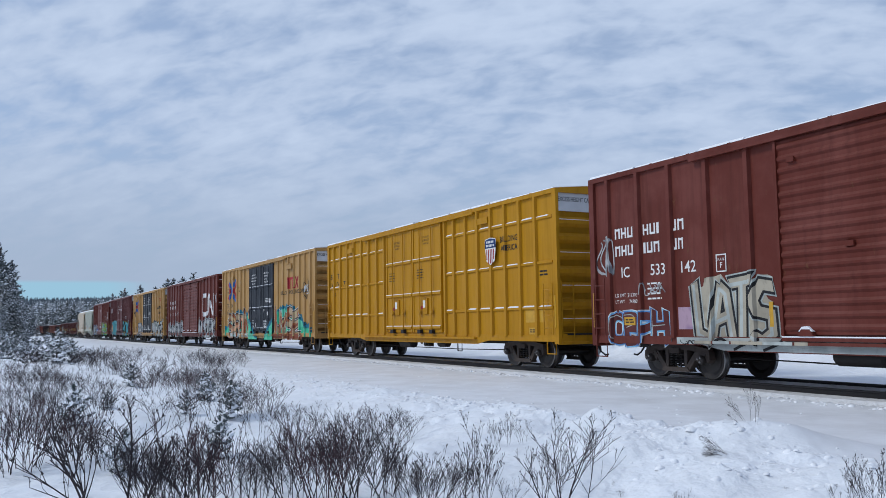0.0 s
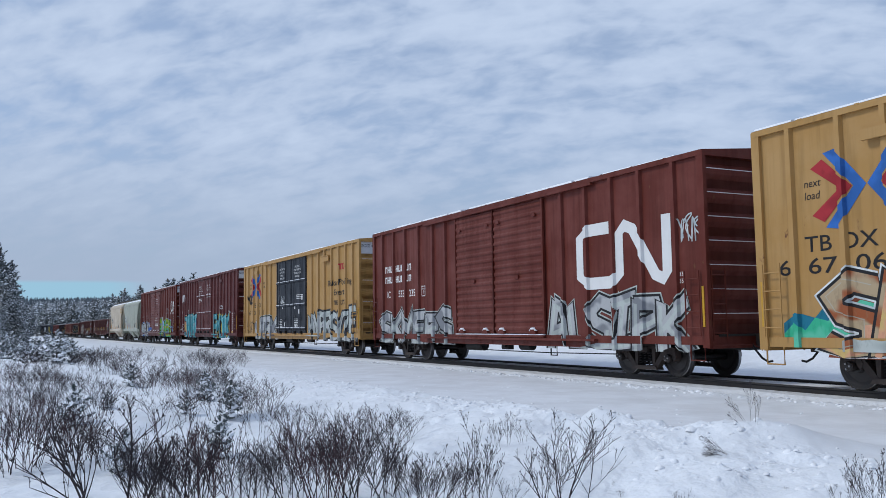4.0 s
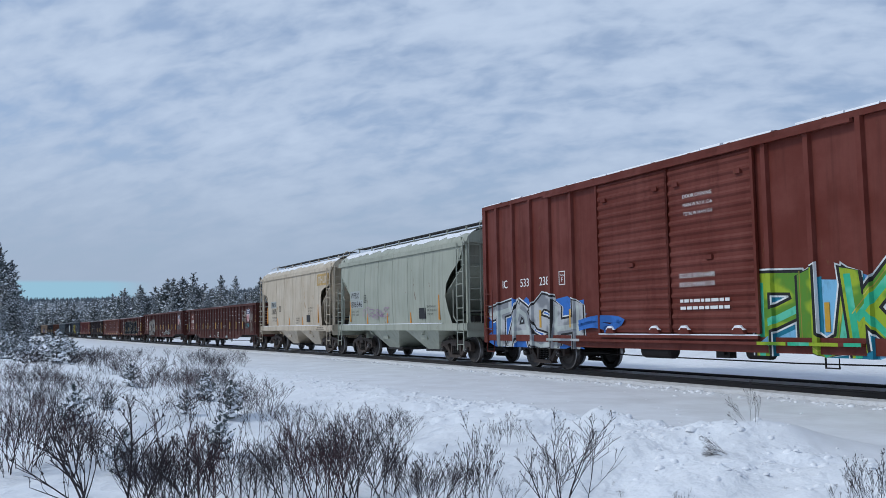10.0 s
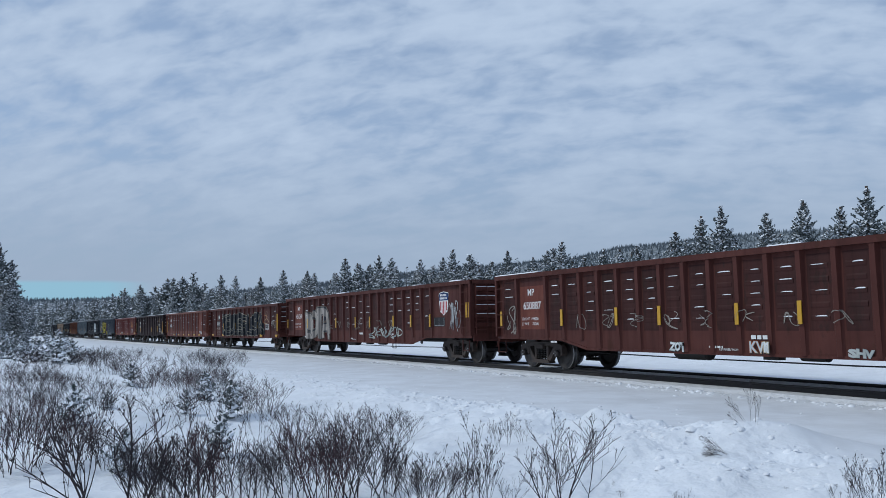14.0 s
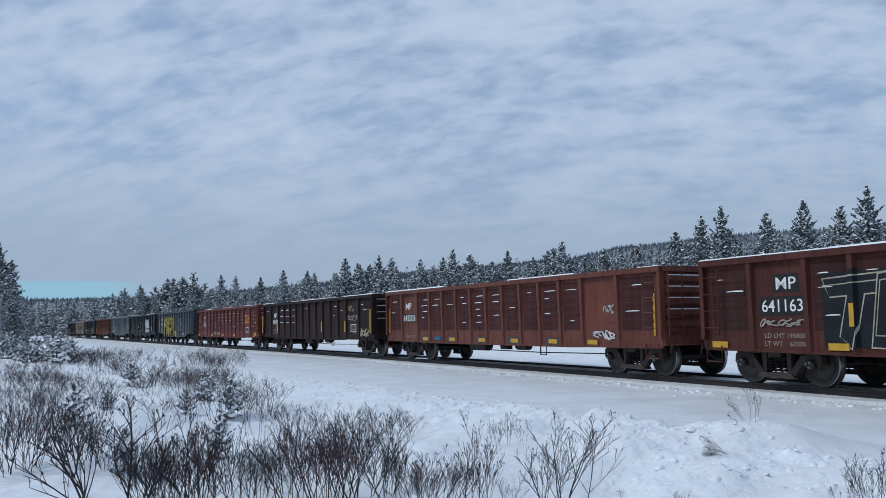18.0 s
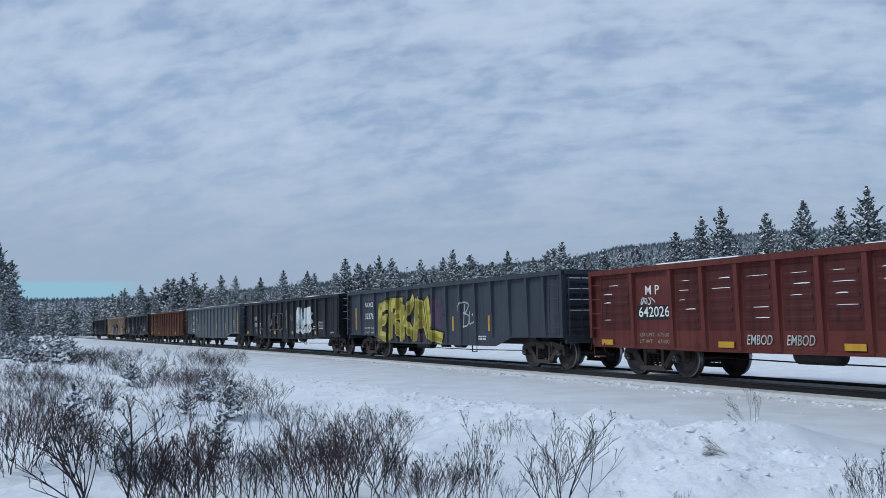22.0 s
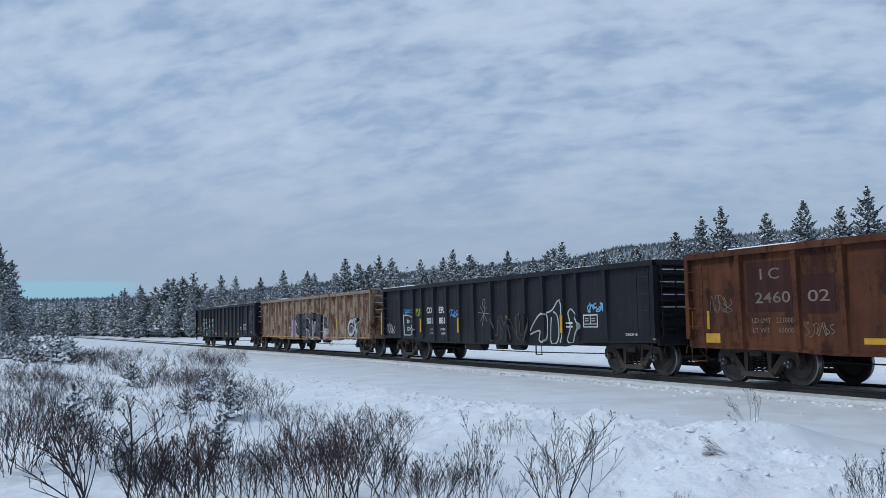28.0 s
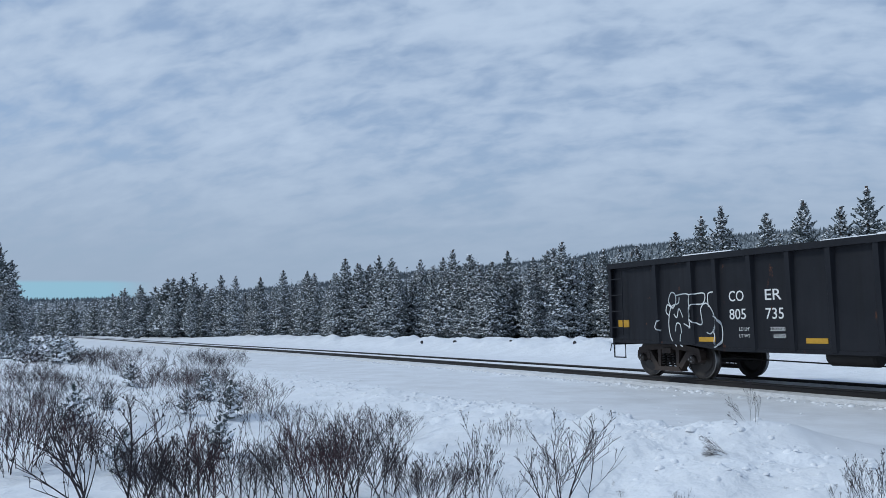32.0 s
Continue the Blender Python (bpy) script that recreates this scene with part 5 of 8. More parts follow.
def car_c():
    car, half, prof = tan_boxcar(170.96, 151.0, 5.2, 3, "tan boxcar with black doors under green and orange spray paint", True)
    three_strokes(car, 4.95, 3.36, 1.9, 0.62, prof, "g_red")
    wrapped_lettering(car, "RAILCAR POOLING EXPERTS", 3.72, 3.08, 0.2, prof, MAT["ink"], 4.6)
    lettering(car, "TB OX", -8.35, 2.62, 0.3, Y, MAT["ink"], width=1.6)
    lettering(car, "6  67  06", -9.0, 2.2, 0.3, Y, MAT["ink"], width=2.4)
    left = [(-8.95, 1.35), (-8.2, 1.5), (-7.2, 1.95), (-5.7, 2.4), (-4.1, 2.35), (-3.1, 2.25), (-2.67, 1.95)]
    right = [(2.5, 1.95), (3.3, 2.4), (4.4, 2.5), (5.2, 2.55), (6.3, 2.35), (7.1, 2.0), (7.6, 1.6), (8.9, 1.3)]
    door = [(-2.6, 1.9), (-2.0, 1.6), (-1.3, 0.95), (-0.7, 0.7), (0.8, 0.7), (1.2, 1.15), (1.7, 1.5), (2.42, 1.85)]
    flat = [(-12, 1.562), (12, 1.562)]
    for tops, pr, cut in ((left, prof, 0.8), (right, prof, 0.8)):
        colour_band(car, pr, tops, cut, "g_sea", 0.003, 71, 0.12, 0.6)
        colour_band(car, pr, [(x, z - 0.24) for x, z in tops], cut, "g_green", 0.0045, 72, 0.10, 0.5)
    colour_band(car, flat, door[:4], 0.62, "g_sea", 0.0, 73, 0.05)
    colour_band(car, flat, door[4:], 0.62, "g_sea", 0.0, 74, 0.05)
    colour_band(car, flat, [(x, max(0.66, z - 0.25)) for x, z in door[:4]], 0.60, "g_green", 0.003, 75, 0.04)
    colour_band(car, flat, [(x, max(0.66, z - 0.25)) for x, z in door[4:]], 0.60, "g_green", 0.003, 76, 0.04)
    wild(car, prof, -7.9, -2.7, 0.72, 2.05, "SARIN", "g_tan", "ink", 11, halo="g_white", drop="g_brown", accent="g_peach", weight=0.175, shine="g_bone")
    wild(car, prof, 2.65, 7.0, 0.78, 2.15, "NYSE", "g_tan", "ink", 12, halo="g_white", drop="g_brown", accent="g_brown", weight=0.175, shine="g_yellow")
    doodle(car, prof, [[(7.55, 1.35), (7.7, 1.55), (7.85, 1.36)], [(7.95, 1.35), (7.97, 1.55), (8.1, 1.45), (7.97, 1.42)], [(8.2, 1.55), (8.22, 1.35)], [(7.6, 1.26), (8.0, 1.24), (8.2, 1.28)]], "ink", 0.012, 0.01)
    doodle(car, prof, [[(7.95, 3.1), (8.0, 3.45), (8.12, 3.3), (7.98, 3.26)], [(8.2, 3.4), (8.32, 3.44), (8.22, 3.15), (8.38, 3.12)], [(8.45, 3.42), (8.6, 3.46), (8.5, 3.1)], [(8.1, 2.98), (8.5, 3.02)]], "g_white", 0.02, 0.01)
    colour_band(car, [(-12, 1.49), (12, 1.49)], [(2.2, 0.94), (6.9, 0.96), (7.4, 0.9)], 0.70, "g_brown", 0.0, 77, 0.02)
    colour_band(car, [(-12, 1.49), (12, 1.49)], [(-7.6, 0.96), (-2.6, 0.96)], 0.74, "g_pale", 0.0, 78, 0.02)
    scribble(car, 7.6, 8.6, 2.5, 4.0, 1.46, "ink", 8, 4, 0.012, prof)
    ledge_paint(car, 2.5, 4.8, ("g_brown", "g_brown", "g_tan"), 2)
    ledge_paint(car, -4.98, -2.7, ("g_pale", "g_tan"), 3)
    ledge_paint(car, -2.6, -1.4, ("g_green",), 4)
    ledge_paint(car, 1.0, 2.4, ("g_green",), 5)


def car_d():
    posts = [-8.6, -7.5, -6.4, -5.2, -4.0, -3.0, 4.1, 5.2, 6.3, 7.4, 8.6]
    car, half = boxcar("oxide-red boxcar with a white looped emblem and silver spray paint", 149.48, 129.37, 5.14, "oxide", posts,
                       [("corrugated", -2.15, 0.38, 1.05, 4.9, "oxide"), ("corrugated", 0.38, 3.2, 1.05, 4.9, "oxide")], band=False, seed=4)
    prof = side_profile(posts, 1.458, 1.535)
    loop_emblem(car, 4.7, 2.25, 3.7, 1.6, 0.32, prof)
    for z in (3.42, 3.0):
        bars(car, -8.4, z, 0.26, [0.2, 0.2, 0.2, -0.25, 0.2, 0.2, 0.08, -0.3, 0.2, 0.2], Y)
    lettering(car, "IC", -8.2, 2.42, 0.26, Y)
    lettering(car, "533", -7.1, 2.42, 0.26, Y)
    lettering(car, "235", -6.1, 2.42, 0.26, Y)
    placard(car, -5.0, 2.38)
    wild(car, prof, -8.8, -2.6, 0.70, 1.75, "SKMERS", "g_silver", "ink", 21, halo="g_pale", weight=0.175, accent="g_pale")
    wild(car, prof, 3.4, 8.9, 0.70, 1.85, "ALSIPK", "g_silver", "ink", 22, halo="g_pale", weight=0.175, accent="g_pale")
    scribble(car, 8.7, 9.4, 2.9, 3.9, 1.46, "g_white", 9, 5, 0.018, prof)
    lettering(car, "533", 8.6, 2.36, 0.1, Y)
    lettering(car, "235", 8.6, 2.2, 0.1, Y)


def loop_emblem(car, x, z, w, h, t, prof):
    """A single bent band: an open loop that runs on into a zigzag of the same width."""
    pts = []
    mid = [(0.40, 0.94), (0.16, 0.94), (0.05, 0.82), (0.05, 0.18), (0.16, 0.06), (0.42, 0.06), (0.50, 0.18), (0.50, 0.82), (0.56, 0.93), (0.64, 0.86), (0.86, 0.12), (0.93, 0.06), (0.97, 0.16), (0.97, 1.0)]
    mid = [Vector((x + a * w, z + b * h)) for a, b in mid]
    v = []
    for j, p in enumerate(mid):
        d = mid[min(j + 1, len(mid) - 1)] - mid[max(j - 1, 0)]
        n = Vector((-d.y, d.x)).normalized() * t / 2
        v += [tuple(p + n), tuple(p - n)]
    f = [(2 * j, 2 * j + 2, 2 * j + 3, 2 * j + 1) for j in range(len(mid) - 1)]
    part("loop_emblem", wrapped(v, f, prof, 0.005, "loop_emblem", [MAT["white"]]), None, car, "white looped-band emblem")


def car_e():
    car, half, prof = tan_boxcar(127.8, 107.7, 5.12, 5, "tan boxcar with black doors and silver bubble spray paint", False)
    three_strokes(car, 7.05, 3.92, 0.75, 0.28, prof, "g_red")
    wrapped_lettering(car, "Railcar", 5.55, 3.22, 0.27, prof, MAT["ink"], 1.3, 0.12)
    wrapped_lettering(car, "Pooling", 7.05, 3.22, 0.27, prof, MAT["ink"], 1.5, 0.12)
    wrapped_lettering(car, "Experts", 6.3, 2.76, 0.27, prof, MAT["ink"], 1.5, 0.12)
    bars(car, 6.3, 2.3, 0.22, [0.16, 0.16, 0.16, 0.05, -0.1, 0.2, 0.2, 0.26], Y, MAT["ink"])
    lettering(car, "TB OX", -7.7, 2.5, 0.28, Y, MAT["ink"], width=1.8)
    lettering(car, "6 70 21 3", -8.5, 2.06, 0.28, Y, MAT["ink"], width=3.1)
    wild(car, prof, 2.75, 9.1, 0.76, 2.02, "HYPRSYZE", "g_pale", "ink", 31, halo="g_slate", drop="g_slate", weight=0.165, accent="g_silver", edge=0.06, lean=0.08)
    wild(car, prof, -7.0, -2.7, 0.70, 1.8, "UTRK", "g_silver", "ink", 32, halo="g_pale", drop="g_slate", weight=0.18, accent="g_pale", soft=True)
    ledge_paint(car, 2.7, 4.8, ("g_pale", "g_silver"), 10)
    ledge_paint(car, -4.98, -2.7, ("g_silver", "g_slate"), 11)
    scribble(car, -8.8, -7.6, 2.6, 3.4, 1.46, "ink", 12, 3, 0.07, prof)
    scribble(car, -2.2, -1.2, 2.6, 3.1, 1.51, "g_white", 13, 6, 0.014)
    scribble(car, -8.9, -7.0, 0.9, 1.8, 1.46, "ink", 15, 6, 0.014, prof)


def car_f():
    posts = [-8.78, -7.85, -7.04, -6.18, -5.32, -4.45, -3.51, 3.1, 4.05, 4.95, 5.85, 6.75, 7.65, 8.6]
    car, half = boxcar("maroon boxcar with plug doors and turquoise spray paint", 106.02, 86.06, 5.17, "maroon", posts,
                       [("plug", -2.65, -0.35, 1.0, 4.95, "maroon"), ("plug", -0.35, 2.25, 1.0, 4.95, "maroon")], seed=6)
    prof = side_profile(posts, 1.458, 1.535)
    loop_emblem(car, -8.5, 3.42, 1.35, 0.66, 0.12, prof)
    lettering(car, "DWC", -8.45, 2.52, 0.22, Y, width=0.72)
    lettering(car, "794", -8.4, 2.12, 0.2, Y)
    lettering(car, "557", -7.3, 2.12, 0.2, Y)
    lettering(car, "208800", -7.25, 1.8, 0.1, Y)
    lettering(car, "LD LMT", -8.35, 1.8, 0.1, Y)
    for rows, x in ((("-IMPORTANT-", "CLOSE THIS DOOR", "BEFORE CLOSING", "MAIN DOOR", "-IMPORTANT-"), -2.0), (("CLOSE AND LOCK", "BOTH DOORS BEFORE", "MOVING CAR"), 0.6)):
        for k, row in enumerate(rows):
            lettering(car, row, x + 0.04 * abs(k - 1), 4.42 - 0.17 * k, 0.09, YD, width=min(1.2, 0.085 * len(row)))
    lines(car, -2.0, 3.5, 1.0, 3, 0.1, YD, None, 41)
    lines(car, 0.6, 3.8, 1.2, 3, 0.1, YD, None, 42)
    wild(car, prof, -7.1, -2.9, 0.66, 2.3, "JALAI", "g_teal", "ink", 41, drop="g_navy", cloud="g_peach", weight=0.2, shine="g_white", lean=0.25)
    wild(car, prof, 2.9, 7.2, 0.66, 2.25, "EMOTK", "g_teal", "ink", 42, drop="ink", cloud="g_yellow", weight=0.21, shine="g_white", lean=0.2)
    scribble(car, 4.6, 5.4, 2.6, 2.95, Y, "g_white", 43, 5, 0.014, prof)
    scribble(car, 7.1, 7.7, 2.2, 2.5, Y, "g_white", 44, 4, 0.014, prof)
    scribble(car, -8.7, -7.7, 1.0, 1.7, Y, "g_white", 45, 6, 0.013, prof)
    lines(car, 8.0, 2.25, 0.7, 9, 0.14, Y, None, 46)
    placard(car, -6.2, 2.4)
    ledge_paint(car, -5.04, -2.8, ("g_teal", "g_sky", "g_teal"), 6)
    ledge_paint(car, 2.7, 4.64, ("g_teal", "g_sky"), 7)
    lettering(car, "TKO MOBB!", -1.3, 0.71, 0.13, 1.488, MAT["chalk"], width=1.1)
    part("route_box", Shape().box(4.9, 5.6, -1.60, -1.53, 4.5, 4.66), MAT["maroon"], car)
    warning_plate(car, 7.9, 0.9)
    height_note(car, half, 5.17)


def car_g():
    posts = [-8.75, -7.8, -6.8, -5.8, -4.7, 2.1, 3.15, 4.3, 5.47, 6.63, 7.7, 8.83]
    car, half = boxcar("oxide-red boxcar with corrugated doors and lime-green spray paint", 84.42, 64.28, 5.09, "oxide", posts,
                       [("corrugated", -3.5, -0.8, 1.08, 4.86, "oxide"), ("corrugated", -0.8, 1.8, 1.08, 4.86, "oxide")], seed=7)
    prof = side_profile(posts, 1.458, 1.535)
    loop_emblem(car, 7.02, 2.86, 1.82, 0.88, 0.17, prof)
    bars(car, 6.85, 2.62, 0.15, [0.14, 0.14, 0.14, -0.2, 0.04, 0.13, 0.13, 0.04, 0.13, 0.13], Y)
    lettering(car, "IC", -8.5, 2.42, 0.24, Y)
    lettering(car, "533", -7.45, 2.42, 0.24, Y)
    lettering(car, "238", -6.4, 2.42, 0.24, Y)
    placard(car, -5.4, 2.38)
    for k, row in enumerate(("DOOR OPENING", "MAIN W 9-2 H 12-6", "TOTAL W 16-4 H 12-6")):
        lettering(car, row, -0.25, 4.1 - 0.2 * k, 0.08, YD + 0.036, width=0.9)
    lettering(car, "SECURE BOTH HASPS", -0.45, 2.3, 0.1, YD + 0.036, width=1.1)
    lettering(car, "BEFORE MOVING CAR", -0.45, 2.1, 0.1, YD + 0.036, width=1.1)
    lines(car, -0.45, 1.75, 1.5, 2, 0.16, YD + 0.036, None, 51, 0.07)
    lines(car, 8.1, 2.35, 0.7, 8, 0.16, Y, None, 52, 0.06)
    wild(car, prof, -9.2, -4.4, 0.66, 1.85, "TASH", "g_silver", "ink", 51, halo="g_white", cloud="g_blue", weight=0.19, accent="g_pale")
    wild(car, prof, 1.8, 7.1, 0.66, 2.1, "PUKES", "g_lime", "ink", 52, halo="g_white", drop="g_sea", cloud="g_sky", weight=0.18, accent="g_green", shine="g_yellow")
    scribble(car, 5.3, 6.2, 2.6, 3.2, 1.46, "g_silver", 53, 3, 0.01, prof)
    scribble(car, 7.5, 8.2, 1.0, 1.6, 1.46, "g_sky", 54, 4, 0.02, prof)
    warning_plate(car, 8.15, 1.1)
    ledge_paint(car, -5.88, -4.3, ("g_silver", "g_pale"), 8)
    ledge_paint(car, 1.8, 4.18, ("g_lime", "g_lime", "g_green"), 9)
    part("reflector", Shape().box(-6.42, -6.32, -1.478, -1.46, 1.2, 1.7).box(-4.92, -4.82, -1.478, -1.46, 1.2, 1.7), MAT["reflector"], car)
    part("reflector", Shape().box(3.35, 3.46, -1.478, -1.46, 1.1, 1.65), MAT["reflector"], car)
    doodle(car, [(-12, 1.54), (12, 1.54)], [[(-4.4, 1.3), (-3.6, 1.42), (-2.6, 1.36), (-3.3, 1.12)], [(-4.4, 1.2), (-3.8, 1.28), (-3.1, 1.2)]], "g_blue", 0.09, 0.002)
    height_note(car, half, 5.09)


# ---- gondolas ----
def gondola(label, front, rear, top, mat, posts, reach=6.6, ridges=0, dashes=0.0, low=0.66, seed=1, snow=0.6, belly=0.92, heavy=0.10, panel_mat=None, post_mat=None, flats=()):
    """An open gondola: sheets, posts, chords, pressed panels with ridges, ribbed ends. belly is the sheet's lower edge over the trucks."""
    half = (front - rear) * 0.955 / 2
    m = MAT[mat]
    mp, mq = MAT[post_mat or mat], MAT[panel_mat or mat]
    car = thing("gondola_car", label, "gondola car", "freight cars of the train")
    panel, out = 1.44, 1.44 + heavy
    r = random.Random(seed)
    for q in (-1, 1):
        a, b = sorted((q * panel, q * (panel - 0.03)))
        part("side_sheet", Shape().prism([(-half + 0.05, belly + 0.02), (-half * 0.66, belly), (-half * 0.54, low), (half * 0.54, low), (half * 0.66, belly), (half - 0.05, belly + 0.02), (half - 0.05, top - 0.04), (-half + 0.05, top - 0.04)], "y", a, b), m, car)
        a, b = sorted((q * (panel - 0.05), q * (out + 0.02)))
        part("top_chord", Shape().prism([(a, top - 0.13), (b, top - 0.13), (b, top - 0.02), (b - 0.02 if q > 0 else b, top), (a, top)], "x", -half, half), mp, car)
        post = Shape().prism([(-0.095, 0), (-0.055, q * heavy), (0.055, q * heavy), (0.095, 0)], "z", 0.0, 1.0)
        for x in posts:
            z0 = low + 0.02 if abs(x) < half * 0.52 else belly + 0.01
            s = Shape()
            s.add([(px, py * min(1, 0.45 + 4 * pz), z0 + pz * (top - 0.12 - z0)) for px, py, pz in post.v], post.f)
            part("side_post", s, mp, car, at=Matrix.Translation((x, q * panel, 0)))
        a, b = sorted((q * (panel - 0.01), q * (panel + 0.02)))
        part("side_sill", Shape().prism([(-half + 0.05, belly + 0.07), (-half + 0.05, belly), (-half * 0.66, belly - 0.02), (-half * 0.54, low - 0.02), (half * 0.54, low - 0.02), (half * 0.66, belly - 0.02), (half - 0.05, belly), (half - 0.05, belly + 0.07),
                                          (half * 0.66, belly + 0.05), (half * 0.54, low + 0.05), (-half * 0.54, low + 0.05), (-half * 0.66, belly + 0.05)], "y", a, b), m, car)
    edges = [-half + 0.15] + sorted(posts) + [half - 0.15]
    if ridges:
        for i in range(len(edges) - 1):
            x0, x1 = edges[i] + 0.13, edges[i + 1] - 0.13
            if x1 - x0 < 0.3 or any(x0 < f < x1 for f in flats):
                continue
            if panel_mat:
                s = Shape().add([(x0, -panel, 1.12), (x1, -panel, 1.12), (x1, -panel, top - 0.22), (x0, -panel, top - 0.22), (x0 + 0.05, -panel - 0.006, 1.17), (x1 - 0.05, -panel - 0.006, 1.17), (x1 - 0.05, -panel - 0.006, top - 0.27), (x0 + 0.05, -panel - 0.006, top - 0.27)],
                                [(0, 1, 5, 4), (1, 2, 6, 5), (2, 3, 7, 6), (3, 0, 4, 7), (4, 5, 6, 7), (3, 2, 1, 0)])
                part("pressed_panel", s, mq, car)
            for k in range(ridges):
                z = 1.24 + (top - 1.58) * (k + 0.5) / ridges
                part("panel_ridge", Shape().prism([(-panel, z - 0.08), (-panel - 0.016, z - 0.03), (-panel - 0.016, z + 0.03), (-panel, z + 0.08)], "x", x0 + 0.06, x1 - 0.06), mq, car)
                if r.random() < dashes * (0.35 + k / ridges):
                    a = r.uniform(x0 + 0.08, x0 + 0.45 * (x1 - x0))
                    b, h = min(x1 - 0.08, a + r.uniform(0.2, 0.6)), r.uniform(0.010, 0.024)
                    part("ridge_snow", Shape().prism([(a, z + 0.03), (b, z + 0.03), (b - 0.03, z + 0.03 + h), ((a + b) / 2, z + 0.032 + h), (a + 0.04, z + 0.03 + h * 0.7)], "y", -panel - 0.026, -panel - 0.004), MAT["snow_cap"], car)
    part("floor", Shape().box(-half + 0.05, half - 0.05, -panel + 0.03, panel - 0.03, 1.02, 1.08), m, car)
    for e in (-1, 1):
        x = e * (half - 0.04)
        part("end_sheet", Shape().box(min(x, x - e * 0.04), max(x, x - e * 0.04), -panel, panel, 0.92, top - 0.02), m, car)
        for k in range(5):
            z = 1.15 + (top - 1.3) * (k + 0.5) / 5
            s = Shape().prism([(x, z - 0.11), (x + e * 0.09, z - 0.06), (x + e * 0.09, z + 0.06), (x, z + 0.11)], "y", -panel + 0.05, panel - 0.05)
            part("end_rib", s, m, car)
            if k in (1, 2, 3, 4):
                part("snow_line", Shape().box(min(x + e * 0.02, x + e * 0.089), max(x + e * 0.02, x + e * 0.089), -panel + 0.1, panel * r.uniform(-0.3, 0.3), z + 0.062, z + 0.085), MAT["snow_cap"], car)
        part("end_cap", Shape().box(min(x - e * 0.06, x + e * 0.10), max(x - e * 0.06, x + e * 0.10), -panel - 0.02, panel + 0.02, top - 0.13, top + 0.004), m, car)
        part("end_ladder", ladder_shape(-1.38, -0.95, x + e * 0.15, 0.98, top - 0.15, 5, axis="y"), m, car)
        xs = e * (half - 0.36)
        part("side_ladder", ladder_shape(xs - 0.22, xs + 0.22, -out - 0.03, 1.0, top - 0.2, 4, 0.015), m, car)
        part("sill_step", step_shape(xs, -out + 0.02), m, car)
        part("end_sill", Shape().box(min(x, x + e * 0.06), max(x, x + e * 0.06), -panel, panel, 0.76, 1.02), m, car)
        part("corner_post", Shape().box(min(e * half, e * (half - 0.1)), max(e * half, e * (half - 0.1)), -out - 0.01, -panel + 0.04, 0.93, top - 0.02), m, car)
        part("uncoupling_lever", Shape().tube([(x + e * 0.2, -1.42, 0.60), (x + e * 0.2, -1.38, 0.78), (x + e * 0.26, -0.4, 0.80), (x + e * 0.34, -0.1, 0.70)], 0.014, 5), m, car)
    rim = Shape()
    x = -half
    while x < half - 0.3:
        w = r.uniform(0.6, 3.0)
        b = min(half, x + w)
        if r.random() < snow:
            h = r.uniform(0.012, 0.045)
            rim.prism([(-out - 0.005, top + 0.001), (-out + 0.03, top + h), (-panel + 0.03, top + h), (-panel + 0.05, top + 0.001)], "x", x, b)
        x = b + 0.02
    if rim.v:
        part("rim_snow", rim, MAT["snow_cap"], car)
    running_gear(car, half, reach, MAT["steel"])
    couple(car, front, rear, reach)
    return car, half, side_profile(posts, panel + (0.017 if ridges else 0.002), out + 0.002)


def marks(car, xs, z=1.3, h=0.5, w=0.09):
    for x in xs:
        part("reflector", Shape().box(x, x + w, -1.452, -1.44, z, z + h), MAT["reflector"], car, "yellow reflective strip")


def pads(car, xs, z=0.85, w=0.42, h=0.12, y=1.475):
    for x in xs:
        part("reflector", Shape().box(x, x + w, -y - 0.006, -y + 0.01, z, z + h), MAT["reflector"], car, "yellow reflective strip")


YG = 1.443


def post_marks(car, xs, z=1.25, h=0.45, w=0.10, y=1.545):
    for x in xs:
        part("reflector", Shape().box(x - w / 2, x + w / 2, -y - 0.006, -y + 0.01, z, z + h), MAT["reflector"], car, "yellow reflective strip")


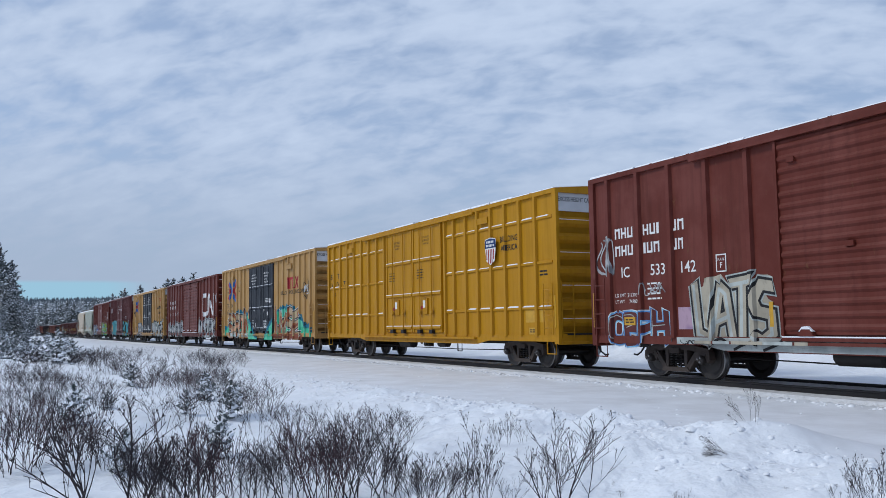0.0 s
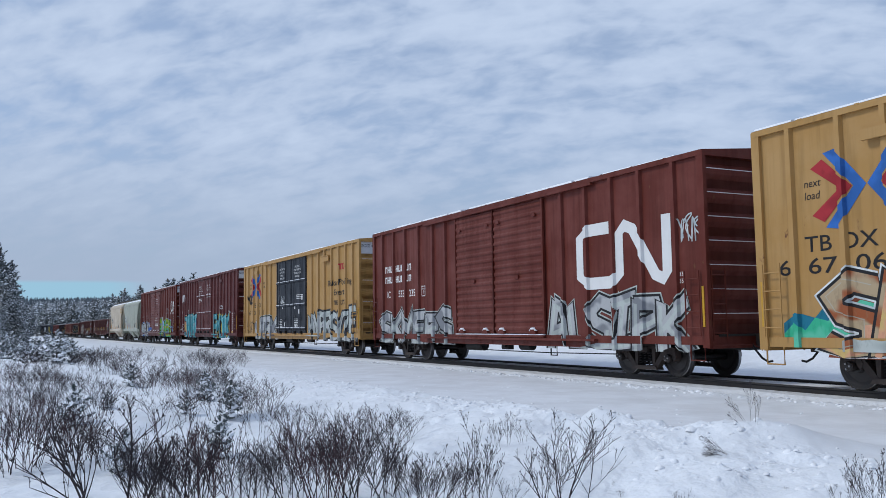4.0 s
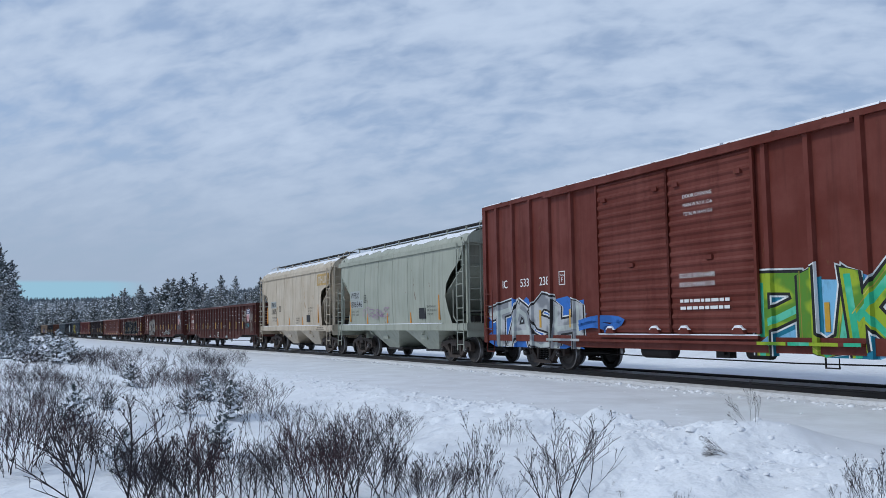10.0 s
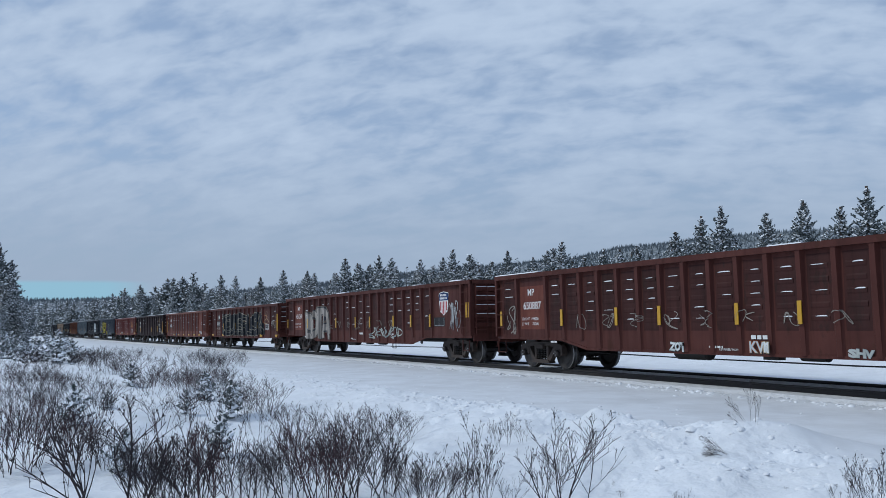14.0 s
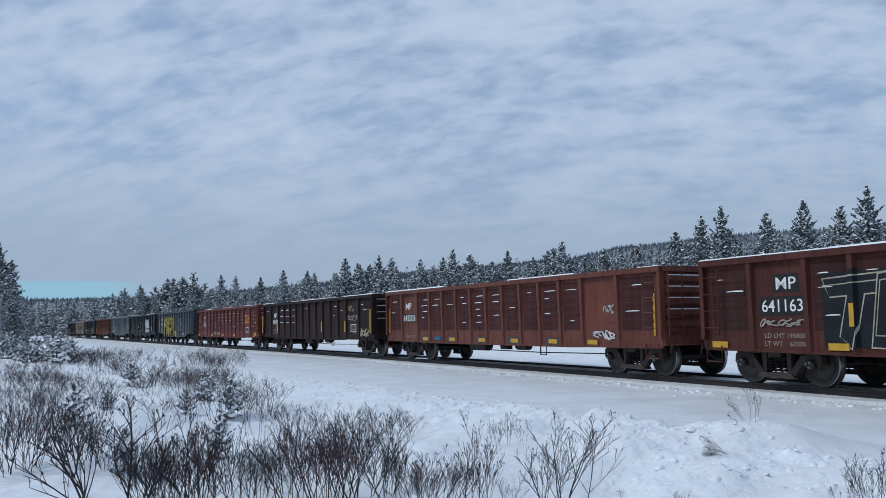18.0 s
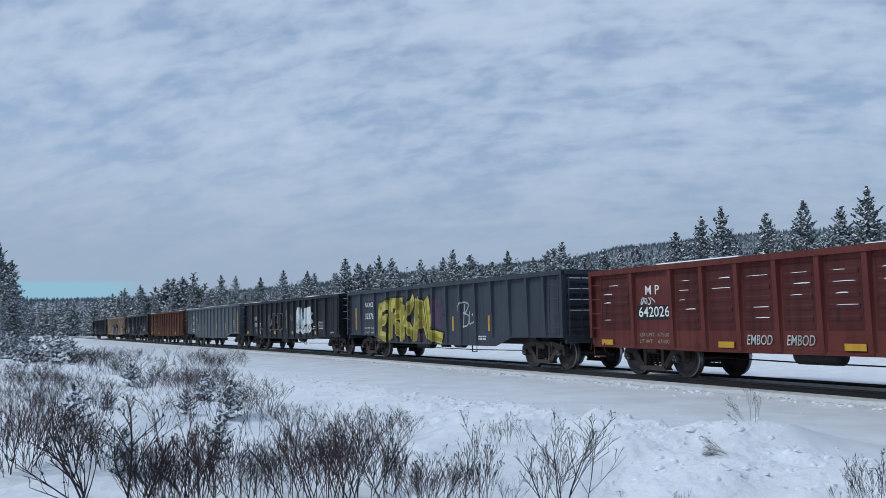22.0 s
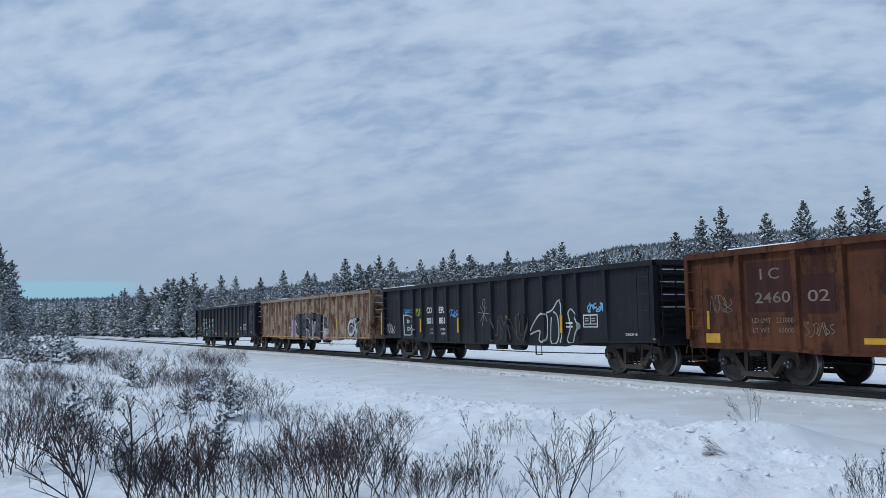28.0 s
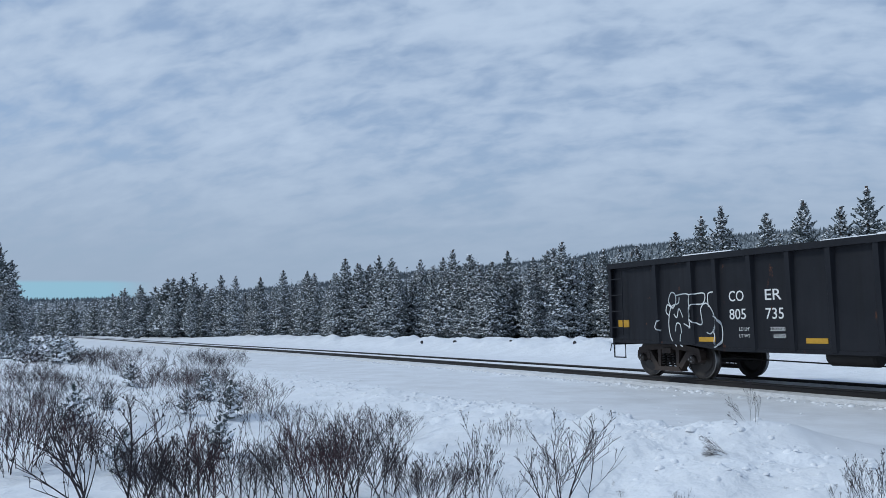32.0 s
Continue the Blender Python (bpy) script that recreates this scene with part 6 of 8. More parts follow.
def cars_j_k():
    posts = [-8.96, -7.38] + [-6.53 + 0.805 * i for i in range(18)] + [9.45]
    for n, (label, f, b, num) in enumerate((("long red-brown gondola with pressed sides and a shield emblem", 35.91, 14.6, "650887"), ("long red-brown gondola with a faded pale spray-painted patch", 12.87, -8.4, "651269"))):
        car, half, prof = gondola(label, f, b, 2.80, "brown", posts, 8.35, 5, (0.75, 0.5)[n], 0.62, 61 + n, 0.3, panel_mat="brown_panel", flats=(-8.2, 8.0), belly=0.86)
        shield(car, 7.75, 1.65, 0.66, 0.84, 1.447)
        part("number_patch", Shape().box(-8.82, -7.5, -1.446, -1.44, 1.15, 2.42), MAT["scarlet"], car, "fresher red patch under the number")
        lettering(car, "MP", -8.4, 2.14, 0.2, YG + 0.004)
        lettering(car, num, -8.65, 1.74, 0.22, YG + 0.004, width=0.95)
        lettering(car, "LD LMT  199000", -8.75, 1.42, 0.08, YG + 0.004, width=0.9)
        lettering(car, "LT WT     70700", -8.75, 1.27, 0.08, YG + 0.004, width=0.9)
        post_marks(car, [-9.82, -6.53, -4.115, -2.505, -0.09, 1.52, 3.935, 5.545, 7.155])
        part("reflector", Shape().box(9.65, 9.95, -1.452, -1.44, 1.55, 2.05), MAT["reflector"], car, "yellow reflective patch")
        part("lading_panel", Shape().box(7.3, 8.15, -1.449, -1.44, 1.26, 1.58), MAT["ink"], car, "black consolidated stencil panel")
        part("stencil_frame", Shape().box(7.36, 7.375, -1.4515, -1.449, 1.3, 1.54).box(7.7, 7.715, -1.4515, -1.449, 1.3, 1.54).box(8.08, 8.095, -1.4515, -1.449, 1.3, 1.54).box(7.36, 8.095, -1.4515, -1.449, 1.285, 1.3), MAT["g_silver"], car)
        for k in range(9):
            x = -5.9 + 0.805 * 2 * k * 0.72
            scribble(car, x, x + 0.4, 1.15, 1.6, 1.46, "chalk", 620 + k + 20 * n, 2, 0.007, prof)
        lines(car, -7.2, 0.78, 0.3, 1, 0.1, 1.462, None, 61)
        lines(car, -1.0, 0.75, 0.4, 1, 0.1, 1.462, None, 62)
        lines(car, 0.2, 0.95, 0.5, 1, 0.1, 1.462, None, 63, 0.08)
        lines(car, 3.6, 0.95, 0.35, 1, 0.1, 1.462, None, 64)
        lettering(car, "RETAINER VALVE", -0.7, 0.7, 0.05, 1.463, width=0.55)
        if n == 0:
            spray(car, prof, 0.15, 0.72, 0.66, 0.92, "KVM", "g_white", "g_tan", None, 66, halo=None)
            spray(car, prof, 2.5, 3.0, 0.64, 0.8, "SHV", "g_pale", "g_silver", None, 67)
            spray(car, prof, -2.25, -1.75, 0.65, 0.86, "ZOT", "g_white", "g_pale", None, 68)
            scribble(car, 6.95, 7.7, 1.95, 2.4, 1.46, "chalk", 62, 7, 0.016, prof)
            scribble(car, 7.0, 7.65, 1.62, 1.95, 1.46, "chalk", 162, 6, 0.014, prof)
            scribble(car, 8.6, 9.4, 1.6, 2.35, 1.46, "chalk", 63, 9, 0.013, prof)
            scribble(car, 8.65, 9.35, 0.98, 1.7, 1.46, "faded", 163, 11, 0.010, prof)
            scribble(car, 8.05, 8.4, 1.32, 1.6, 1.46, "g_teal", 65, 3, 0.016, prof)
            scribble(car, -9.6, -9.0, 0.95, 1.9, 1.46, "chalk", 69, 3, 0.014, prof)
        else:
            wild(car, prof, -7.0, -3.6, 0.8, 2.05, "BOTA", "chalk", "g_slate", 66, halo="faded", weight=0.175, floor=0.7)
            scribble(car, 1.5, 4.6, 0.8, 1.3, 1.46, "g_pale", 67, 9, 0.02, prof)
            scribble(car, 8.5, 9.3, 1.0, 2.2, 1.46, "g_silver", 70, 5, 0.016, prof)


def stencil(car, x, z=1.16):
    """Black inspection panel in a white frame with two fields."""
    p = part("stencil_panel", Shape().box(x, x + 0.62, -1.448, -1.44, z, z + 0.34), MAT["white"], car, "white-framed black stencil panel")
    for a, b in ((0.03, 0.30), (0.325, 0.59)):
        part("field", Shape().box(x + a, x + b, -1.452, -1.448, z + 0.10, z + 0.31), MAT["ink"], p)
    part("field", Shape().box(x + 0.03, x + 0.59, -1.452, -1.448, z + 0.025, z + 0.08), MAT["ink"], p)
    lines(car, x + 0.08, z + 0.22, 0.16, 2, 0.06, 1.4525, MAT["g_silver"], 5, 0.025)
    lines(car, x + 0.37, z + 0.22, 0.16, 2, 0.06, 1.4525, MAT["g_silver"], 6, 0.025)


def cars_l_o():
    posts = [-6.7, -5.3] + [-4.27 + 1.028 * i for i in range(10)] + [6.48]
    flats = (-6.0, 5.7)
    # L: red-brown, pale outlined letters on dark blocks
    car, half, prof = gondola("dark red-brown gondola covered in pale outlined spray paint", -10.0, -27.0, 2.64, "brown", posts, 6.5, 4, 0.7, 0.68, 71, 0.6, 0.70, panel_mat="brown_panel", flats=flats)
    for x0, x1, z0, z1 in ((-6.13, -5.5, 1.88, 2.24), (-6.5, -5.36, 1.42, 1.80)):
        part("dark_patch", Shape().box(x0, x1, -1.446, -1.44, z0, z1), MAT["ink"], car)
    lettering(car, "MP", -6.06, 1.94, 0.24, YG + 0.004, width=0.5)
    lettering(car, "641163", -6.44, 1.50, 0.24, YG + 0.004, width=1.02)
    lettering(car, "LD LMT 195800", -6.4, 0.98, 0.09, YG, MAT["chalk"], width=1.0)
    lettering(car, "LT WT    67200", -6.4, 0.82, 0.09, YG, MAT["chalk"], width=1.0)
    colour_band(car, prof, [(-4.95, 2.2), (-4.1, 2.2), (-3.2, 2.15), (-1.2, 2.2), (0.1, 2.3), (0.75, 1.6), (1.5, 1.0)], 0.82, "g_night", 0.002, 74, 0.05, 0.5)
    colour_band(car, prof, [(2.0, 1.1), (2.2, 1.9), (3.2, 2.2), (4.0, 2.25), (4.9, 1.7), (5.4, 1.2)], 0.88, "g_night", 0.002, 75, 0.05, 0.5)
    wild(car, prof, -4.85, 5.0, 0.95, 2.1, "TEUIBRLSK", "g_night", "g_bone", 72, weight=0.17, lean=0.15, floor=0.76, edge=0.026, shine="g_bone")
    doodle(car, prof, [[(5.6, 1.5), (5.35, 1.9), (5.7, 2.25), (6.1, 2.0), (6.0, 1.55), (5.6, 1.5)], [(5.75, 1.6), (5.8, 2.2)], [(5.4, 1.7), (6.0, 1.95)]], "faded", 0.014, 0.008)
    scribble(car, 5.2, 6.3, 1.45, 2.1, 1.46, "g_tan", 73, 2, 0.02, prof)
    scribble(car, 6.7, 7.4, 1.2, 1.75, 1.46, "chalk", 76, 4, 0.014, prof)
    scribble(car, 7.5, 7.95, 1.5, 2.0, 1.46, "g_orange", 77, 4, 0.014, prof)
    scribble(car, -6.5, -5.35, 1.2, 1.36, 1.46, "chalk", 78, 7, 0.012)
    stencil(car, 5.45)
    post_marks(car, [-4.27, -1.17, 3.97], 1.2, 0.42)
    part("reflector", Shape().box(8.04, 8.18, -1.575, -1.55, 1.1, 2.05), MAT["reflector"], car, "yellow reflective strip")
    pads(car, [-7.85, -4.85, 4.4, 7.4], 0.76, 0.45, 0.13)
    # M: brick red, dark panels
    car, half, prof = gondola("brick-red gondola with dark pressed panels and yellow marks along its sill", -28.4, -45.45, 2.64, "brick_red", posts, 6.5, 5, 0.65, 0.68, 74, 0.5, 0.70, panel_mat="maroon_panel", flats=flats)
    part("dark_patch", Shape().box(-6.64, -5.5, -1.446, -1.44, 1.42, 1.74), MAT["ink"], car)
    part("number_patch", Shape().box(5.05, 6.35, -1.446, -1.44, 1.3, 2.35), MAT["scarlet"], car, "rusty red repainted patch")
    lettering(car, "MP", -6.4, 1.92, 0.24, YG + 0.004, width=0.5)
    lettering(car, "642006", -6.62, 1.47, 0.24, YG + 0.006, width=1.08)
    lettering(car, "LT WT   67200", -6.4, 0.85, 0.09, YG, MAT["chalk"], width=0.85)
    for x in (-4.92, -2.82, -0.75, 1.25, 3.3):
        part("dark_patch", Shape().box(x - 0.12, x + 0.62, -1.464, -1.44, 0.72, 0.92), MAT["slate"], car)
    pads(car, [-4.85, -2.75, -0.68, 1.32, 3.37, 5.2], 0.755, 0.42, 0.12)
    marks(car, [-8.02, 7.78], 1.0, 1.0, 0.1)
    scribble(car, 5.5, 6.3, 0.85, 1.15, 1.46, "g_white", 76, 5, 0.016, prof)
    scribble(car, 5.9, 6.3, 1.55, 1.8, 1.46, "g_silver", 79, 4, 0.014, prof)
    part("dark_patch", Shape().box(-3.9, -3.4, -1.462, -1.44, 0.78, 0.9), MAT["g_sea"], car)
    # N: dark umber
    car, half, prof = gondola("dark umber gondola with pressed panels between heavy posts", -46.97, -63.95, 2.64, "umber", posts, 6.5, 5, 0.12, 0.70, 77, 0.6, 0.74, panel_mat="umber_panel", flats=flats)
    lettering(car, "MP", -6.22, 1.84, 0.25, YG, width=0.46)
    lettering(car, "643589", -6.45, 1.48, 0.25, YG, width=1.1)
    part("number_patch", Shape().box(-6.0, -5.35, -1.444, -1.44, 1.0, 1.42), MAT["brick_red"], car, "bare red patch in the dark paint")
    lettering(car, "LD LMT 196000", -6.4, 1.1, 0.08, YG + 0.004, MAT["chalk"], width=0.9)
    lettering(car, "LT WT   67000", -6.4, 0.95, 0.08, YG + 0.004, MAT["chalk"], width=0.9)
    post_marks(car, [-5.28, 1.9, 4.99], 1.05, 0.5)
    part("reflector", Shape().box(-8.16, -8.04, -1.575, -1.55, 1.0, 2.0), MAT["reflector"], car, "yellow reflective strip")
    part("reflector", Shape().box(7.9, 8.02, -1.575, -1.55, 1.0, 2.0), MAT["reflector"], car, "yellow reflective strip")
    for i, x in enumerate((-5.05, -4.05, -3.0)):
        for z in (2.2, 1.88, 1.55):
            part("ridge_snow", Shape().prism([(x, z), (x + 0.62, z), (x + 0.56, z + 0.02), (x + 0.06, z + 0.014)], "y", -1.468, -1.446), MAT["snow_cap"], car)
    part("spray_block", Shape().box(5.75, 6.2, -1.4435, -1.44, 0.98, 1.42), MAT["brick_red"], car)
    stencil(car, 5.45, 1.05)
    scribble(car, 5.2, 6.3, 1.5, 1.85, 1.46, "chalk", 83, 5, 0.014, prof)
    scribble(car, 6.65, 7.5, 0.85, 1.2, 1.46, "g_bone", 78, 6, 0.03, prof)
    scribble(car, 5.2, 5.9, 1.9, 2.3, 1.46, "g_tan", 84, 6, 0.012, prof)
    # O: maroon red
    car, half, prof = gondola("dull red gondola with snow dashes on its ribbed panels", -65.19, -82.78, 2.66, "dull_red", posts, 6.5, 5, 1.0, 0.68, 79, 0.6, 0.70, panel_mat="red_panel", flats=flats)
    lettering(car, "M P", -6.25, 1.98, 0.22, YG, width=0.5)
    part("dark_patch", Shape().box(-6.56, -5.32, -1.446, -1.44, 1.38, 1.72), MAT["ink"], car)
    lettering(car, "642026", -6.5, 1.45, 0.24, YG + 0.006, width=1.1)
    lettering(car, "LD LMT  67500", -6.5, 0.98, 0.09, YG, MAT["chalk"], width=1.05)
    lettering(car, "LT WT    67400", -6.5, 0.82, 0.09, YG, MAT["chalk"], width=1.05)
    pads(car, [-7.98, -3.85, -0.7, 2.4, 7.3], 0.76, 0.45, 0.13)
    pads(car, [7.3], 0.79, 0.6, 0.2)
    lettering(car, "EMBOD", -3.05, 0.84, 0.2, 1.466, MAT["g_pale"], width=0.66, lean=0.15)
    lettering(car, "EMBOD", -2.02, 0.84, 0.2, 1.466, MAT["g_pale"], width=0.66, lean=0.15)
    scribble(car, -6.4, -5.9, 1.74, 1.92, 1.46, "g_white", 86, 4, 0.014)
    scribble(car, 5.3, 6.25, 1.5, 2.15, 1.46, "g_orange", 81, 2, 0.03, prof)
    scribble(car, 5.5, 6.1, 1.6, 1.9, 1.46, "g_orange", 82, 4, 0.018, prof)
    scribble(car, 2.75, 2.95, 1.1, 2.0, 1.46, "chalk", 85, 1, 0.018, prof)
    stencil(car, 5.4, 0.98)
    marks(car, [7.9], 1.2, 0.9, 0.1)


def cars_p_v():
    posts = [-6.84, -5.28] + [-4.0 + 1.04 * i for i in range(10)] + [6.4, 7.3]
    car, half, prof = gondola("slate-grey gondola with big yellow block-letter spray paint", -84.11, -101.45, 2.80, "slate", posts, 6.55, 0, 0, 0.64, 91, 0.0)
    part("dark_patch", Shape().box(-6.45, -5.42, -1.446, -1.44, 2.05, 2.36), MAT["ink"], car)
    lettering(car, "NOKL", -6.4, 2.1, 0.2, YG + 0.004, width=0.95)
    lettering(car, "323761", -6.4, 1.6, 0.24, YG, width=1.05)
    lettering(car, "LD LMT  2173", -6.45, 1.18, 0.08, YG, width=1.0)
    lettering(car, "LT WT    687", -6.45, 0.99, 0.08, YG, width=1.0)
    wild(car, prof, -4.85, 0.75, 0.80, 2.2, "ERKAL", "g_yellow", "ink", 92, drop="ink", cloud="g_purple", weight=0.18, accent="g_gold", shine="g_bone", lean=0.18, grow=0.03)
    marks(car, [-7.5], 1.15, 0.95, 0.12)
    marks(car, [1.6, 4.05], 1.1, 0.5, 0.1)
    doodle(car, prof, [[(2.15, 1.75), (2.3, 2.05), (2.75, 2.0), (2.6, 1.75), (2.4, 1.7), (2.78, 1.6), (2.7, 1.3), (2.35, 1.25)], [(2.5, 2.0), (2.38, 1.2)], [(2.85, 1.75), (2.82, 1.35), (3.1, 1.4)], [(3.0, 1.68), (3.06, 1.6)]], "g_pale", 0.026)
    wrapped_lettering(car, "HEART", 0.35, 1.92, 0.13, prof, MAT["ink"], 0.5)
    wrapped_lettering(car, "OF", 0.55, 1.77, 0.1, prof, MAT["ink"], 0.2)
    wrapped_lettering(car, "GOLD", 0.62, 1.62, 0.12, prof, MAT["ink"], 0.45)
    lines(car, 3.4, 0.9, 0.5, 2, 0.08, YG, None, 94)
    posts_q = [-6.59, -5.4, -4.64, -3.65, -2.65, -1.7, -0.7, 0.44, 1.45, 2.43, 3.39, 4.36, 5.03, 6.27]
    for label, f, b, num, seed, tags in (("black gondola with white blurred spray-painted blocks", -102.56, -119.84, "805  709", 95, 0),
                                         ("black gondola with white outlined spray-painted loops", -158.34, -175.48, "801  881", 96, 1),
                                         ("black gondola with a white line-drawn figure, last car of the train", -195.42, -212.88, "805  735", 97, 2)):
        car, half, prof = gondola(label, f, b, 2.80, "black", posts_q, 6.75, 0, 0, 0.70, seed, 0.45, 0.82)
        o = -1.95 if tags == 0 else 0.0
        lettering(car, "CO", -4.31 + o, 1.74, 0.22, YG, width=0.42)
        lettering(car, "ER", (-3.32 if tags else -5.8), 1.74, 0.22, YG, width=0.42)
        lettering(car, num.split()[0], -4.31 + o * 0.93, 1.36, 0.22, YG, width=0.46)
        lettering(car, num.split()[1], -3.32 + o * 0.91, 1.36, 0.22, YG, width=0.46)
        lettering(car, "LD LMT", -4.05 + o, 1.12, 0.07, YG)
        lettering(car, "LT WT", -4.05 + o, 0.98, 0.07, YG)
        lettering(car, ("219400", "219400", "220200")[tags], -3.22 + o, 1.12, 0.08, YG, width=0.38)
        lettering(car, ("66600", "66600", "65800")[tags], -3.14 + o, 0.98, 0.08, YG, width=0.30)
        if tags == 2:
            pads(car, [-8.1], 1.2, 0.42, 0.18, 1.443)
            pads(car, [-5.25, -2.35, 0.6, 3.8], 0.88, 0.5, 0.1, 1.443)
        elif tags == 0:
            pads(car, [-7.95, -5.0, -2.2, 1.0, 4.65], 0.93, 0.42, 0.15, 1.443)
        else:
            post_marks(car, [-4.64, -1.7, 1.45, 4.36], 1.05, 0.5)
            post_marks(car, [-8.3], 0.95, 0.9, 0.1, 1.56)
        stencil(car, 5.25, 1.2)
        lettering(car, "2 INCH HF", 8.05 - 0.95, 0.99, 0.07, YG + 0.1)
        lines(car, 4.4, 1.3, 0.35, 2, 0.1, YG, None, seed)
        if tags == 0:
            spray(car, prof, -3.25, -0.55, 1.05, 2.1, "UBU", "black", "chalk", None, 98, shade=None, line=0.055)
            for x0, x1, z0, z1, sd in ((1.75, 2.7, 0.98, 2.3, 5), (2.55, 3.4, 0.95, 1.7, 6), (3.25, 4.45, 1.0, 2.35, 7)):
                pts = blob(x0, x1, z0, z1, sd, 0.10, 30)
                part("spray_cloud", wrapped(pts, [tuple(range(30))], prof, 0.004 + 0.002 * (sd - 5), "spray_cloud", [MAT["g_white"]]), None, car)
            scribble(car, 2.7, 3.3, 1.6, 2.1, 1.45, "g_teal", 107, 4, 0.03, prof)
            scribble(car, 1.8, 4.3, 1.1, 1.5, 1.45, "ink", 108, 6, 0.012, prof)
            part("chalk_line", Shape().box(0.02, 0.055, -1.447, -1.44, 1.2, 2.25), MAT["g_white"], car)
            scribble(car, 0.8, 1.2, 1.6, 2.0, 1.45, "chalk", 100, 3, 0.01, prof)
            scribble(car, -5.0, -4.5, 1.12, 1.3, 1.45, "chalk", 109, 3, 0.01, prof)
        if tags == 1:
            wild(car, prof, 0.4, 2.45, 0.82, 1.5, "UYNU", "black", "faded", 102, weight=0.17, edge=0.018, floor=0.74)
            doodle(car, prof, [[(2.65, 1.1), (2.75, 1.25), (3.1, 1.55), (3.4, 1.6), (3.55, 1.45), (3.5, 0.9), (3.3, 0.78), (3.1, 0.85), (3.15, 1.1), (2.9, 1.08), (2.65, 1.0)],
                               [(3.5, 1.62), (3.8, 1.7), (4.1, 1.95), (4.35, 1.85), (4.3, 1.2), (4.15, 0.78)], [(3.75, 1.5), (3.7, 0.82), (3.95, 0.76), (4.1, 1.0), (4.05, 1.5), (3.85, 1.65)],
                               [(4.55, 1.6), (4.7, 1.7), (4.95, 1.5), (5.1, 1.25), (5.0, 1.05), (4.85, 1.0), (4.75, 0.78), (4.5, 0.85), (4.65, 1.2), (4.55, 1.6)]], "g_pale", 0.024)
            spray(car, prof, -6.3, -5.4, 0.9, 1.75, "B", "black", "g_pale", None, 110, shade=None)
            scribble(car, -6.3, -5.5, 1.75, 1.95, 1.45, "g_sky", 103, 5, 0.016, prof)
            scribble(car, -2.45, -1.85, 1.55, 1.85, 1.45, "g_sky", 104, 5, 0.018, prof)
            scribble(car, 5.45, 6.1, 1.6, 1.85, 1.45, "g_sky", 111, 5, 0.018, prof)
            scribble(car, -5.2, -4.75, 1.6, 1.95, 1.45, "g_lime", 112, 3, 0.018, prof)
            doodle(car, prof, [[(-0.2, 1.25), (0.0, 2.0), (-0.1, 2.12), (-0.16, 1.95), (0.0, 1.8)], [(-0.45, 1.7), (0.22, 1.65)], [(-0.32, 1.9), (0.12, 1.4)], [(0.1, 1.88), (-0.3, 1.42)]], "chalk", 0.009)
            scribble(car, -8.0, -7.3, 1.0, 1.4, 1.45, "g_white", 114, 4, 0.012, prof)
            marks(car, [8.0], 0.9, 0.95, 0.1)
        if tags == 2:
            doodle(car, prof, [[(-6.05, 1.62), (-6.2, 1.78), (-6.12, 1.98), (-5.98, 1.96), (-5.96, 1.76), (-6.08, 1.64), (-6.24, 1.72), (-6.3, 1.56), (-6.2, 1.46)],
                               [(-5.98, 1.92), (-5.56, 1.94), (-5.54, 1.7), (-5.42, 1.2), (-5.72, 1.28)], [(-5.84, 1.88), (-5.88, 1.74), (-6.12, 1.66), (-6.22, 1.3), (-6.16, 0.95), (-5.98, 0.76)],
                               [(-6.0, 1.1), (-5.96, 1.28), (-5.84, 1.26), (-5.8, 1.06)], [(-5.84, 1.04), (-5.86, 0.82), (-5.78, 0.76)], [(-6.04, 1.5), (-5.94, 1.42), (-5.86, 1.62), (-5.74, 1.42)],
                               [(-5.44, 1.92), (-5.04, 1.94), (-5.08, 1.72), (-5.4, 1.68), (-5.44, 1.38), (-5.14, 1.26), (-5.16, 1.6), (-4.98, 1.72), (-4.78, 1.5), (-4.74, 1.24), (-4.86, 1.06), (-5.0, 1.08)],
                               [(-4.72, 1.96), (-4.92, 1.92), (-4.92, 1.64)], [(-4.74, 1.44), (-4.6, 1.38), (-4.52, 1.1), (-4.58, 0.82), (-4.72, 0.78), (-4.66, 1.02), (-4.78, 1.2)],
                               [(-6.52, 1.36), (-6.6, 1.2), (-6.5, 1.12)]], "g_white", 0.013, 0.008)
            doodle(car, prof, [[(-0.15, 0.95), (-0.12, 1.4), (-0.16, 1.9)], [(-0.26, 1.72), (-0.16, 1.92), (-0.06, 1.74)]], "g_red", 0.013)
            circle_mark(car, 7.0, 1.95, 0.32)
    posts_r = [-7.3, -6.5] + [-5.35 + 1.05 * i for i in range(12)] + [7.2]
    car, half, prof = gondola("blue-grey gondola with long yellow reflective strips", -121.07, -138.47, 2.84, "steel_blue", posts_r, 6.55, 0, 0, 0.64, 111, 0.8)
    lettering(car, "NOKL", -6.3, 2.06, 0.22, YG, width=0.75)
    lettering(car, "323850", -6.3, 1.6, 0.22, YG, width=0.8)
    lines(car, -6.3, 1.2, 0.8, 2, 0.14, YG, None, 112)
    placard(car, -4.9, 1.9, None, YG, 0.24)
    marks(car, [-6.9, -4.2, -2.0, 1.6, 4.3], 1.15, 0.5, 0.1)
    marks(car, [7.4], 1.1, 1.25, 0.13)
    for k, row in enumerate(("IL   52-6", "IW    9-8", "IH    5-6", "CUFT 2791")):
        lettering(car, row, 6.35, 1.75 - 0.13 * k, 0.07, YG, width=0.4)
    lettering(car, "2 INCH HF COMP SHOES", 7.0, 0.98, 0.07, 1.545, width=1.2)
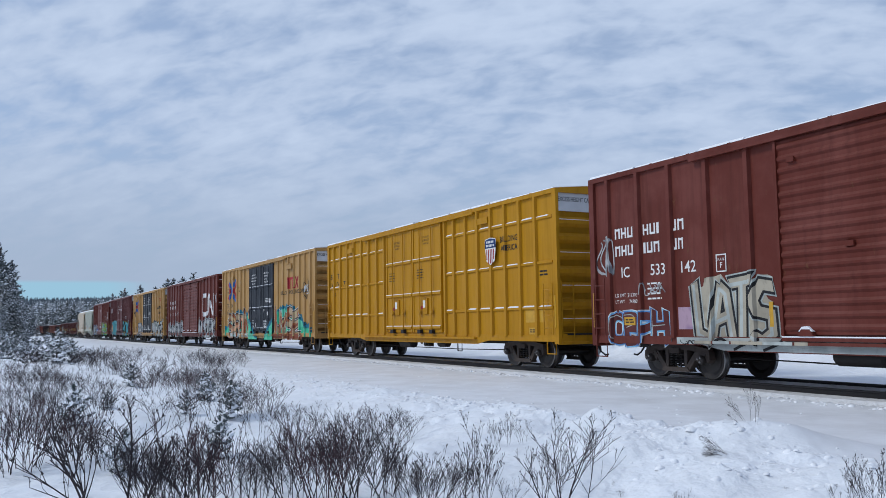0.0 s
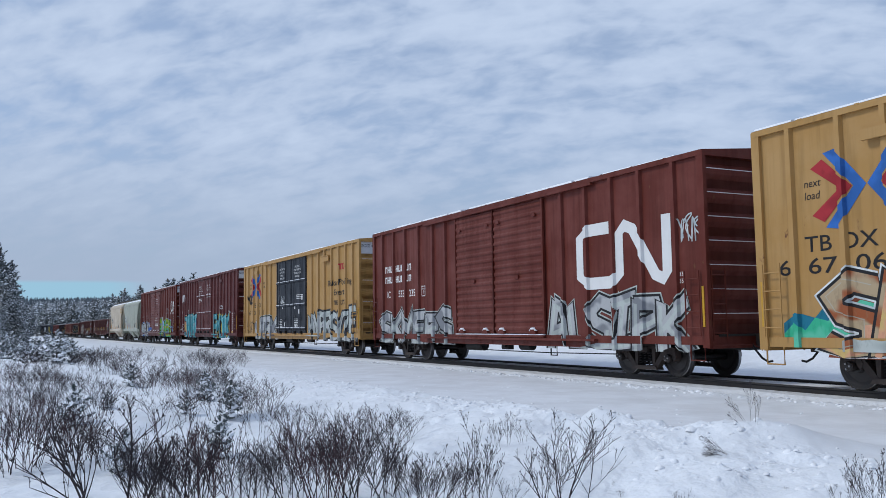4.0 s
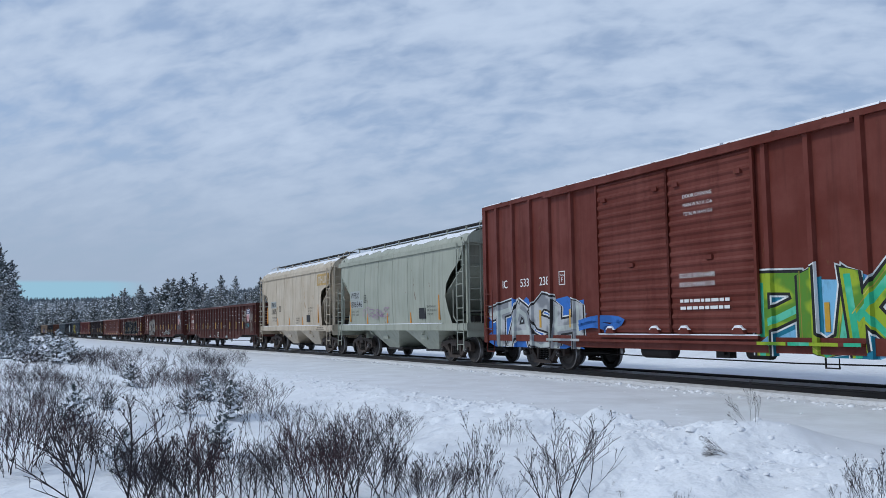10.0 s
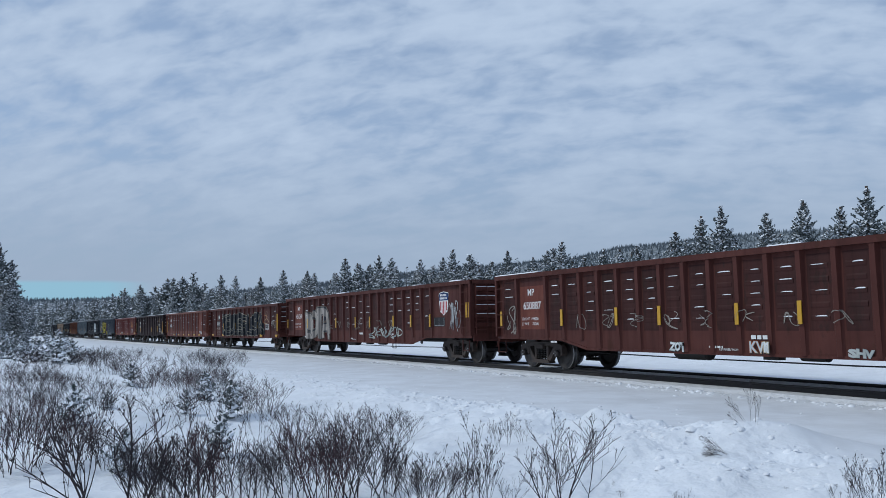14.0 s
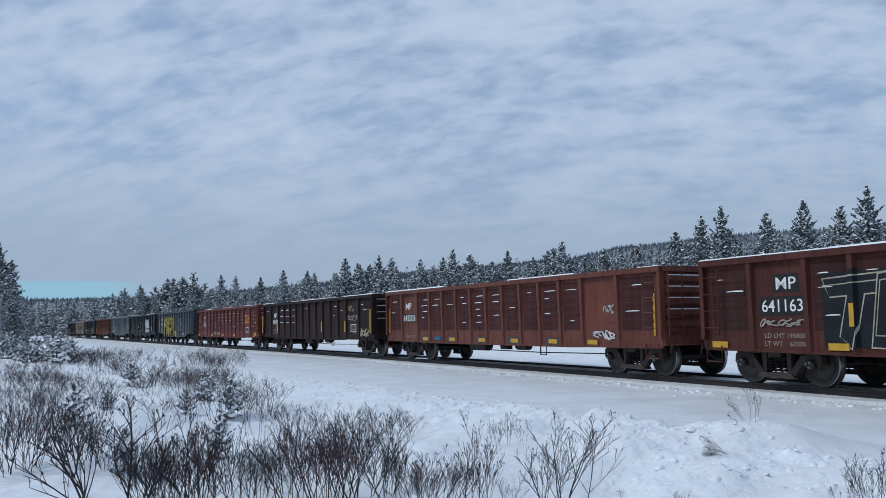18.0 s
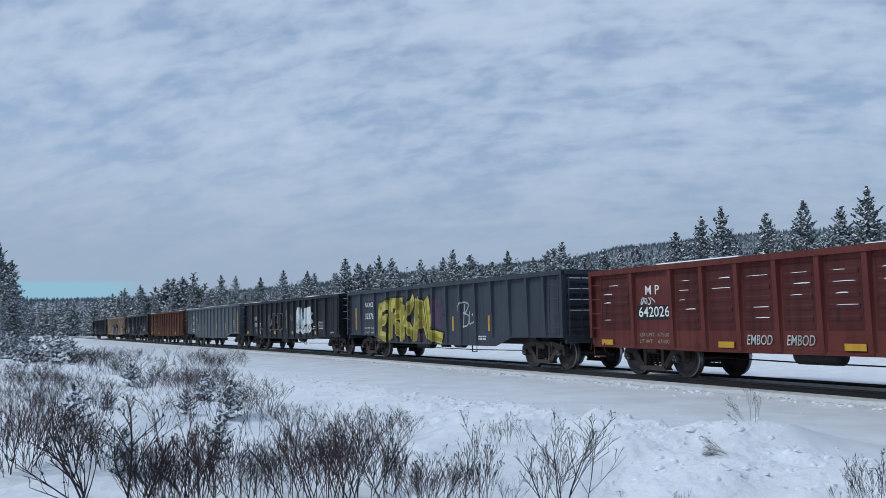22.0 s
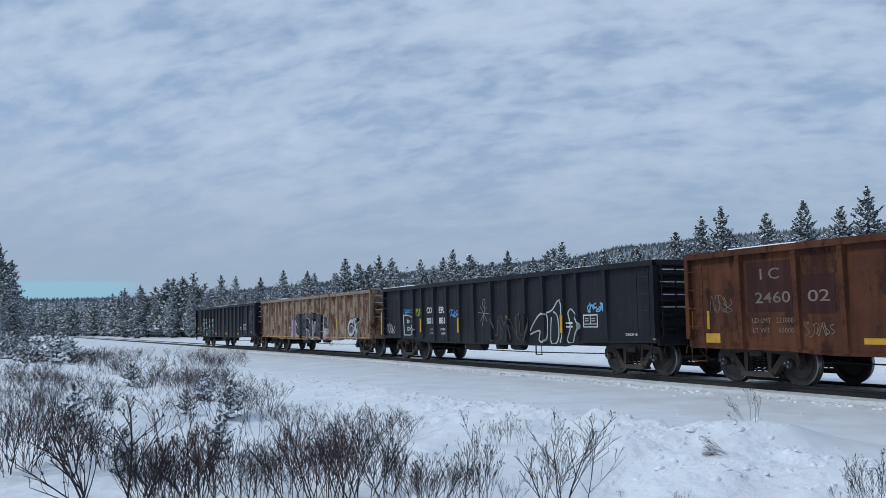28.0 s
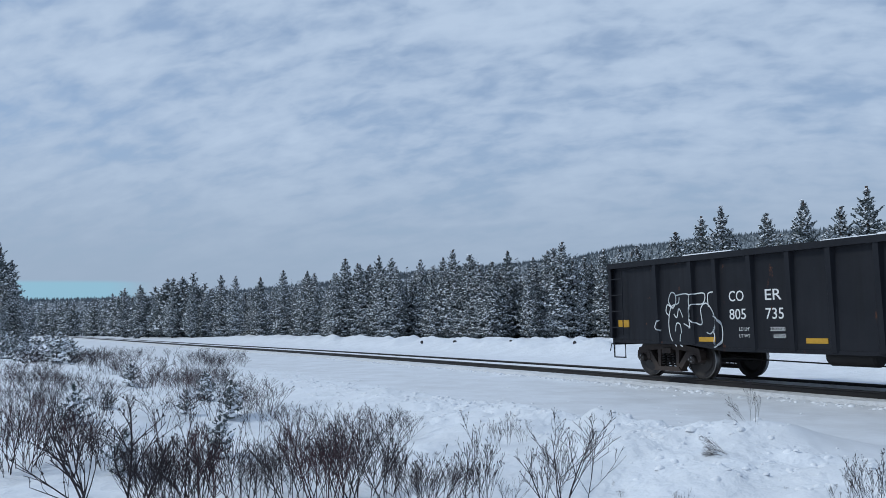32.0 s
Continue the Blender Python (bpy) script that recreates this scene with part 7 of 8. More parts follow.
    car, half, prof = gondola("rusty orange-brown gondola with pale stencilled numbers", -140.09, -157.2, 2.82, "rust", [-6.59, -5.12, -4.06, -2.9, -1.75, -0.6, 0.6, 1.75, 2.9, 4.06, 5.13, 6.55], 6.6, 0, 0, 0.68, 113, 0.3, 0.74)
    part("dark_patch", Shape().box(-6.4, -5.25, -1.446, -1.44, 1.5, 2.52), MAT["brown_panel"], car)
    part("dark_patch", Shape().box(-5.0, -4.25, -1.446, -1.44, 1.45, 2.2), MAT["brown_panel"], car)
    lettering(car, "I C", -6.05, 2.16, 0.22, YG + 0.004, MAT["faded"], width=0.5)
    lettering(car, "2460", -6.2, 1.68, 0.22, YG + 0.004, MAT["faded"], width=0.9)
    lettering(car, "02", -4.88, 1.68, 0.22, YG + 0.004, MAT["faded"], width=0.5)
    lettering(car, "LD LMT   221000", -6.3, 1.28, 0.1, YG, MAT["faded"], width=1.05)
    lettering(car, "LT WT     65000", -6.3, 1.08, 0.1, YG, MAT["faded"], width=1.05)
    scribble(car, -5.0, -4.3, 1.0, 1.3, 1.45, "faded", 119, 6, 0.008, prof)
    pads(car, [-7.65], 0.86, 0.42, 0.2, 1.443)
    pads(car, [-3.7, 0.2, 4.4], 0.88, 0.5, 0.11, 1.443)
    marks(car, [-8.12, -7.6, -4.14, 7.9], 1.15, 0.4, 0.07)
    scribble(car, -7.5, -6.9, 1.5, 1.9, 1.45, "faded", 114, 4, 0.008, prof)
    posts_u = [-6.74, -5.32, -4.25, -3.2, -2.19, -1.12, -0.05, 1.02, 2.07, 3.14, 4.25, 5.28, 6.73]
    car, half, prof = gondola("flaking tan and rust gondola with grey spray-painted letters", -176.87, -194.19, 2.83, "tan_rust", posts_u, 6.6, 0, 0, 0.68, 115, 0.4, 0.76, post_mat="tan_post")
    part("sill_stripe", Shape().box(-8.0, 8.0, -1.4635, -1.455, 0.78, 0.815), MAT["reflector"], car, "worn yellow stripe along the sill")
    pts = [(x, max(0.72, z)) for x, z in blob(-2.75, 2.9, 0.66, 1.72, 23, 0.10, 60)]
    part("spray_cloud", wrapped(pts, [tuple(range(60))], prof, 0.003, "spray_cloud", [MAT["g_pink"]]), None, car)
    spray(car, prof, -1.95, 2.05, 0.84, 2.0, "SENTE", "g_slate", "ink", None, 116, 0.1, halo="g_white", spots=None, floor=0.72)
    spray(car, prof, 2.35, 3.1, 1.25, 1.8, "KUR", "g_slate", "ink", None, 119, halo="g_white")
    spray(car, prof, 5.45, 6.65, 0.8, 1.7, "CX", "g_pale", "ink", None, 117, halo="g_white")
    rr = random.Random(9)
    for k in range(16):
        x, z, q = (rr.uniform(-3.1, -2.3) if k % 2 else rr.uniform(2.3, 3.2)), rr.uniform(0.85, 1.6), rr.uniform(0.03, 0.09)
        pts = [(x + q * math.cos(0.6283 * j), z + q * math.sin(0.6283 * j)) for j in range(10)]
        part("spray_dot", wrapped(pts, [tuple(range(10))], prof, 0.006, "spray_dot", [MAT["g_pale"]]), None, car)
    marks(car, [7.95, -8.1], 1.0, 1.1, 0.1)
    marks(car, [-6.05, 3.95], 1.2, 0.45, 0.1)


def circle_mark(car, x, z, r):
    s = Shape()
    n = 28
    v = [(x + q * math.cos(6.283 * k / n), -1.449, z + q * 1.15 * math.sin(6.283 * k / n)) for q in (r, r - 0.02) for k in range(n)]
    s.add(v, [(k, (k + 1) % n, (k + 1) % n + n, k + n) for k in range(n)])
    for a in (-0.3, 0.3):
        s.box(x + a * r - 0.02, x + a * r + 0.02, -1.45, -1.446, z + 0.1, z + 0.15)
    s.box(x - 0.12, x + 0.12, -1.45, -1.446, z - 0.14, z - 0.12)
    part("chalk_mark", s, MAT["chalk"], car, "pale chalk circle drawing")


# ---- covered hoppers ----
def hopper(label, front, rear, mat, top, seed, reach, round_cut):
    half = (front - rear) * 0.955 / 2
    m = MAT[mat]
    car = thing("hopper_car", label, "covered hopper car", "freight cars of the train")
    zs = [1.36, 1.8, 2.3, 2.73, 2.9, 3.0, 3.14, 3.22, 3.35, 3.5, 3.8, 4.02, 4.10, 4.30, 4.44]
    ys = [1.49, 1.52, 1.54, 1.545, 1.545, 1.545, 1.54, 1.54, 1.535, 1.53, 1.51, 1.49, 1.49, 1.40, 1.22]
    if round_cut:
        cut = [(1.36, 4.95), (1.66, 4.78), (2.25, 4.53), (2.74, 4.63), (3.1, 5.0), (3.45, 5.55), (3.7, 5.72), (4.4, 5.78)]
    else:
        cut = [(1.36, 4.50), (2.73, 4.43), (3.0, 4.55), (3.14, 4.85), (3.22, 5.5), (3.35, 5.66), (4.4, 5.76)]
    reach_x = [float(np.interp(z, [c[0] for c in cut], [c[1] for c in cut])) for z in zs]
    for q in (-1, 1):
        s = Shape()
        n = 13
        v, f = [], []
        for z, y, w in zip(zs, ys, reach_x):
            v += [(-w + 2 * w * k / (n - 1), q * y, z) for k in range(n)]
        f = [(i * n + k, i * n + k + 1, (i + 1) * n + k + 1, (i + 1) * n + k) for i in range(len(zs) - 1) for k in range(n - 1)]
        s.add(v, f)
        part("side_sheet", s, m, car, smooth=True)
        a, b = sorted((q * 1.50, q * 1.56))
        part("side_plate", Shape().prism([(a, 3.98), (b, 4.0), (b, 4.12), (a, 4.14)], "x", -half + 0.06, half - 0.06), m, car)
        a, b = sorted((q * 1.44, q * 1.54))
        part("side_sill", Shape().box(-half, half, a, b, 1.12, 1.36), m, car)
        if q < 0:
            part("sill_snow", Shape().box(-half + 0.2, half * 0.7, -1.535, -1.49, 1.362, 1.385), MAT["snow_cap"], car)
    for k in range(1, 6):
        x = -4.3 + 8.6 * k / 6
        part("weld_seam", Shape().tube([(x, -y - 0.002, z) for y, z in zip(ys[:12], zs[:12])], 0.012, 4), m, car)
    roof_s = Shape().prism([(-1.49, 4.08), (-1.40, 4.30), (-1.20, 4.45), (-0.6, top), (0, top + 0.05), (0.6, top), (1.20, 4.45), (1.40, 4.30), (1.49, 4.08)], "x", -half + 0.06, half - 0.06)
    part("roof", roof_s, m, car)
    r = random.Random(seed)
    snow = Shape()
    n = 46
    v = []
    for k in range(n):
        x = (2 * k / (n - 1) - 1) * (half - 0.1)
        lowy = 1.33 + r.uniform(-0.16, 0.06)
        v += [(x, -lowy, float(np.interp(lowy, [1.2, 1.4], [4.46, 4.31]))), (x, -lowy + 0.06, float(np.interp(lowy, [1.2, 1.4], [4.51, 4.36]))), (x, -1.0, 4.56 + r.uniform(0, 0.03)), (x, -0.3, top + 0.08)]
    snow.add(v, [(4 * k + j, 4 * k + 4 + j, 4 * k + 5 + j, 4 * k + j + 1) for k in range(n - 1) for j in range(3)])
    part("roof_snow", snow, MAT["snow_cap"], car, "ragged snow lying on the rounded roof", smooth=True)
    for q in (-1, 1):
        part("slope_sheet", Shape().add([(q * (half - 0.3), -1.44, 3.35), (q * (half - 0.3), 1.44, 3.35), (q * 2.4, 1.44, 0.95), (q * 2.4, -1.44, 0.95), (q * (half - 0.36), -1.44, 3.35), (q * (half - 0.36), 1.44, 3.35), (q * 2.3, 1.44, 0.95), (q * 2.3, -1.44, 0.95)],
                                        [(0, 1, 2, 3), (4, 7, 6, 5), (0, 4, 5, 1), (2, 6, 7, 3), (0, 3, 7, 4), (1, 5, 6, 2)]), m, car)
        xe = q * 5.62
        part("end_sheet", Shape().box(min(xe, xe - q * 0.05), max(xe, xe - q * 0.05), -1.46, 1.46, 3.3, 4.3), m, car)
        part("shear_plate", Shape().box(min(q * half, q * 3.6), max(q * half, q * 3.6), -1.46, 1.46, 1.10, 1.14), m, car)
        for y in (-1.38, 1.38):
            part("end_post", Shape().box(min(q * (half - 0.12), q * (half - 0.22)), max(q * (half - 0.12), q * (half - 0.22)), y - 0.05, y + 0.05, 1.14, 4.1), m, car)
        part("end_ladder", ladder_shape(-1.40, -0.96, q * (half - 0.02), 1.2, 4.2, 8, axis="y"), m, car)
        xl = q * (half - 0.33)
        part("side_ladder", ladder_shape(xl - 0.22, xl + 0.22, -1.60, 0.45, 4.1 if not round_cut or q > 0 else 3.0, 9 if not round_cut or q > 0 else 6, 0.02), m, car)
        part("handrail", Shape().tube([(q * (half - 0.55), -1.58, 1.36), (q * (half - 0.85), -1.58, 1.6), (q * (half - 0.85), -1.58, 2.5), (q * (half - 0.7), -1.56, 2.65)], 0.02, 5), m, car)
        part("sill_end", Shape().box(min(q * half, q * (half - 0.05)), max(q * half, q * (half - 0.05)), -1.5, 1.5, 0.9, 1.36), m, car)
        part("brake_gear", Shape().box(min(q * (half - 1.2), q * (half - 0.6)), max(q * (half - 1.2), q * (half - 0.6)), -0.9, -0.2, 1.14, 1.6).box(min(q * (half - 1.0), q * (half - 0.8)), max(q * (half - 1.0), q * (half - 0.8)), -1.2, 0.6, 1.7, 1.78), MAT["steel"], car)
    for x0, x1 in ((-2.55, 0.35), (1.0, 3.75)):
        c = x0 + 1.15
        v = [(x0, -1.42, 1.12), (x1, -1.42, 1.12), (x1, 1.42, 1.12), (x0, 1.42, 1.12), (c - 0.2, -0.95, 0.42), (c + 0.75, -0.95, 0.42), (c + 0.75, 0.95, 0.42), (c - 0.2, 0.95, 0.42)]
        b = part("outlet_bay", Shape().add(v, [(0, 1, 5, 4), (1, 2, 6, 5), (2, 3, 7, 6), (3, 0, 4, 7), (4, 5, 6, 7), (0, 3, 2, 1)]), m, car)
        part("outlet_gate", Shape().box(c - 0.35, c + 1.2, -0.95, 0.95, 0.34, 0.44).tube([(c + 1.1, -1.05, 0.40), (c + 1.35, -1.05, 0.40)], 0.05, 8), MAT["steel"], b)
        part("bay_plate", Shape().box(c - 0.1, c + 0.4, -1.30, -1.22, 0.78, 0.95), m, b)
    for y in (-0.55, -0.42, -0.28, 0.28, 0.42, 0.55):
        part("running_board", Shape().box(-half + 0.05, half - 0.05, y - 0.05, y + 0.05, top + 0.24, top + 0.27), MAT["steel"], car, "dark steel slat of the roof running board")
    for k in range(9):
        x = -half + 0.2 + (2 * half - 0.4) * k / 8
        for y in (-0.56, 0.56):
            part("board_bracket", Shape().box(x - 0.025, x + 0.025, y - 0.025, y + 0.025, top - 0.02, top + 0.24), m, car)
    part("roof_hatch", Shape().box(-half * 0.8, half * 0.8, -0.24, 0.24, top + 0.08, top + 0.2), m, car)
    part("roof_handrail", Shape().tube([(-half + 0.1, -0.9, top - 0.12), (-half + 0.12, -0.9, top + 0.16), (-half + 0.25, -0.62, top + 0.30), (-half + 0.7, -0.6, top + 0.30)], 0.018, 5).tube([(half - 0.1, -0.9, top - 0.12), (half - 0.12, -0.9, top + 0.16), (half - 0.25, -0.62, top + 0.30), (half - 0.7, -0.6, top + 0.30)], 0.018, 5), m, car)
    for e in (-1, 1):
        truck(car, e * reach)
        mm = pose(e * (half + 0.02), 0, 0, 0, 0, 0 if e > 0 else 180)
        part("coupler", COUPLER, None, car, at=mm)
        part("air_hose", HOSE, None, car, at=mm @ Matrix.Translation((0.05, -0.32, 0)))
    part("centre_sill", Shape().box(-half + 0.1, half - 0.1, -0.22, 0.22, 0.74, 1.08), m, car)
    couple(car, front, rear, reach)
    for x, z, h in ((-4.62, 1.5, 0.9), (-2.7, 1.4, 0.45), (-0.6, 1.4, 0.45), (1.6, 1.4, 0.45), (4.0, 1.5, 1.05)):
        y = float(np.interp(z + h / 2, zs, ys))
        part("reflector", Shape().box(x, x + 0.09, -y - 0.012, -y + 0.03, z, z + h), MAT["g_orange"], car, "faded orange reflective strip")
    return car, half


def cars_h_i():
    car, half = hopper("pale grey-green covered hopper with snow on its rounded roof", 63.1, 50.4, "grey", 4.60, 121, 4.35, True)
    for x0, x1, z0, z1 in ((-4.52, -3.42, 2.45, 2.82), (-4.46, -3.08, 2.08, 2.43)):
        part("number_patch", Shape().box(x0, x1, -1.5485, -1.50, z0, z1), MAT["patch"], car, "paler patch under the number")
    lettering(car, "WFRX", -4.47, 2.5, 0.26, 1.55, MAT["ink"], width=0.95)
    lettering(car, "806846", -4.42, 2.12, 0.26, 1.55, MAT["ink"], width=1.25)
    lettering(car, "LD LMT  232500", -4.42, 1.9, 0.08, 1.545, MAT["ink"], width=0.85)
    lettering(car, "LT WT    53500", -4.42, 1.76, 0.08, 1.54, MAT["ink"], width=0.85)
    placard(car, -2.95, 2.3, MAT["ink"], 1.55, 0.24, "C")
    scribble(car, -3.0, -0.4, 1.6, 2.1, 1.545, "g_pink", 122, 7, 0.014)
    part("service_label", Shape().box(2.4, 2.95, -1.53, -1.50, 1.55, 1.95), MAT["ink"], car)
    for k, row in enumerate(("EXW 10-8 H 3-2", "EW   8-6 H 15-0", "CU FT 3281")):
        lettering(car, row, 3.1, 1.95 - 0.14 * k, 0.075, 1.545, MAT["ink"], width=0.05 * len(row))
    car, half = hopper("cream covered hopper streaked with rust and patched lettering", 49.5, 36.97, "cream", 4.58, 124, 4.4, False)
    part("number_patch", Shape().box(-3.78, -2.82, -1.5525, -1.50, 2.37, 2.74), MAT["patch"], car, "paler patch under the number")
    lettering(car, "PMRX", -3.72, 2.42, 0.27, 1.555, MAT["ink"], width=0.85)
    lettering(car, "13075", -3.66, 2.04, 0.27, 1.555, MAT["ink"], width=0.85)
    lettering(car, "LD LMT  230300", -3.6, 1.78, 0.09, 1.545, MAT["ink"], width=0.85)
    lettering(car, "LT WT    55700", -3.56, 1.62, 0.09, 1.54, MAT["ink"], width=0.8)
    placard(car, -2.25, 2.15, MAT["ink"], 1.55, 0.24, "C")
    patch = part("paint_patch", Shape().box(3.95, 5.5, -1.55, -1.50, 3.3, 3.85), MAT["g_ochre"], car, "faded yellow patch over old lettering")
    bars(car, 4.1, 3.4, 0.34, [0.28, 0.28, 0.28, 0.28], 1.552, MAT["cream"], 0.06, "old_mark")
    for k, row in enumerate(("DO NOT MOVE CAR", "WITH HATCHES OR", "GATES OPEN")):
        lettering(car, row, 0.6, 1.72 - 0.12 * k, 0.07, 1.547, MAT["ink"], width=0.048 * len(row))
    lettering(car, "2 INCH HF COMP SHOES", 3.9, 1.24, 0.06, 1.546, MAT["ink"], width=0.9)
    lettering(car, "Empty Load 1/8 Adj. Block", 3.7, 1.15, 0.06, 1.546, MAT["ink"], width=1.2)
    part("service_label", Shape().box(2.3, 2.8, -1.53, -1.50, 1.55, 1.9), MAT["ink"], car)
    for k, row in enumerate(("EX W 10-8 H  3-8", "EW   8-4 H 15-1", "CU FT 3220")):
        lettering(car, row, 2.6, 2.2 - 0.14 * k, 0.075, 1.556, MAT["ink"], width=0.05 * len(row))


car_a()
car_b()
car_c()
car_d()
car_e()
car_f()
car_g()
cars_h_i()
cars_j_k()
cars_l_o()
cars_p_v()
# ---- woods ----
def needle_material(name, colour, tip):
    m, t, b = material(name, 0.8)
    i = node(t, "ShaderNodeObjectInfo")
    n = noise_of(t, 1.4, 4)
    c = blend(t, ramp(t, n.outputs[0], 0.35, 0.68), colour, tip)
    c = blend(t, ramp(t, i.outputs["Random"], 0.0, 1.0, 0.0, 0.45), c, tuple(v * 0.6 for v in colour))
    t.links.new(c, b.inputs["Base Color"])
    return m


MAT["needles"] = needle_material("conifer_needles", (0.118, 0.142, 0.142), (0.25, 0.275, 0.28))
# for the wood beyond the bend: grey-blue tones with distance haze painted in
MAT["hazed_frost"] = needle_material("frosted_needles", (0.095, 0.112, 0.116), (0.18, 0.205, 0.215))
MAT["bark"] = plain("bark", (0.075, 0.058, 0.050), 0.9, 0.0, 0.5, 12.0)
MAT["twig"] = plain("twig_bark", (0.034, 0.025, 0.030), 0.75, 0.0, 0.6, 5.0)
MAT["twig_red"] = plain("red_twig_bark", (0.058, 0.024, 0.030), 0.7, 0.0, 0.5, 5.0)
MAT["twig_grey"] = plain("grey_twig_bark", (0.060, 0.048, 0.052), 0.8, 0.0, 0.5, 5.0)
MAT["tree_snow"] = snow_material("snow_on_branches", (0.80, 0.83, 0.88), 0.3)


def conifer_meshes(seed, h, width, whorls, arms, tufts, tuft, snow, skirt=0.03, lift=0.4, load=1.0):
    """A lodgepole pine: trunk, upturned arms set with small tufts of needles, and flakes of snow caught on the tufts."""
    r = random.Random(seed)
    trunk, green, white = Shape(), Shape(), Shape()
    lean = Vector((r.uniform(-0.02, 0.02), r.uniform(-0.02, 0.02), 1))
    trunk.tube([lean * (h * k / 5) for k in range(6)], 0.012 * h + 0.01, 6, 0, 0.008 * h)

    def flake(into, c, a, b):
        o = len(into.v)
        into.v += [tuple(c - a - b * 0.5), tuple(c - a * 0.2 - b), tuple(c + a), tuple(c + a * 0.1 + b), tuple(c - a * 0.8 + b * 0.7)]
        into.f.append((o, o + 1, o + 2, o + 3, o + 4))

    for w in range(whorls):
        f = (w + r.uniform(0.1, 0.9)) / whorls
        size = width * (1 - f) ** 0.75 * (0.66 + 0.34 * math.sin(min(1, f * 3.5) * 1.57)) * r.uniform(0.75, 1.15) + 0.04 * width
        for a in range(arms if f < 0.8 else max(3, arms - 2)):
            ang = 6.283 * (a + r.uniform(0, 0.9)) / arms + w * 1.9
            z = h * (skirt + (0.97 - skirt) * f) + r.uniform(-0.7, 0.7) * h / whorls
            reach = size * r.uniform(0.6, 1.15)
            out = Vector((math.cos(ang), math.sin(ang), 0))
            side = Vector((-out.y, out.x, 0))
            rise, curl = r.uniform(-0.25, 0.15) + lift * f + 0.9 * f ** 3, r.uniform(0.1, 0.45)
            n = max(3, int(tufts * (0.3 + 0.8 * reach / width)))
            for k in range(n):
                u = ((k + r.uniform(0.2, 1.0)) / n) ** 0.8
                c = lean * z + out * (reach * u) + Vector((0, 0, reach * u * (rise + curl * u))) + side * r.uniform(-0.30, 0.30) * reach * u ** 0.5
                q = tuft * r.uniform(0.6, 1.3) * (1.1 - 0.35 * f)
                for _ in range(2):
                    d = (out * r.uniform(0.0, 0.9) + side * r.uniform(-0.8, 0.8) + Vector((0, 0, r.uniform(0.0, 1.2)))).normalized()
                    e = d.cross(Vector((r.uniform(-1, 1), r.uniform(-1, 1), r.uniform(-1, 1)))).normalized()
                    flake(green, c, d * q, e * q * 0.42)
                if r.random() < snow * (1.0 - 0.45 * f):
                    d = (side * r.uniform(-1, 1) + out * r.uniform(-0.4, 0.6) + Vector((0, 0, r.uniform(-0.5, 0.4)))).normalized()
                    nrm = (out * r.uniform(0.5, 1.3) + Vector((0, 0, r.uniform(0.4, 1.0)))).normalized()
                    e = nrm.cross(d).normalized()
                    flake(white, c + nrm * q * 0.5, d * q * 0.82 * load, e * q * 0.46 * load)
    for k in range(9):
        d = Vector((r.uniform(-0.25, 0.25), r.uniform(-0.25, 0.25), 1)).normalized()
        flake(green, lean * (h * (0.93 + 0.007 * k)), d * tuft * 0.9, d.cross(Vector((r.uniform(-1, 1), r.uniform(-1, 1), 0.1))).normalized() * tuft * 0.3)

    def raw(shape, name, mat):
        me = bpy.data.meshes.new(name)
        me.from_pydata(shape.v, [], shape.f)
        me.materials.append(mat)
        return me
    return trunk.mesh("trunk", [MAT["bark"]], True), raw(green, "crown", MAT["needles"]), raw(white, "crown_snow", MAT["tree_snow"])


TREES = [conifer_meshes(200 + k, 8.0, w, 30, 8, 17, 0.132, sn * 1.5) for k, (w, sn) in enumerate(((1.7, 0.70), (2.0, 0.85), (1.55, 0.65), (2.2, 0.8), (1.4, 0.6), (1.9, 0.9), (1.8, 0.9)))]
FAR_TREES = [conifer_meshes(260 + k, 8.0, 1.9, 18, 6, 9, 0.25, 0.8) for k in range(4)]
SAPLINGS = [conifer_meshes(300 + k, 1.0, 0.42, 7, 5, 8, 0.062, 0.8, 0.05, 0.75, 1.4) for k in range(4)]


def plant(kind, meshes, x, y, height, base, turn, label, category, group, wide=1.0):
    ob = thing(kind, label, category, group)
    k = height / base
    for name, me, tag in zip(("trunk", "crown", "crown_snow"), meshes, ("", "", "snow lying on the boughs")):
        part(name, me, None, ob, tag)
    ob.matrix_basis = pose(x, y, height_at(x, y) - 0.06, 0, 0, turn) @ Matrix.Diagonal((k * wide, k * wide, k, 1))
    return ob


EDGE_A = [-60, -26, -18.8, -7.5, 8.0, 20, 27.3, 34]      # the wood's front edge: bearing in degrees, distance in metres
EDGE_D = [300, 262, 140, 76, 62, 54, 49, 46]


def edge_at(bearing):
    return float(np.interp(bearing, EDGE_A, EDGE_D))


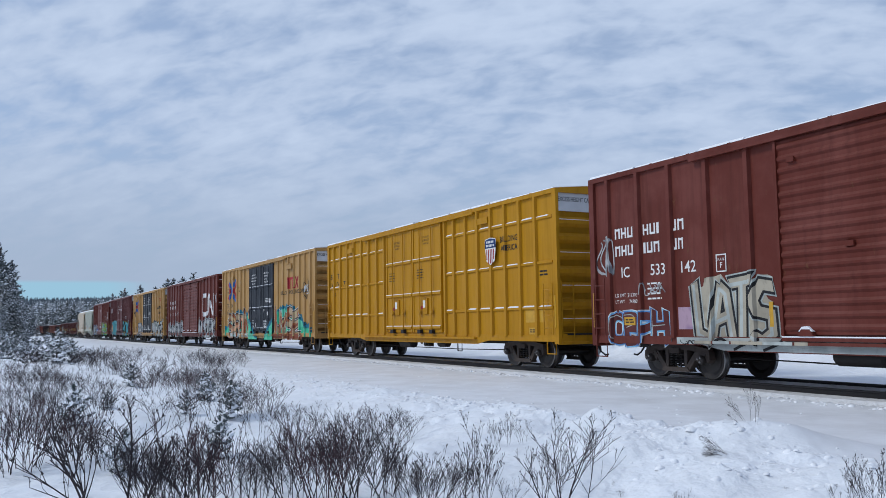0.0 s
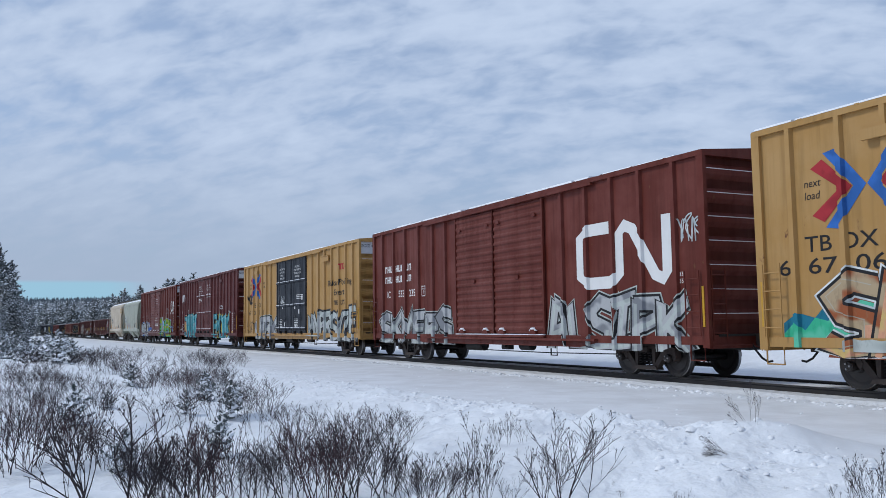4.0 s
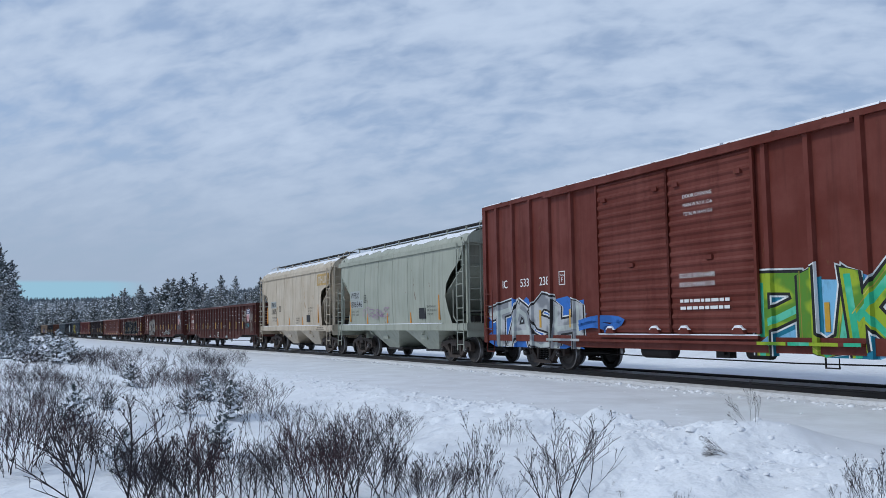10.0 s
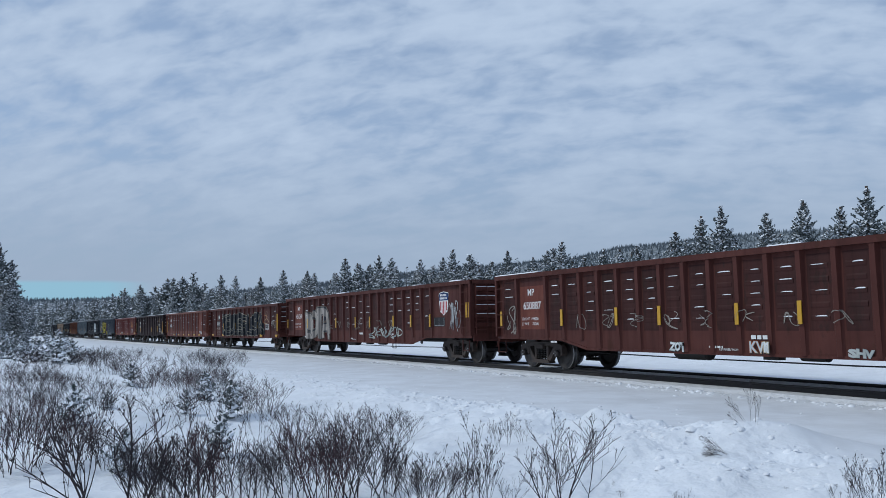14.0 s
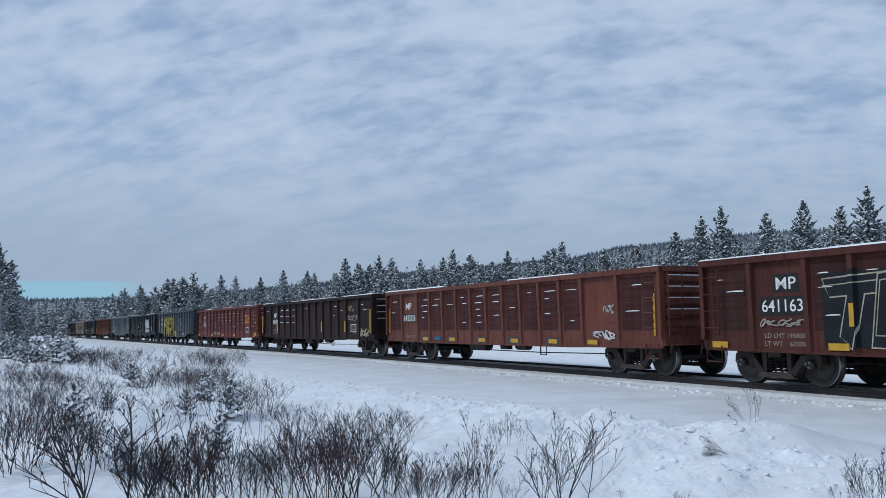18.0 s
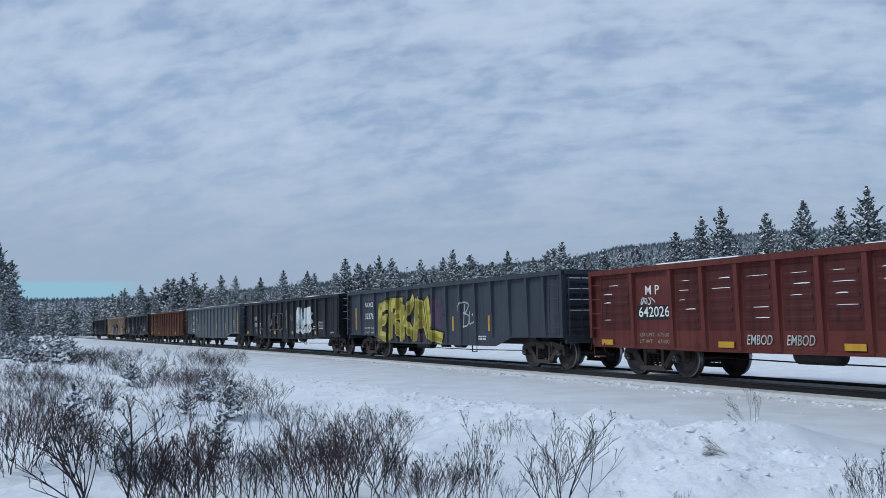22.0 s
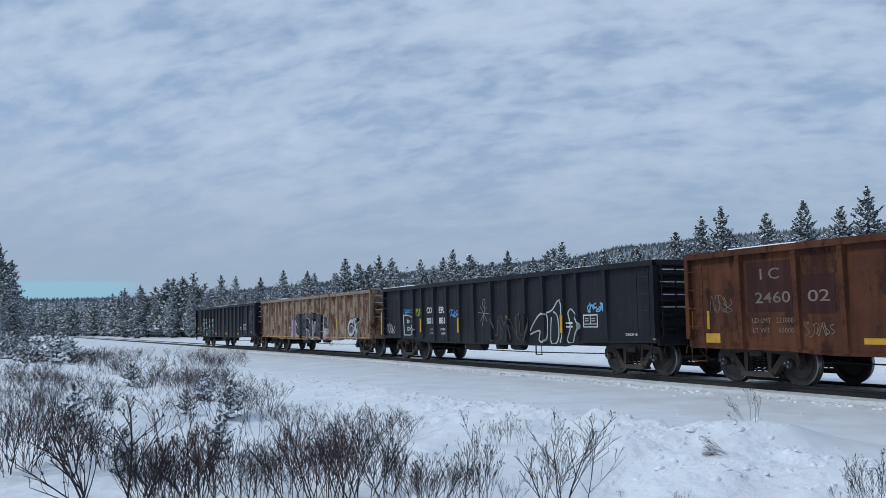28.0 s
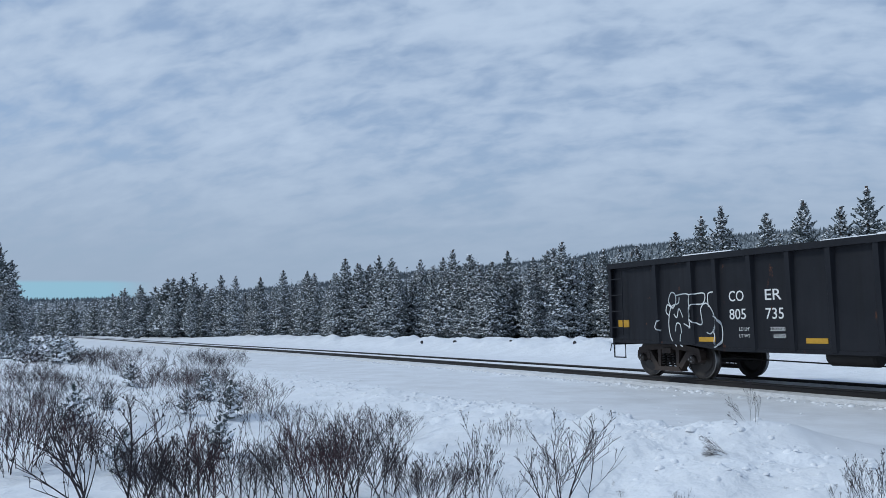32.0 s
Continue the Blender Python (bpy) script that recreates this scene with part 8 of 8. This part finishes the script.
def build_woods():
    r = random.Random(77)
    names = "snow-dusted pine with a narrow dark-green crown"
    tall = [(19.3, 59, 9.2), (18.1, 59.8, 8.6), (23.6, 55.4, 9), (21.8, 56.9, 8.4), (26.3, 52.7, 9.5), (25.2, 53.8, 8.4), (16.6, 60.7, 7.6), (11.9, 63.5, 6.7), (9, 65.2, 7.4), (8.1, 65.8, 6.8),
            (5.1, 68, 7), (0.7, 71, 7.4), (0, 71.4, 6.8), (-5.8, 75, 7.3), (-4.7, 74.3, 7), (-8.9, 76.7, 7.2), (-7.6, 76, 6.7), (-13.5, 84.8, 6.6), (-17.2, 91.1, 7.1), (-20.8, 96.8, 6.7), (-25.6, 104.3, 7.3), (-28.4, 109.2, 7.7), (-35.7, 121, 7.4), (-41.1, 129.3, 7.4), (-51, 143, 8.2), (-58.7, 157.4, 8.3)]
    for i, (x, y, top) in enumerate(tall):
        plant("pine_tree", TREES[(2, 4, 0)[i % 3]], x, y, top - height_at(x, y), 8.0, r.uniform(0, 360), "tall snow-dusted pine rising over the wood's edge", "pine tree", "pines at the wood's edge", r.uniform(1.0, 1.25))
    for i in range(180):
        a = r.uniform(-22, 31)
        d = edge_at(a) * (1 + r.uniform(0.0, 0.05)) + r.uniform(0, 5)
        x, y = d * math.tan(radians(a)), d
        plant("pine_tree", TREES[i % 7], x, y, r.uniform(4.9, 7.1) * (1 + 0.12 * step(np.array(d), 80, 140)), 8.0, r.uniform(0, 360), names, "pine tree", "pines at the wood's edge", r.uniform(1.0, 1.3))
    for i, (x, y, top) in enumerate([(-37.9, 72, 8.6), (-36.7, 70, 7.8), (-35.8, 70, 6.9), (-35.3, 69, 5.6), (-34.8, 69.5, 4.6), (-34.0, 68.5, 3.2), (-35.7, 67, 4.4), (-36.5, 66.5, 5.6), (-33.5, 68, 2.0), (-34.5, 66.8, 3.0)]):
        plant("pine_tree", TREES[(2, 4, 0)[i % 3]], x, y, top - height_at(x, y), 8.0, r.uniform(0, 360), "dense dark snow-dusted pine beside the bend", "pine tree", "pines beside the bend", r.uniform(1.15, 1.4))
    for i in range(70):
        a = r.uniform(-29, -15)
        d = edge_at(a) * (0.97 + r.uniform(0.0, 0.06)) + r.uniform(0, 14)
        plant("pine_tree", FAR_TREES[i % 4], d * math.tan(radians(a)), d, r.uniform(6.5, 10.0), 8.0, r.uniform(0, 360), "frosted pine at the wood's edge beyond the bend", "pine tree", "pines beyond the bend", r.uniform(1.1, 1.5))
    # the wood behind, in two depths, of simple spiry crowns with snow
    for name, count, near_d, deep, lo_a, hi_a, mat, label in (("pine_wood", 1500, 4, 75, -19, 33, "needles", "dense snow-dusted pine wood behind the railway"),
                                                              ("far_pine_wood", 1300, 2, 170, -36, -16, "hazed_frost", "pine wood beyond the bend, haze put into its needle colour")):
        v, f, m = [], [], []
        for i in range(count):
            a = r.uniform(lo_a, hi_a)
            d = edge_at(a) + near_d + deep * r.random() ** 1.5
            x, y = d * math.tan(radians(a)), d
            hh = r.uniform(4.2, 6.6) + 0.014 * (d - edge_at(a)) + 4.6 * float(step(np.array(d), 150, 300))
            z0 = height_at(x, y)
            w = r.uniform(0.9, 1.5) * (1 + float(step(np.array(d), 150, 300)))
            big = 1 if d < 130 else 1.9
            for k in range(70 if d < 130 else 34):
                u = r.random() ** 0.85
                z, q = z0 + hh * (0.04 + 0.95 * u), w * (1 - u) ** 0.9 + 0.02
                t = r.uniform(0, 6.283)
                c = Vector((x + q * math.cos(t) * 0.8, y + q * math.sin(t) * 0.8, z))
                s = r.uniform(0.2, 0.42) * (1.15 - 0.6 * u) * big
                o = len(v)
                out = Vector((math.cos(t), math.sin(t), r.uniform(-0.2, 0.7)))
                sd = Vector((-math.sin(t), math.cos(t), r.uniform(-0.5, 0.5))) * s * 0.5
                v += [c - sd * 0.6, c + out * s * 0.5 - sd, c + out * s * 1.3, c + out * s * 0.5 + sd, c + sd * 0.6 + Vector((0, 0, s * 0.5))]
                f.append((o, o + 1, o + 2, o + 3, o + 4))
                m.append(1 if r.random() < 0.45 else 0)
            o = len(v)
            v += [(x - 0.12, y, z0), (x + 0.12, y, z0), (x, y, z0 + hh), (x, y - 0.12, z0), (x, y + 0.12, z0)]
            f += [(o, o + 1, o + 2), (o + 3, o + 4, o + 2)]
            m += [0, 0]
        me = bpy.data.meshes.new(name)
        me.from_pydata([tuple(p) for p in v], [], f)
        me.materials.append(MAT[mat])
        me.materials.append(MAT["tree_snow"])
        me.polygons.foreach_set("material_index", m)
        tagged(new(name, me), label, "pine wood", kind="stuff")


def build_hill():
    r = random.Random(5)
    bear = [-60, -29.2, -24.4, -17.8, -7, -1.7, 8.6, 11.75, 15.3, 18.8, 22.1, 27.35, 60]
    rise = [0.025, 0.033, 0.032, 0.033, 0.048, 0.058, 0.071, 0.083, 0.088, 0.095, 0.099, 0.1035, 0.10]
    A, D = np.linspace(-60, 60, 140), np.linspace(500, 2600, 22)
    v, f = [], []
    for d in D:
        u = min(1, (d - 500) / 1000)
        for a in A:
            e = float(np.interp(a, bear, rise)) * 1500 * (u * u * (3 - 2 * u)) - 4
            v.append((d * math.tan(radians(a)) if abs(a) < 75 else 0, d, e + (0 if u < 0.99 else 3 * math.sin(a * 0.7)) - max(0, d - 1600) * 0.1))
    n = len(A)
    f = [(i * n + k, i * n + k + 1, (i + 1) * n + k + 1, (i + 1) * n + k) for i in range(len(D) - 1) for k in range(n - 1)]
    m, t, b = material("wooded_slope", 0.95)
    s = noise_of(t, 0.05, 8, 0.75)
    # snow and woodland tones, paled bluish-grey: distance haze is put into the colour
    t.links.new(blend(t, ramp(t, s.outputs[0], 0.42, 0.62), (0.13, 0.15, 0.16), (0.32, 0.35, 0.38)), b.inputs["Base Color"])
    me = bpy.data.meshes.new("hill")
    me.from_pydata(v, [], f)
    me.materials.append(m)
    me.polygons.foreach_set("use_smooth", [True] * len(f))
    tagged(new("hill", me), "long wooded snowy ridge on the skyline, haze put into its colour", "hill", kind="structure")
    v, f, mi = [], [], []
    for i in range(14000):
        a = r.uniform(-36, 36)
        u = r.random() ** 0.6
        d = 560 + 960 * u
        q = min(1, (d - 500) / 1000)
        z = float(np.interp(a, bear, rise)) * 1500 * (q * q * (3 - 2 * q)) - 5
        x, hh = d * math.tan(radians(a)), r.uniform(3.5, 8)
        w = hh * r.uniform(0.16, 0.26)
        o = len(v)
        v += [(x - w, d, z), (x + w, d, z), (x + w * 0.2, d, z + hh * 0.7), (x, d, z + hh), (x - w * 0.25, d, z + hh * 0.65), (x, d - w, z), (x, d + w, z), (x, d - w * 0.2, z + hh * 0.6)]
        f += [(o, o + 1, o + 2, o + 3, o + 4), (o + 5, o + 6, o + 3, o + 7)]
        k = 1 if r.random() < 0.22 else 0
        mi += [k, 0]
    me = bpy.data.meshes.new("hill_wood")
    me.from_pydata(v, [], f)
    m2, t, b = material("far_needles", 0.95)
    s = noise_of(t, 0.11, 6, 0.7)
    # needle tones lifted towards grey-blue to carry the haze over the ridge
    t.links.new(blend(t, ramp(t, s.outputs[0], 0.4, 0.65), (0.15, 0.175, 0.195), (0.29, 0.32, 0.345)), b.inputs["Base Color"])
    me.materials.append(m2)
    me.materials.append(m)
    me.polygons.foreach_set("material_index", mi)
    tagged(new("hill_wood", me), "far snowy conifers covering the ridge, haze put into their colour", "far wood", kind="stuff")


# ---- shrubs ----
def shrub_meshes(seed, h, stems, spread, mat, buds=0.35, sides=6, thick=0.008, arch=0.10, splay=(0.35, 0.75)):
    """Stems that fan out of the snow, with side branches at acute angles, twigs on these, and buds."""
    r = random.Random(seed)
    s, b = Shape(), Shape()

    def grow(p, d, length, rad, level):
        n = (6, 4, 3, 2)[level]
        path, way = [p], Vector((r.uniform(-1, 1), r.uniform(-1, 1), 0.25)) * arch
        ways = []
        for _ in range(n):
            d = (d + way / n * 2 + Vector((r.uniform(-0.09, 0.09), r.uniform(-0.09, 0.09), r.uniform(-0.02, 0.09)))).normalized()
            path.append(path[-1] + d * length / n)
            ways.append(d)
        s.tube(path, rad, 4 if level == 0 else 3, 0, max(0.0016, rad * 0.45))
        if level < 3:
            count = (r.randint(sides - 2, sides + 1), r.randint(3, 5), r.randint(0, 3))[level]
            spin = r.uniform(0, 6.283)
            for k in range(count):
                u = (0.22 if level == 0 else 0.3) + 0.72 * (k + r.random()) / count
                i = min(n - 1, int(u * n))
                f = u * n - i
                q = path[i] + (path[i + 1] - path[i]) * f
                spin += 2.4 + r.uniform(-0.5, 0.5)
                side = Vector((math.cos(spin), math.sin(spin), r.uniform(-0.1, 0.3)))
                e = (ways[i] + side * r.uniform(*splay)).normalized()
                grow(q, e, length * (1.08 - 0.75 * u) * r.uniform(0.5, 0.85), max(0.0024, rad * (0.62 - 0.12 * u)), level + 1)
        if level > 0:
            for i in range(1, n + 1):
                if r.random() < buds:
                    q, w = path[i], r.uniform(0.004, 0.0085)
                    b.add([q + Vector((w, 0, 0)), q + Vector((-w, w, 0)), q + Vector((-w, -w, 0)), q + Vector((0, 0, w * 2.2)), q - Vector((0, 0, w))], [(0, 1, 3), (1, 2, 3), (2, 0, 3), (1, 0, 4), (2, 1, 4), (0, 2, 4)])

    for k in range(stems):
        c = 6.283 * (k + r.random()) / stems
        q = r.random() ** 0.6
        d = Vector((math.cos(c) * q * spread, math.sin(c) * q * spread, 1)).normalized()
        o = r.uniform(0.02, 0.16) * (1 + spread)
        grow(Vector((math.cos(c) * o, math.sin(c) * o, -0.06)), d, h * r.uniform(0.62, 1.02), thick * r.uniform(0.65, 1.3), 0)

    def raw(shape, name, mt):
        me = bpy.data.meshes.new(name)
        me.from_pydata(shape.v, [], shape.f)
        me.materials.append(mt)
        return me
    return raw(s, "stem", mat), raw(b, "bud", MAT["twig"]) if b.v else None


def build_shrubs():
    r = random.Random(31)
    full = [shrub_meshes(400 + k, 1.0, n, sp, MAT[m], 0.10, 6, 0.0056, 0.18, (0.4, 0.9)) for k, (n, sp, m) in enumerate(((7, 0.7, "twig"), (6, 0.75, "twig_grey"), (7, 0.65, "twig"), (6, 0.8, "twig_red"), (6, 0.7, "twig")))]
    near = [shrub_meshes(440 + k, 1.0, n, sp, MAT[m], 0.12, 8, 0.0080, 0.20, (0.35, 0.85)) for k, (n, sp, m) in enumerate(((9, 0.6, "twig"), (8, 0.7, "twig"), (10, 0.55, "twig_red"), (9, 0.65, "twig"), (8, 0.6, "twig")))]
    thin = [shrub_meshes(420 + k, 1.0, n, sp, MAT["twig"], 0.34, 6, 0.0066, 0.14) for k, (n, sp) in enumerate(((4, 0.35), (5, 0.4), (3, 0.45)))]
    open_bush = [shrub_meshes(430, 1.0, 5, 0.6, MAT["twig"], 0.12, 7, 0.0105, 0.40, (0.5, 0.95)), shrub_meshes(431, 1.0, 5, 0.42, MAT["twig"], 0.06, 7, 0.0085, 0.24, (0.6, 1.0))]

    def put(meshes, x, y, h, label, wide=1.0, group="bare shrubs in the snow", lean=0.0, turn=None):
        ob = thing("bare_shrub", label, "shrub", group)
        part("stem", meshes[0], None, ob)
        if meshes[1]:
            tagged(part("bud", meshes[1], None, ob), kind="stuff")
        ob.matrix_basis = pose(x, y, height_at(x, y) - 0.02, 0, lean, r.uniform(0, 360) if turn is None else turn) @ Matrix.Diagonal((h * wide, h * wide, h, 1))

    willow = "bare reddish-brown willow shrub standing in deep snow"
    for i, (x, y, h) in enumerate([(-2.42, 8.03, 1.01), (-2.63, 8.25, 0.69), (-2.29, 8.22, 0.87), (-1.97, 8.21, 0.71), (-1.84, 8.47, 0.54), (-1.74, 9.42, 0.77), (-1.45, 8.76, 0.81), (-1.20, 8.59, 0.86), (-1.08, 9.32, 0.97), (-0.86, 9.49, 0.91),
                                   (-0.65, 9.53, 0.73), (-5.44, 10.81, 1.03), (-5.29, 10.91, 0.93), (-2.92, 8.33, 0.59), (-5.17, 12.11, 0.55), (-0.23, 7.78, 0.61), (-0.10, 7.78, 0.52), (-4.75, 11.2, 0.7), (-4.2, 10.7, 0.6), (-3.55, 9.9, 0.6)]):
        put(near[i % 5], x, y, h, willow, r.uniform(0.8, 1.0))
    for i, (x, y, h) in enumerate([(-8.01, 17.52, 0.63), (-9.03, 17.93, 0.64), (-8.82, 18.47, 0.58), (-7.01, 17.61, 0.51), (-5.86, 15.89, 0.36), (-5.14, 15.60, 0.56), (-5.12, 17.07, 0.61), (-3.01, 13.82, 0.63), (-2.74, 14.53, 0.50), (-2.28, 14.02, 0.49), (-1.61, 12.43, 0.60),
                                   (-1.17, 12.05, 0.61), (-0.83, 12.92, 0.58), (-0.60, 13.46, 0.47), (-12.43, 24.49, 0.56), (-11.93, 24.62, 0.64), (-11.17, 24.40, 0.75), (-9.48, 21.63, 0.70), (-9.19, 23.43, 0.49), (-7.96, 22.55, 0.56), (-6.55, 20.47, 0.53), (-7.02, 23.36, 0.33)]):
        put(full[(i * 2 + 1) % 5], x, y, h * 1.08, "low bare shrub half buried in snow", r.uniform(0.9, 1.2))
    put(open_bush[0], -3.15, 8.09, 1.38, "tall open bare willow with few thick stems")
    put(open_bush[1], 1.02, 7.80, 0.92, "arching bare shrub with thin drooping twigs")
    put(thin[0], 0.93, 7.8, 0.80, "sparse bare twigs poking from the snow", 0.6)
    for i, (x, y, h) in enumerate([(0.20, 7.73, 0.82), (0.13, 7.82, 0.57), (0.35, 7.71, 0.74), (0.58, 8.15, 0.36), (0.72, 12.09, 0.40), (0.89, 12.28, 0.48), (1.09, 12.19, 0.40), (3.58, 7.31, 0.62), (3.45, 7.49, 0.48), (3.66, 7.53, 0.46), (-0.73, 15.37, 0.20), (-2.23, 18.12, 0.16), (-1.50, 15.51, 0.27),
                                   (2.44, 12.77, 0.10), (2.57, 12.77, 0.05), (1.81, 9.40, 0.07), (1.82, 9.02, 0.11), (2.19, 8.22, 0.13), (3.33, 8.52, 0.06), (-7.95, 33.80, 0.8), (-9.20, 36.20, 0.8), (2.06, 7.67, 0.2), (2.59, 7.51, 0.14)]):
        put(thin[i % 3], x, y, h, "sparse bare twigs poking from the snow", 0.8)
    put(thin[2], 3.82, 10.66, 0.56, "sparse bare twigs on the crest of the snow mound", 0.45)
    put(thin[2], 3.70, 10.72, 0.36, "sparse bare twigs on the crest of the snow mound", 0.7, lean=-38, turn=0)
    put(near[0], 3.16, 9.77, 0.34, "broken tuft of twigs lying on the snow bank", 0.7, lean=-66, turn=-12)
    for i, (x, y, h) in enumerate([(-15.1, 36.0, 1.07), (-13.6, 33.7, 1.01), (-12.7, 32.8, 0.98), (-12.1, 32.7, 0.91), (-18.3, 44.4, 0.88), (-16.1, 40.9, 0.95), (-9.3, 26.5, 0.88), (-8.7, 25.9, 0.83), (-7.8, 24.5, 0.65), (-7.4, 24.4, 0.68), (-6.9, 24.0, 0.64), (-6.6, 24.3, 0.61), (-6.2, 24.2, 0.56), (-12.6, 25.3, 0.67), (-11.8, 24.7, 0.69), (-11.4, 25.1, 0.63), (-11.0, 25.0, 0.56), (-8.9, 33.8, 0.49), (-8.7, 34.5, 0.57), (-8.2, 34.4, 0.50), (-15.7, 43.6, 0.72), (-25.3, 58.5, 0.58), (-21.5, 50.9, 0.68)]):
        put(full[i % 5], x, y, h, "dense bare brown shrub along the packed strip", r.uniform(1.2, 1.7))
    for i in range(90):
        u = r.random()
        y = 16.5 + 31 * u ** 1.25
        lo, hi = -0.56 * y, float(np.interp(y, [9, 23.5, 33, 40, 48], [-0.4, -6.0, -8.0, -12.0, -18.0]))
        x = r.uniform(lo, hi)
        if r.random() < 0.3 and y > 14:
            x = hi - abs(r.gauss(0, 0.8))
        put(full[i % 5] if r.random() < 0.7 else thin[i % 3], x, y, r.uniform(0.38, 0.8), "low bare shrub half buried in snow", r.uniform(0.9, 1.4))
    for i, (x, y, h) in enumerate([(-6.62, 15.36, 0.60), (-4.20, 16.89, 0.60), (-5.74, 20.56, 0.56), (-9.65, 26.43, 0.62), (-3.93, 10.59, 0.42), (-3.10, 11.84, 0.48), (-7.14, 18.21, 0.34), (-5.31, 17.69, 0.42), (-22.46, 45.66, 1.0), (-28.09, 55.6, 1.2), (-21.98, 46.23, 1.1), (-20.07, 44.36, 1.25), (-18.9, 43.56, 1.0), (-26.3, 56.9, 1.1), (-24.65, 56.1, 1.0), (-27.65, 53.7, 1.35), (-21.0, 45.2, 0.7), (-17.6, 42.6, 0.6)]):
        plant("pine_sapling", SAPLINGS[i % 4], x, y, h * 1.3, 1.0, r.uniform(0, 360), "young pine loaded with clumps of snow", "pine sapling", "snow-laden saplings", 1.15)
    bare = shrub_meshes(450, 1.0, 3, 0.15, MAT["twig_grey"], 0.0, 9, 0.016)
    x, y = 4.05, 70.0
    ob = thing("bare_tree", "bare grey leafless birch among the pines", "tree")
    part("stem", bare[0], None, ob)
    ob.matrix_basis = pose(x, y, height_at(x, y), 0, 0, 40) @ Matrix.Diagonal((5.5, 5.5, 6.4, 1))
    # broken stubs and stones poking from the far bank
    stone = plain("dark_stone", (0.05, 0.045, 0.045), 0.9)
    for i, (px, d) in enumerate(((17.5, -8.4), (12.0, -8.8), (21.0, -8.0), (6.0, -8.5), (-14.0, -8.6))):
        p = on_line(-px - 14, d)
        s = Shape()
        rr = random.Random(i)
        s.lathe([(-0.18, 0.0), (-0.14, 0.12 + 0.06 * rr.random()), (0.02, 0.2), (0.14, 0.13), (0.2, 0.0)], 7, [0] * 4)
        ob = part("rock", s, stone, None, at=pose(p.x, p.y, height_at(p.x, p.y) + 0.01, 20, 30 * i, 50 * i) @ Matrix.Diagonal((0.6, 0.5, 0.4, 1)))
        tagged(ob, "dark rock showing through the snow bank", "rock", "rocks on the snow bank")


build_woods()
build_hill()
build_shrubs()
def motions():
    """The train rolls along the line; its wheels turn."""
    times = [float(t) for t in range(33)]
    for car, s, reach in TRAIN:
        walk(car, [(t, car_pose(s + rolled(t), reach)) for t in times])
    for way in (0, 180):
        turning = [w for w, turn in WHEELS if turn == way]
        sign = 1 if way == 0 else -1
        first = turning[0]
        walk(first, [(k / FPS, pose(0, 0, 0, 0, sign * math.degrees(rolled(k / FPS) / R_WHEEL) % 360, 0)) for k in range(int(32 * FPS) + 1)])
        for w in turning[1:]:
            w.rotation_mode = "QUATERNION"
            w.animation_data_create()
            w.animation_data.action = first.animation_data.action
            w.animation_data.action_slot = first.animation_data.action_slot


motions()
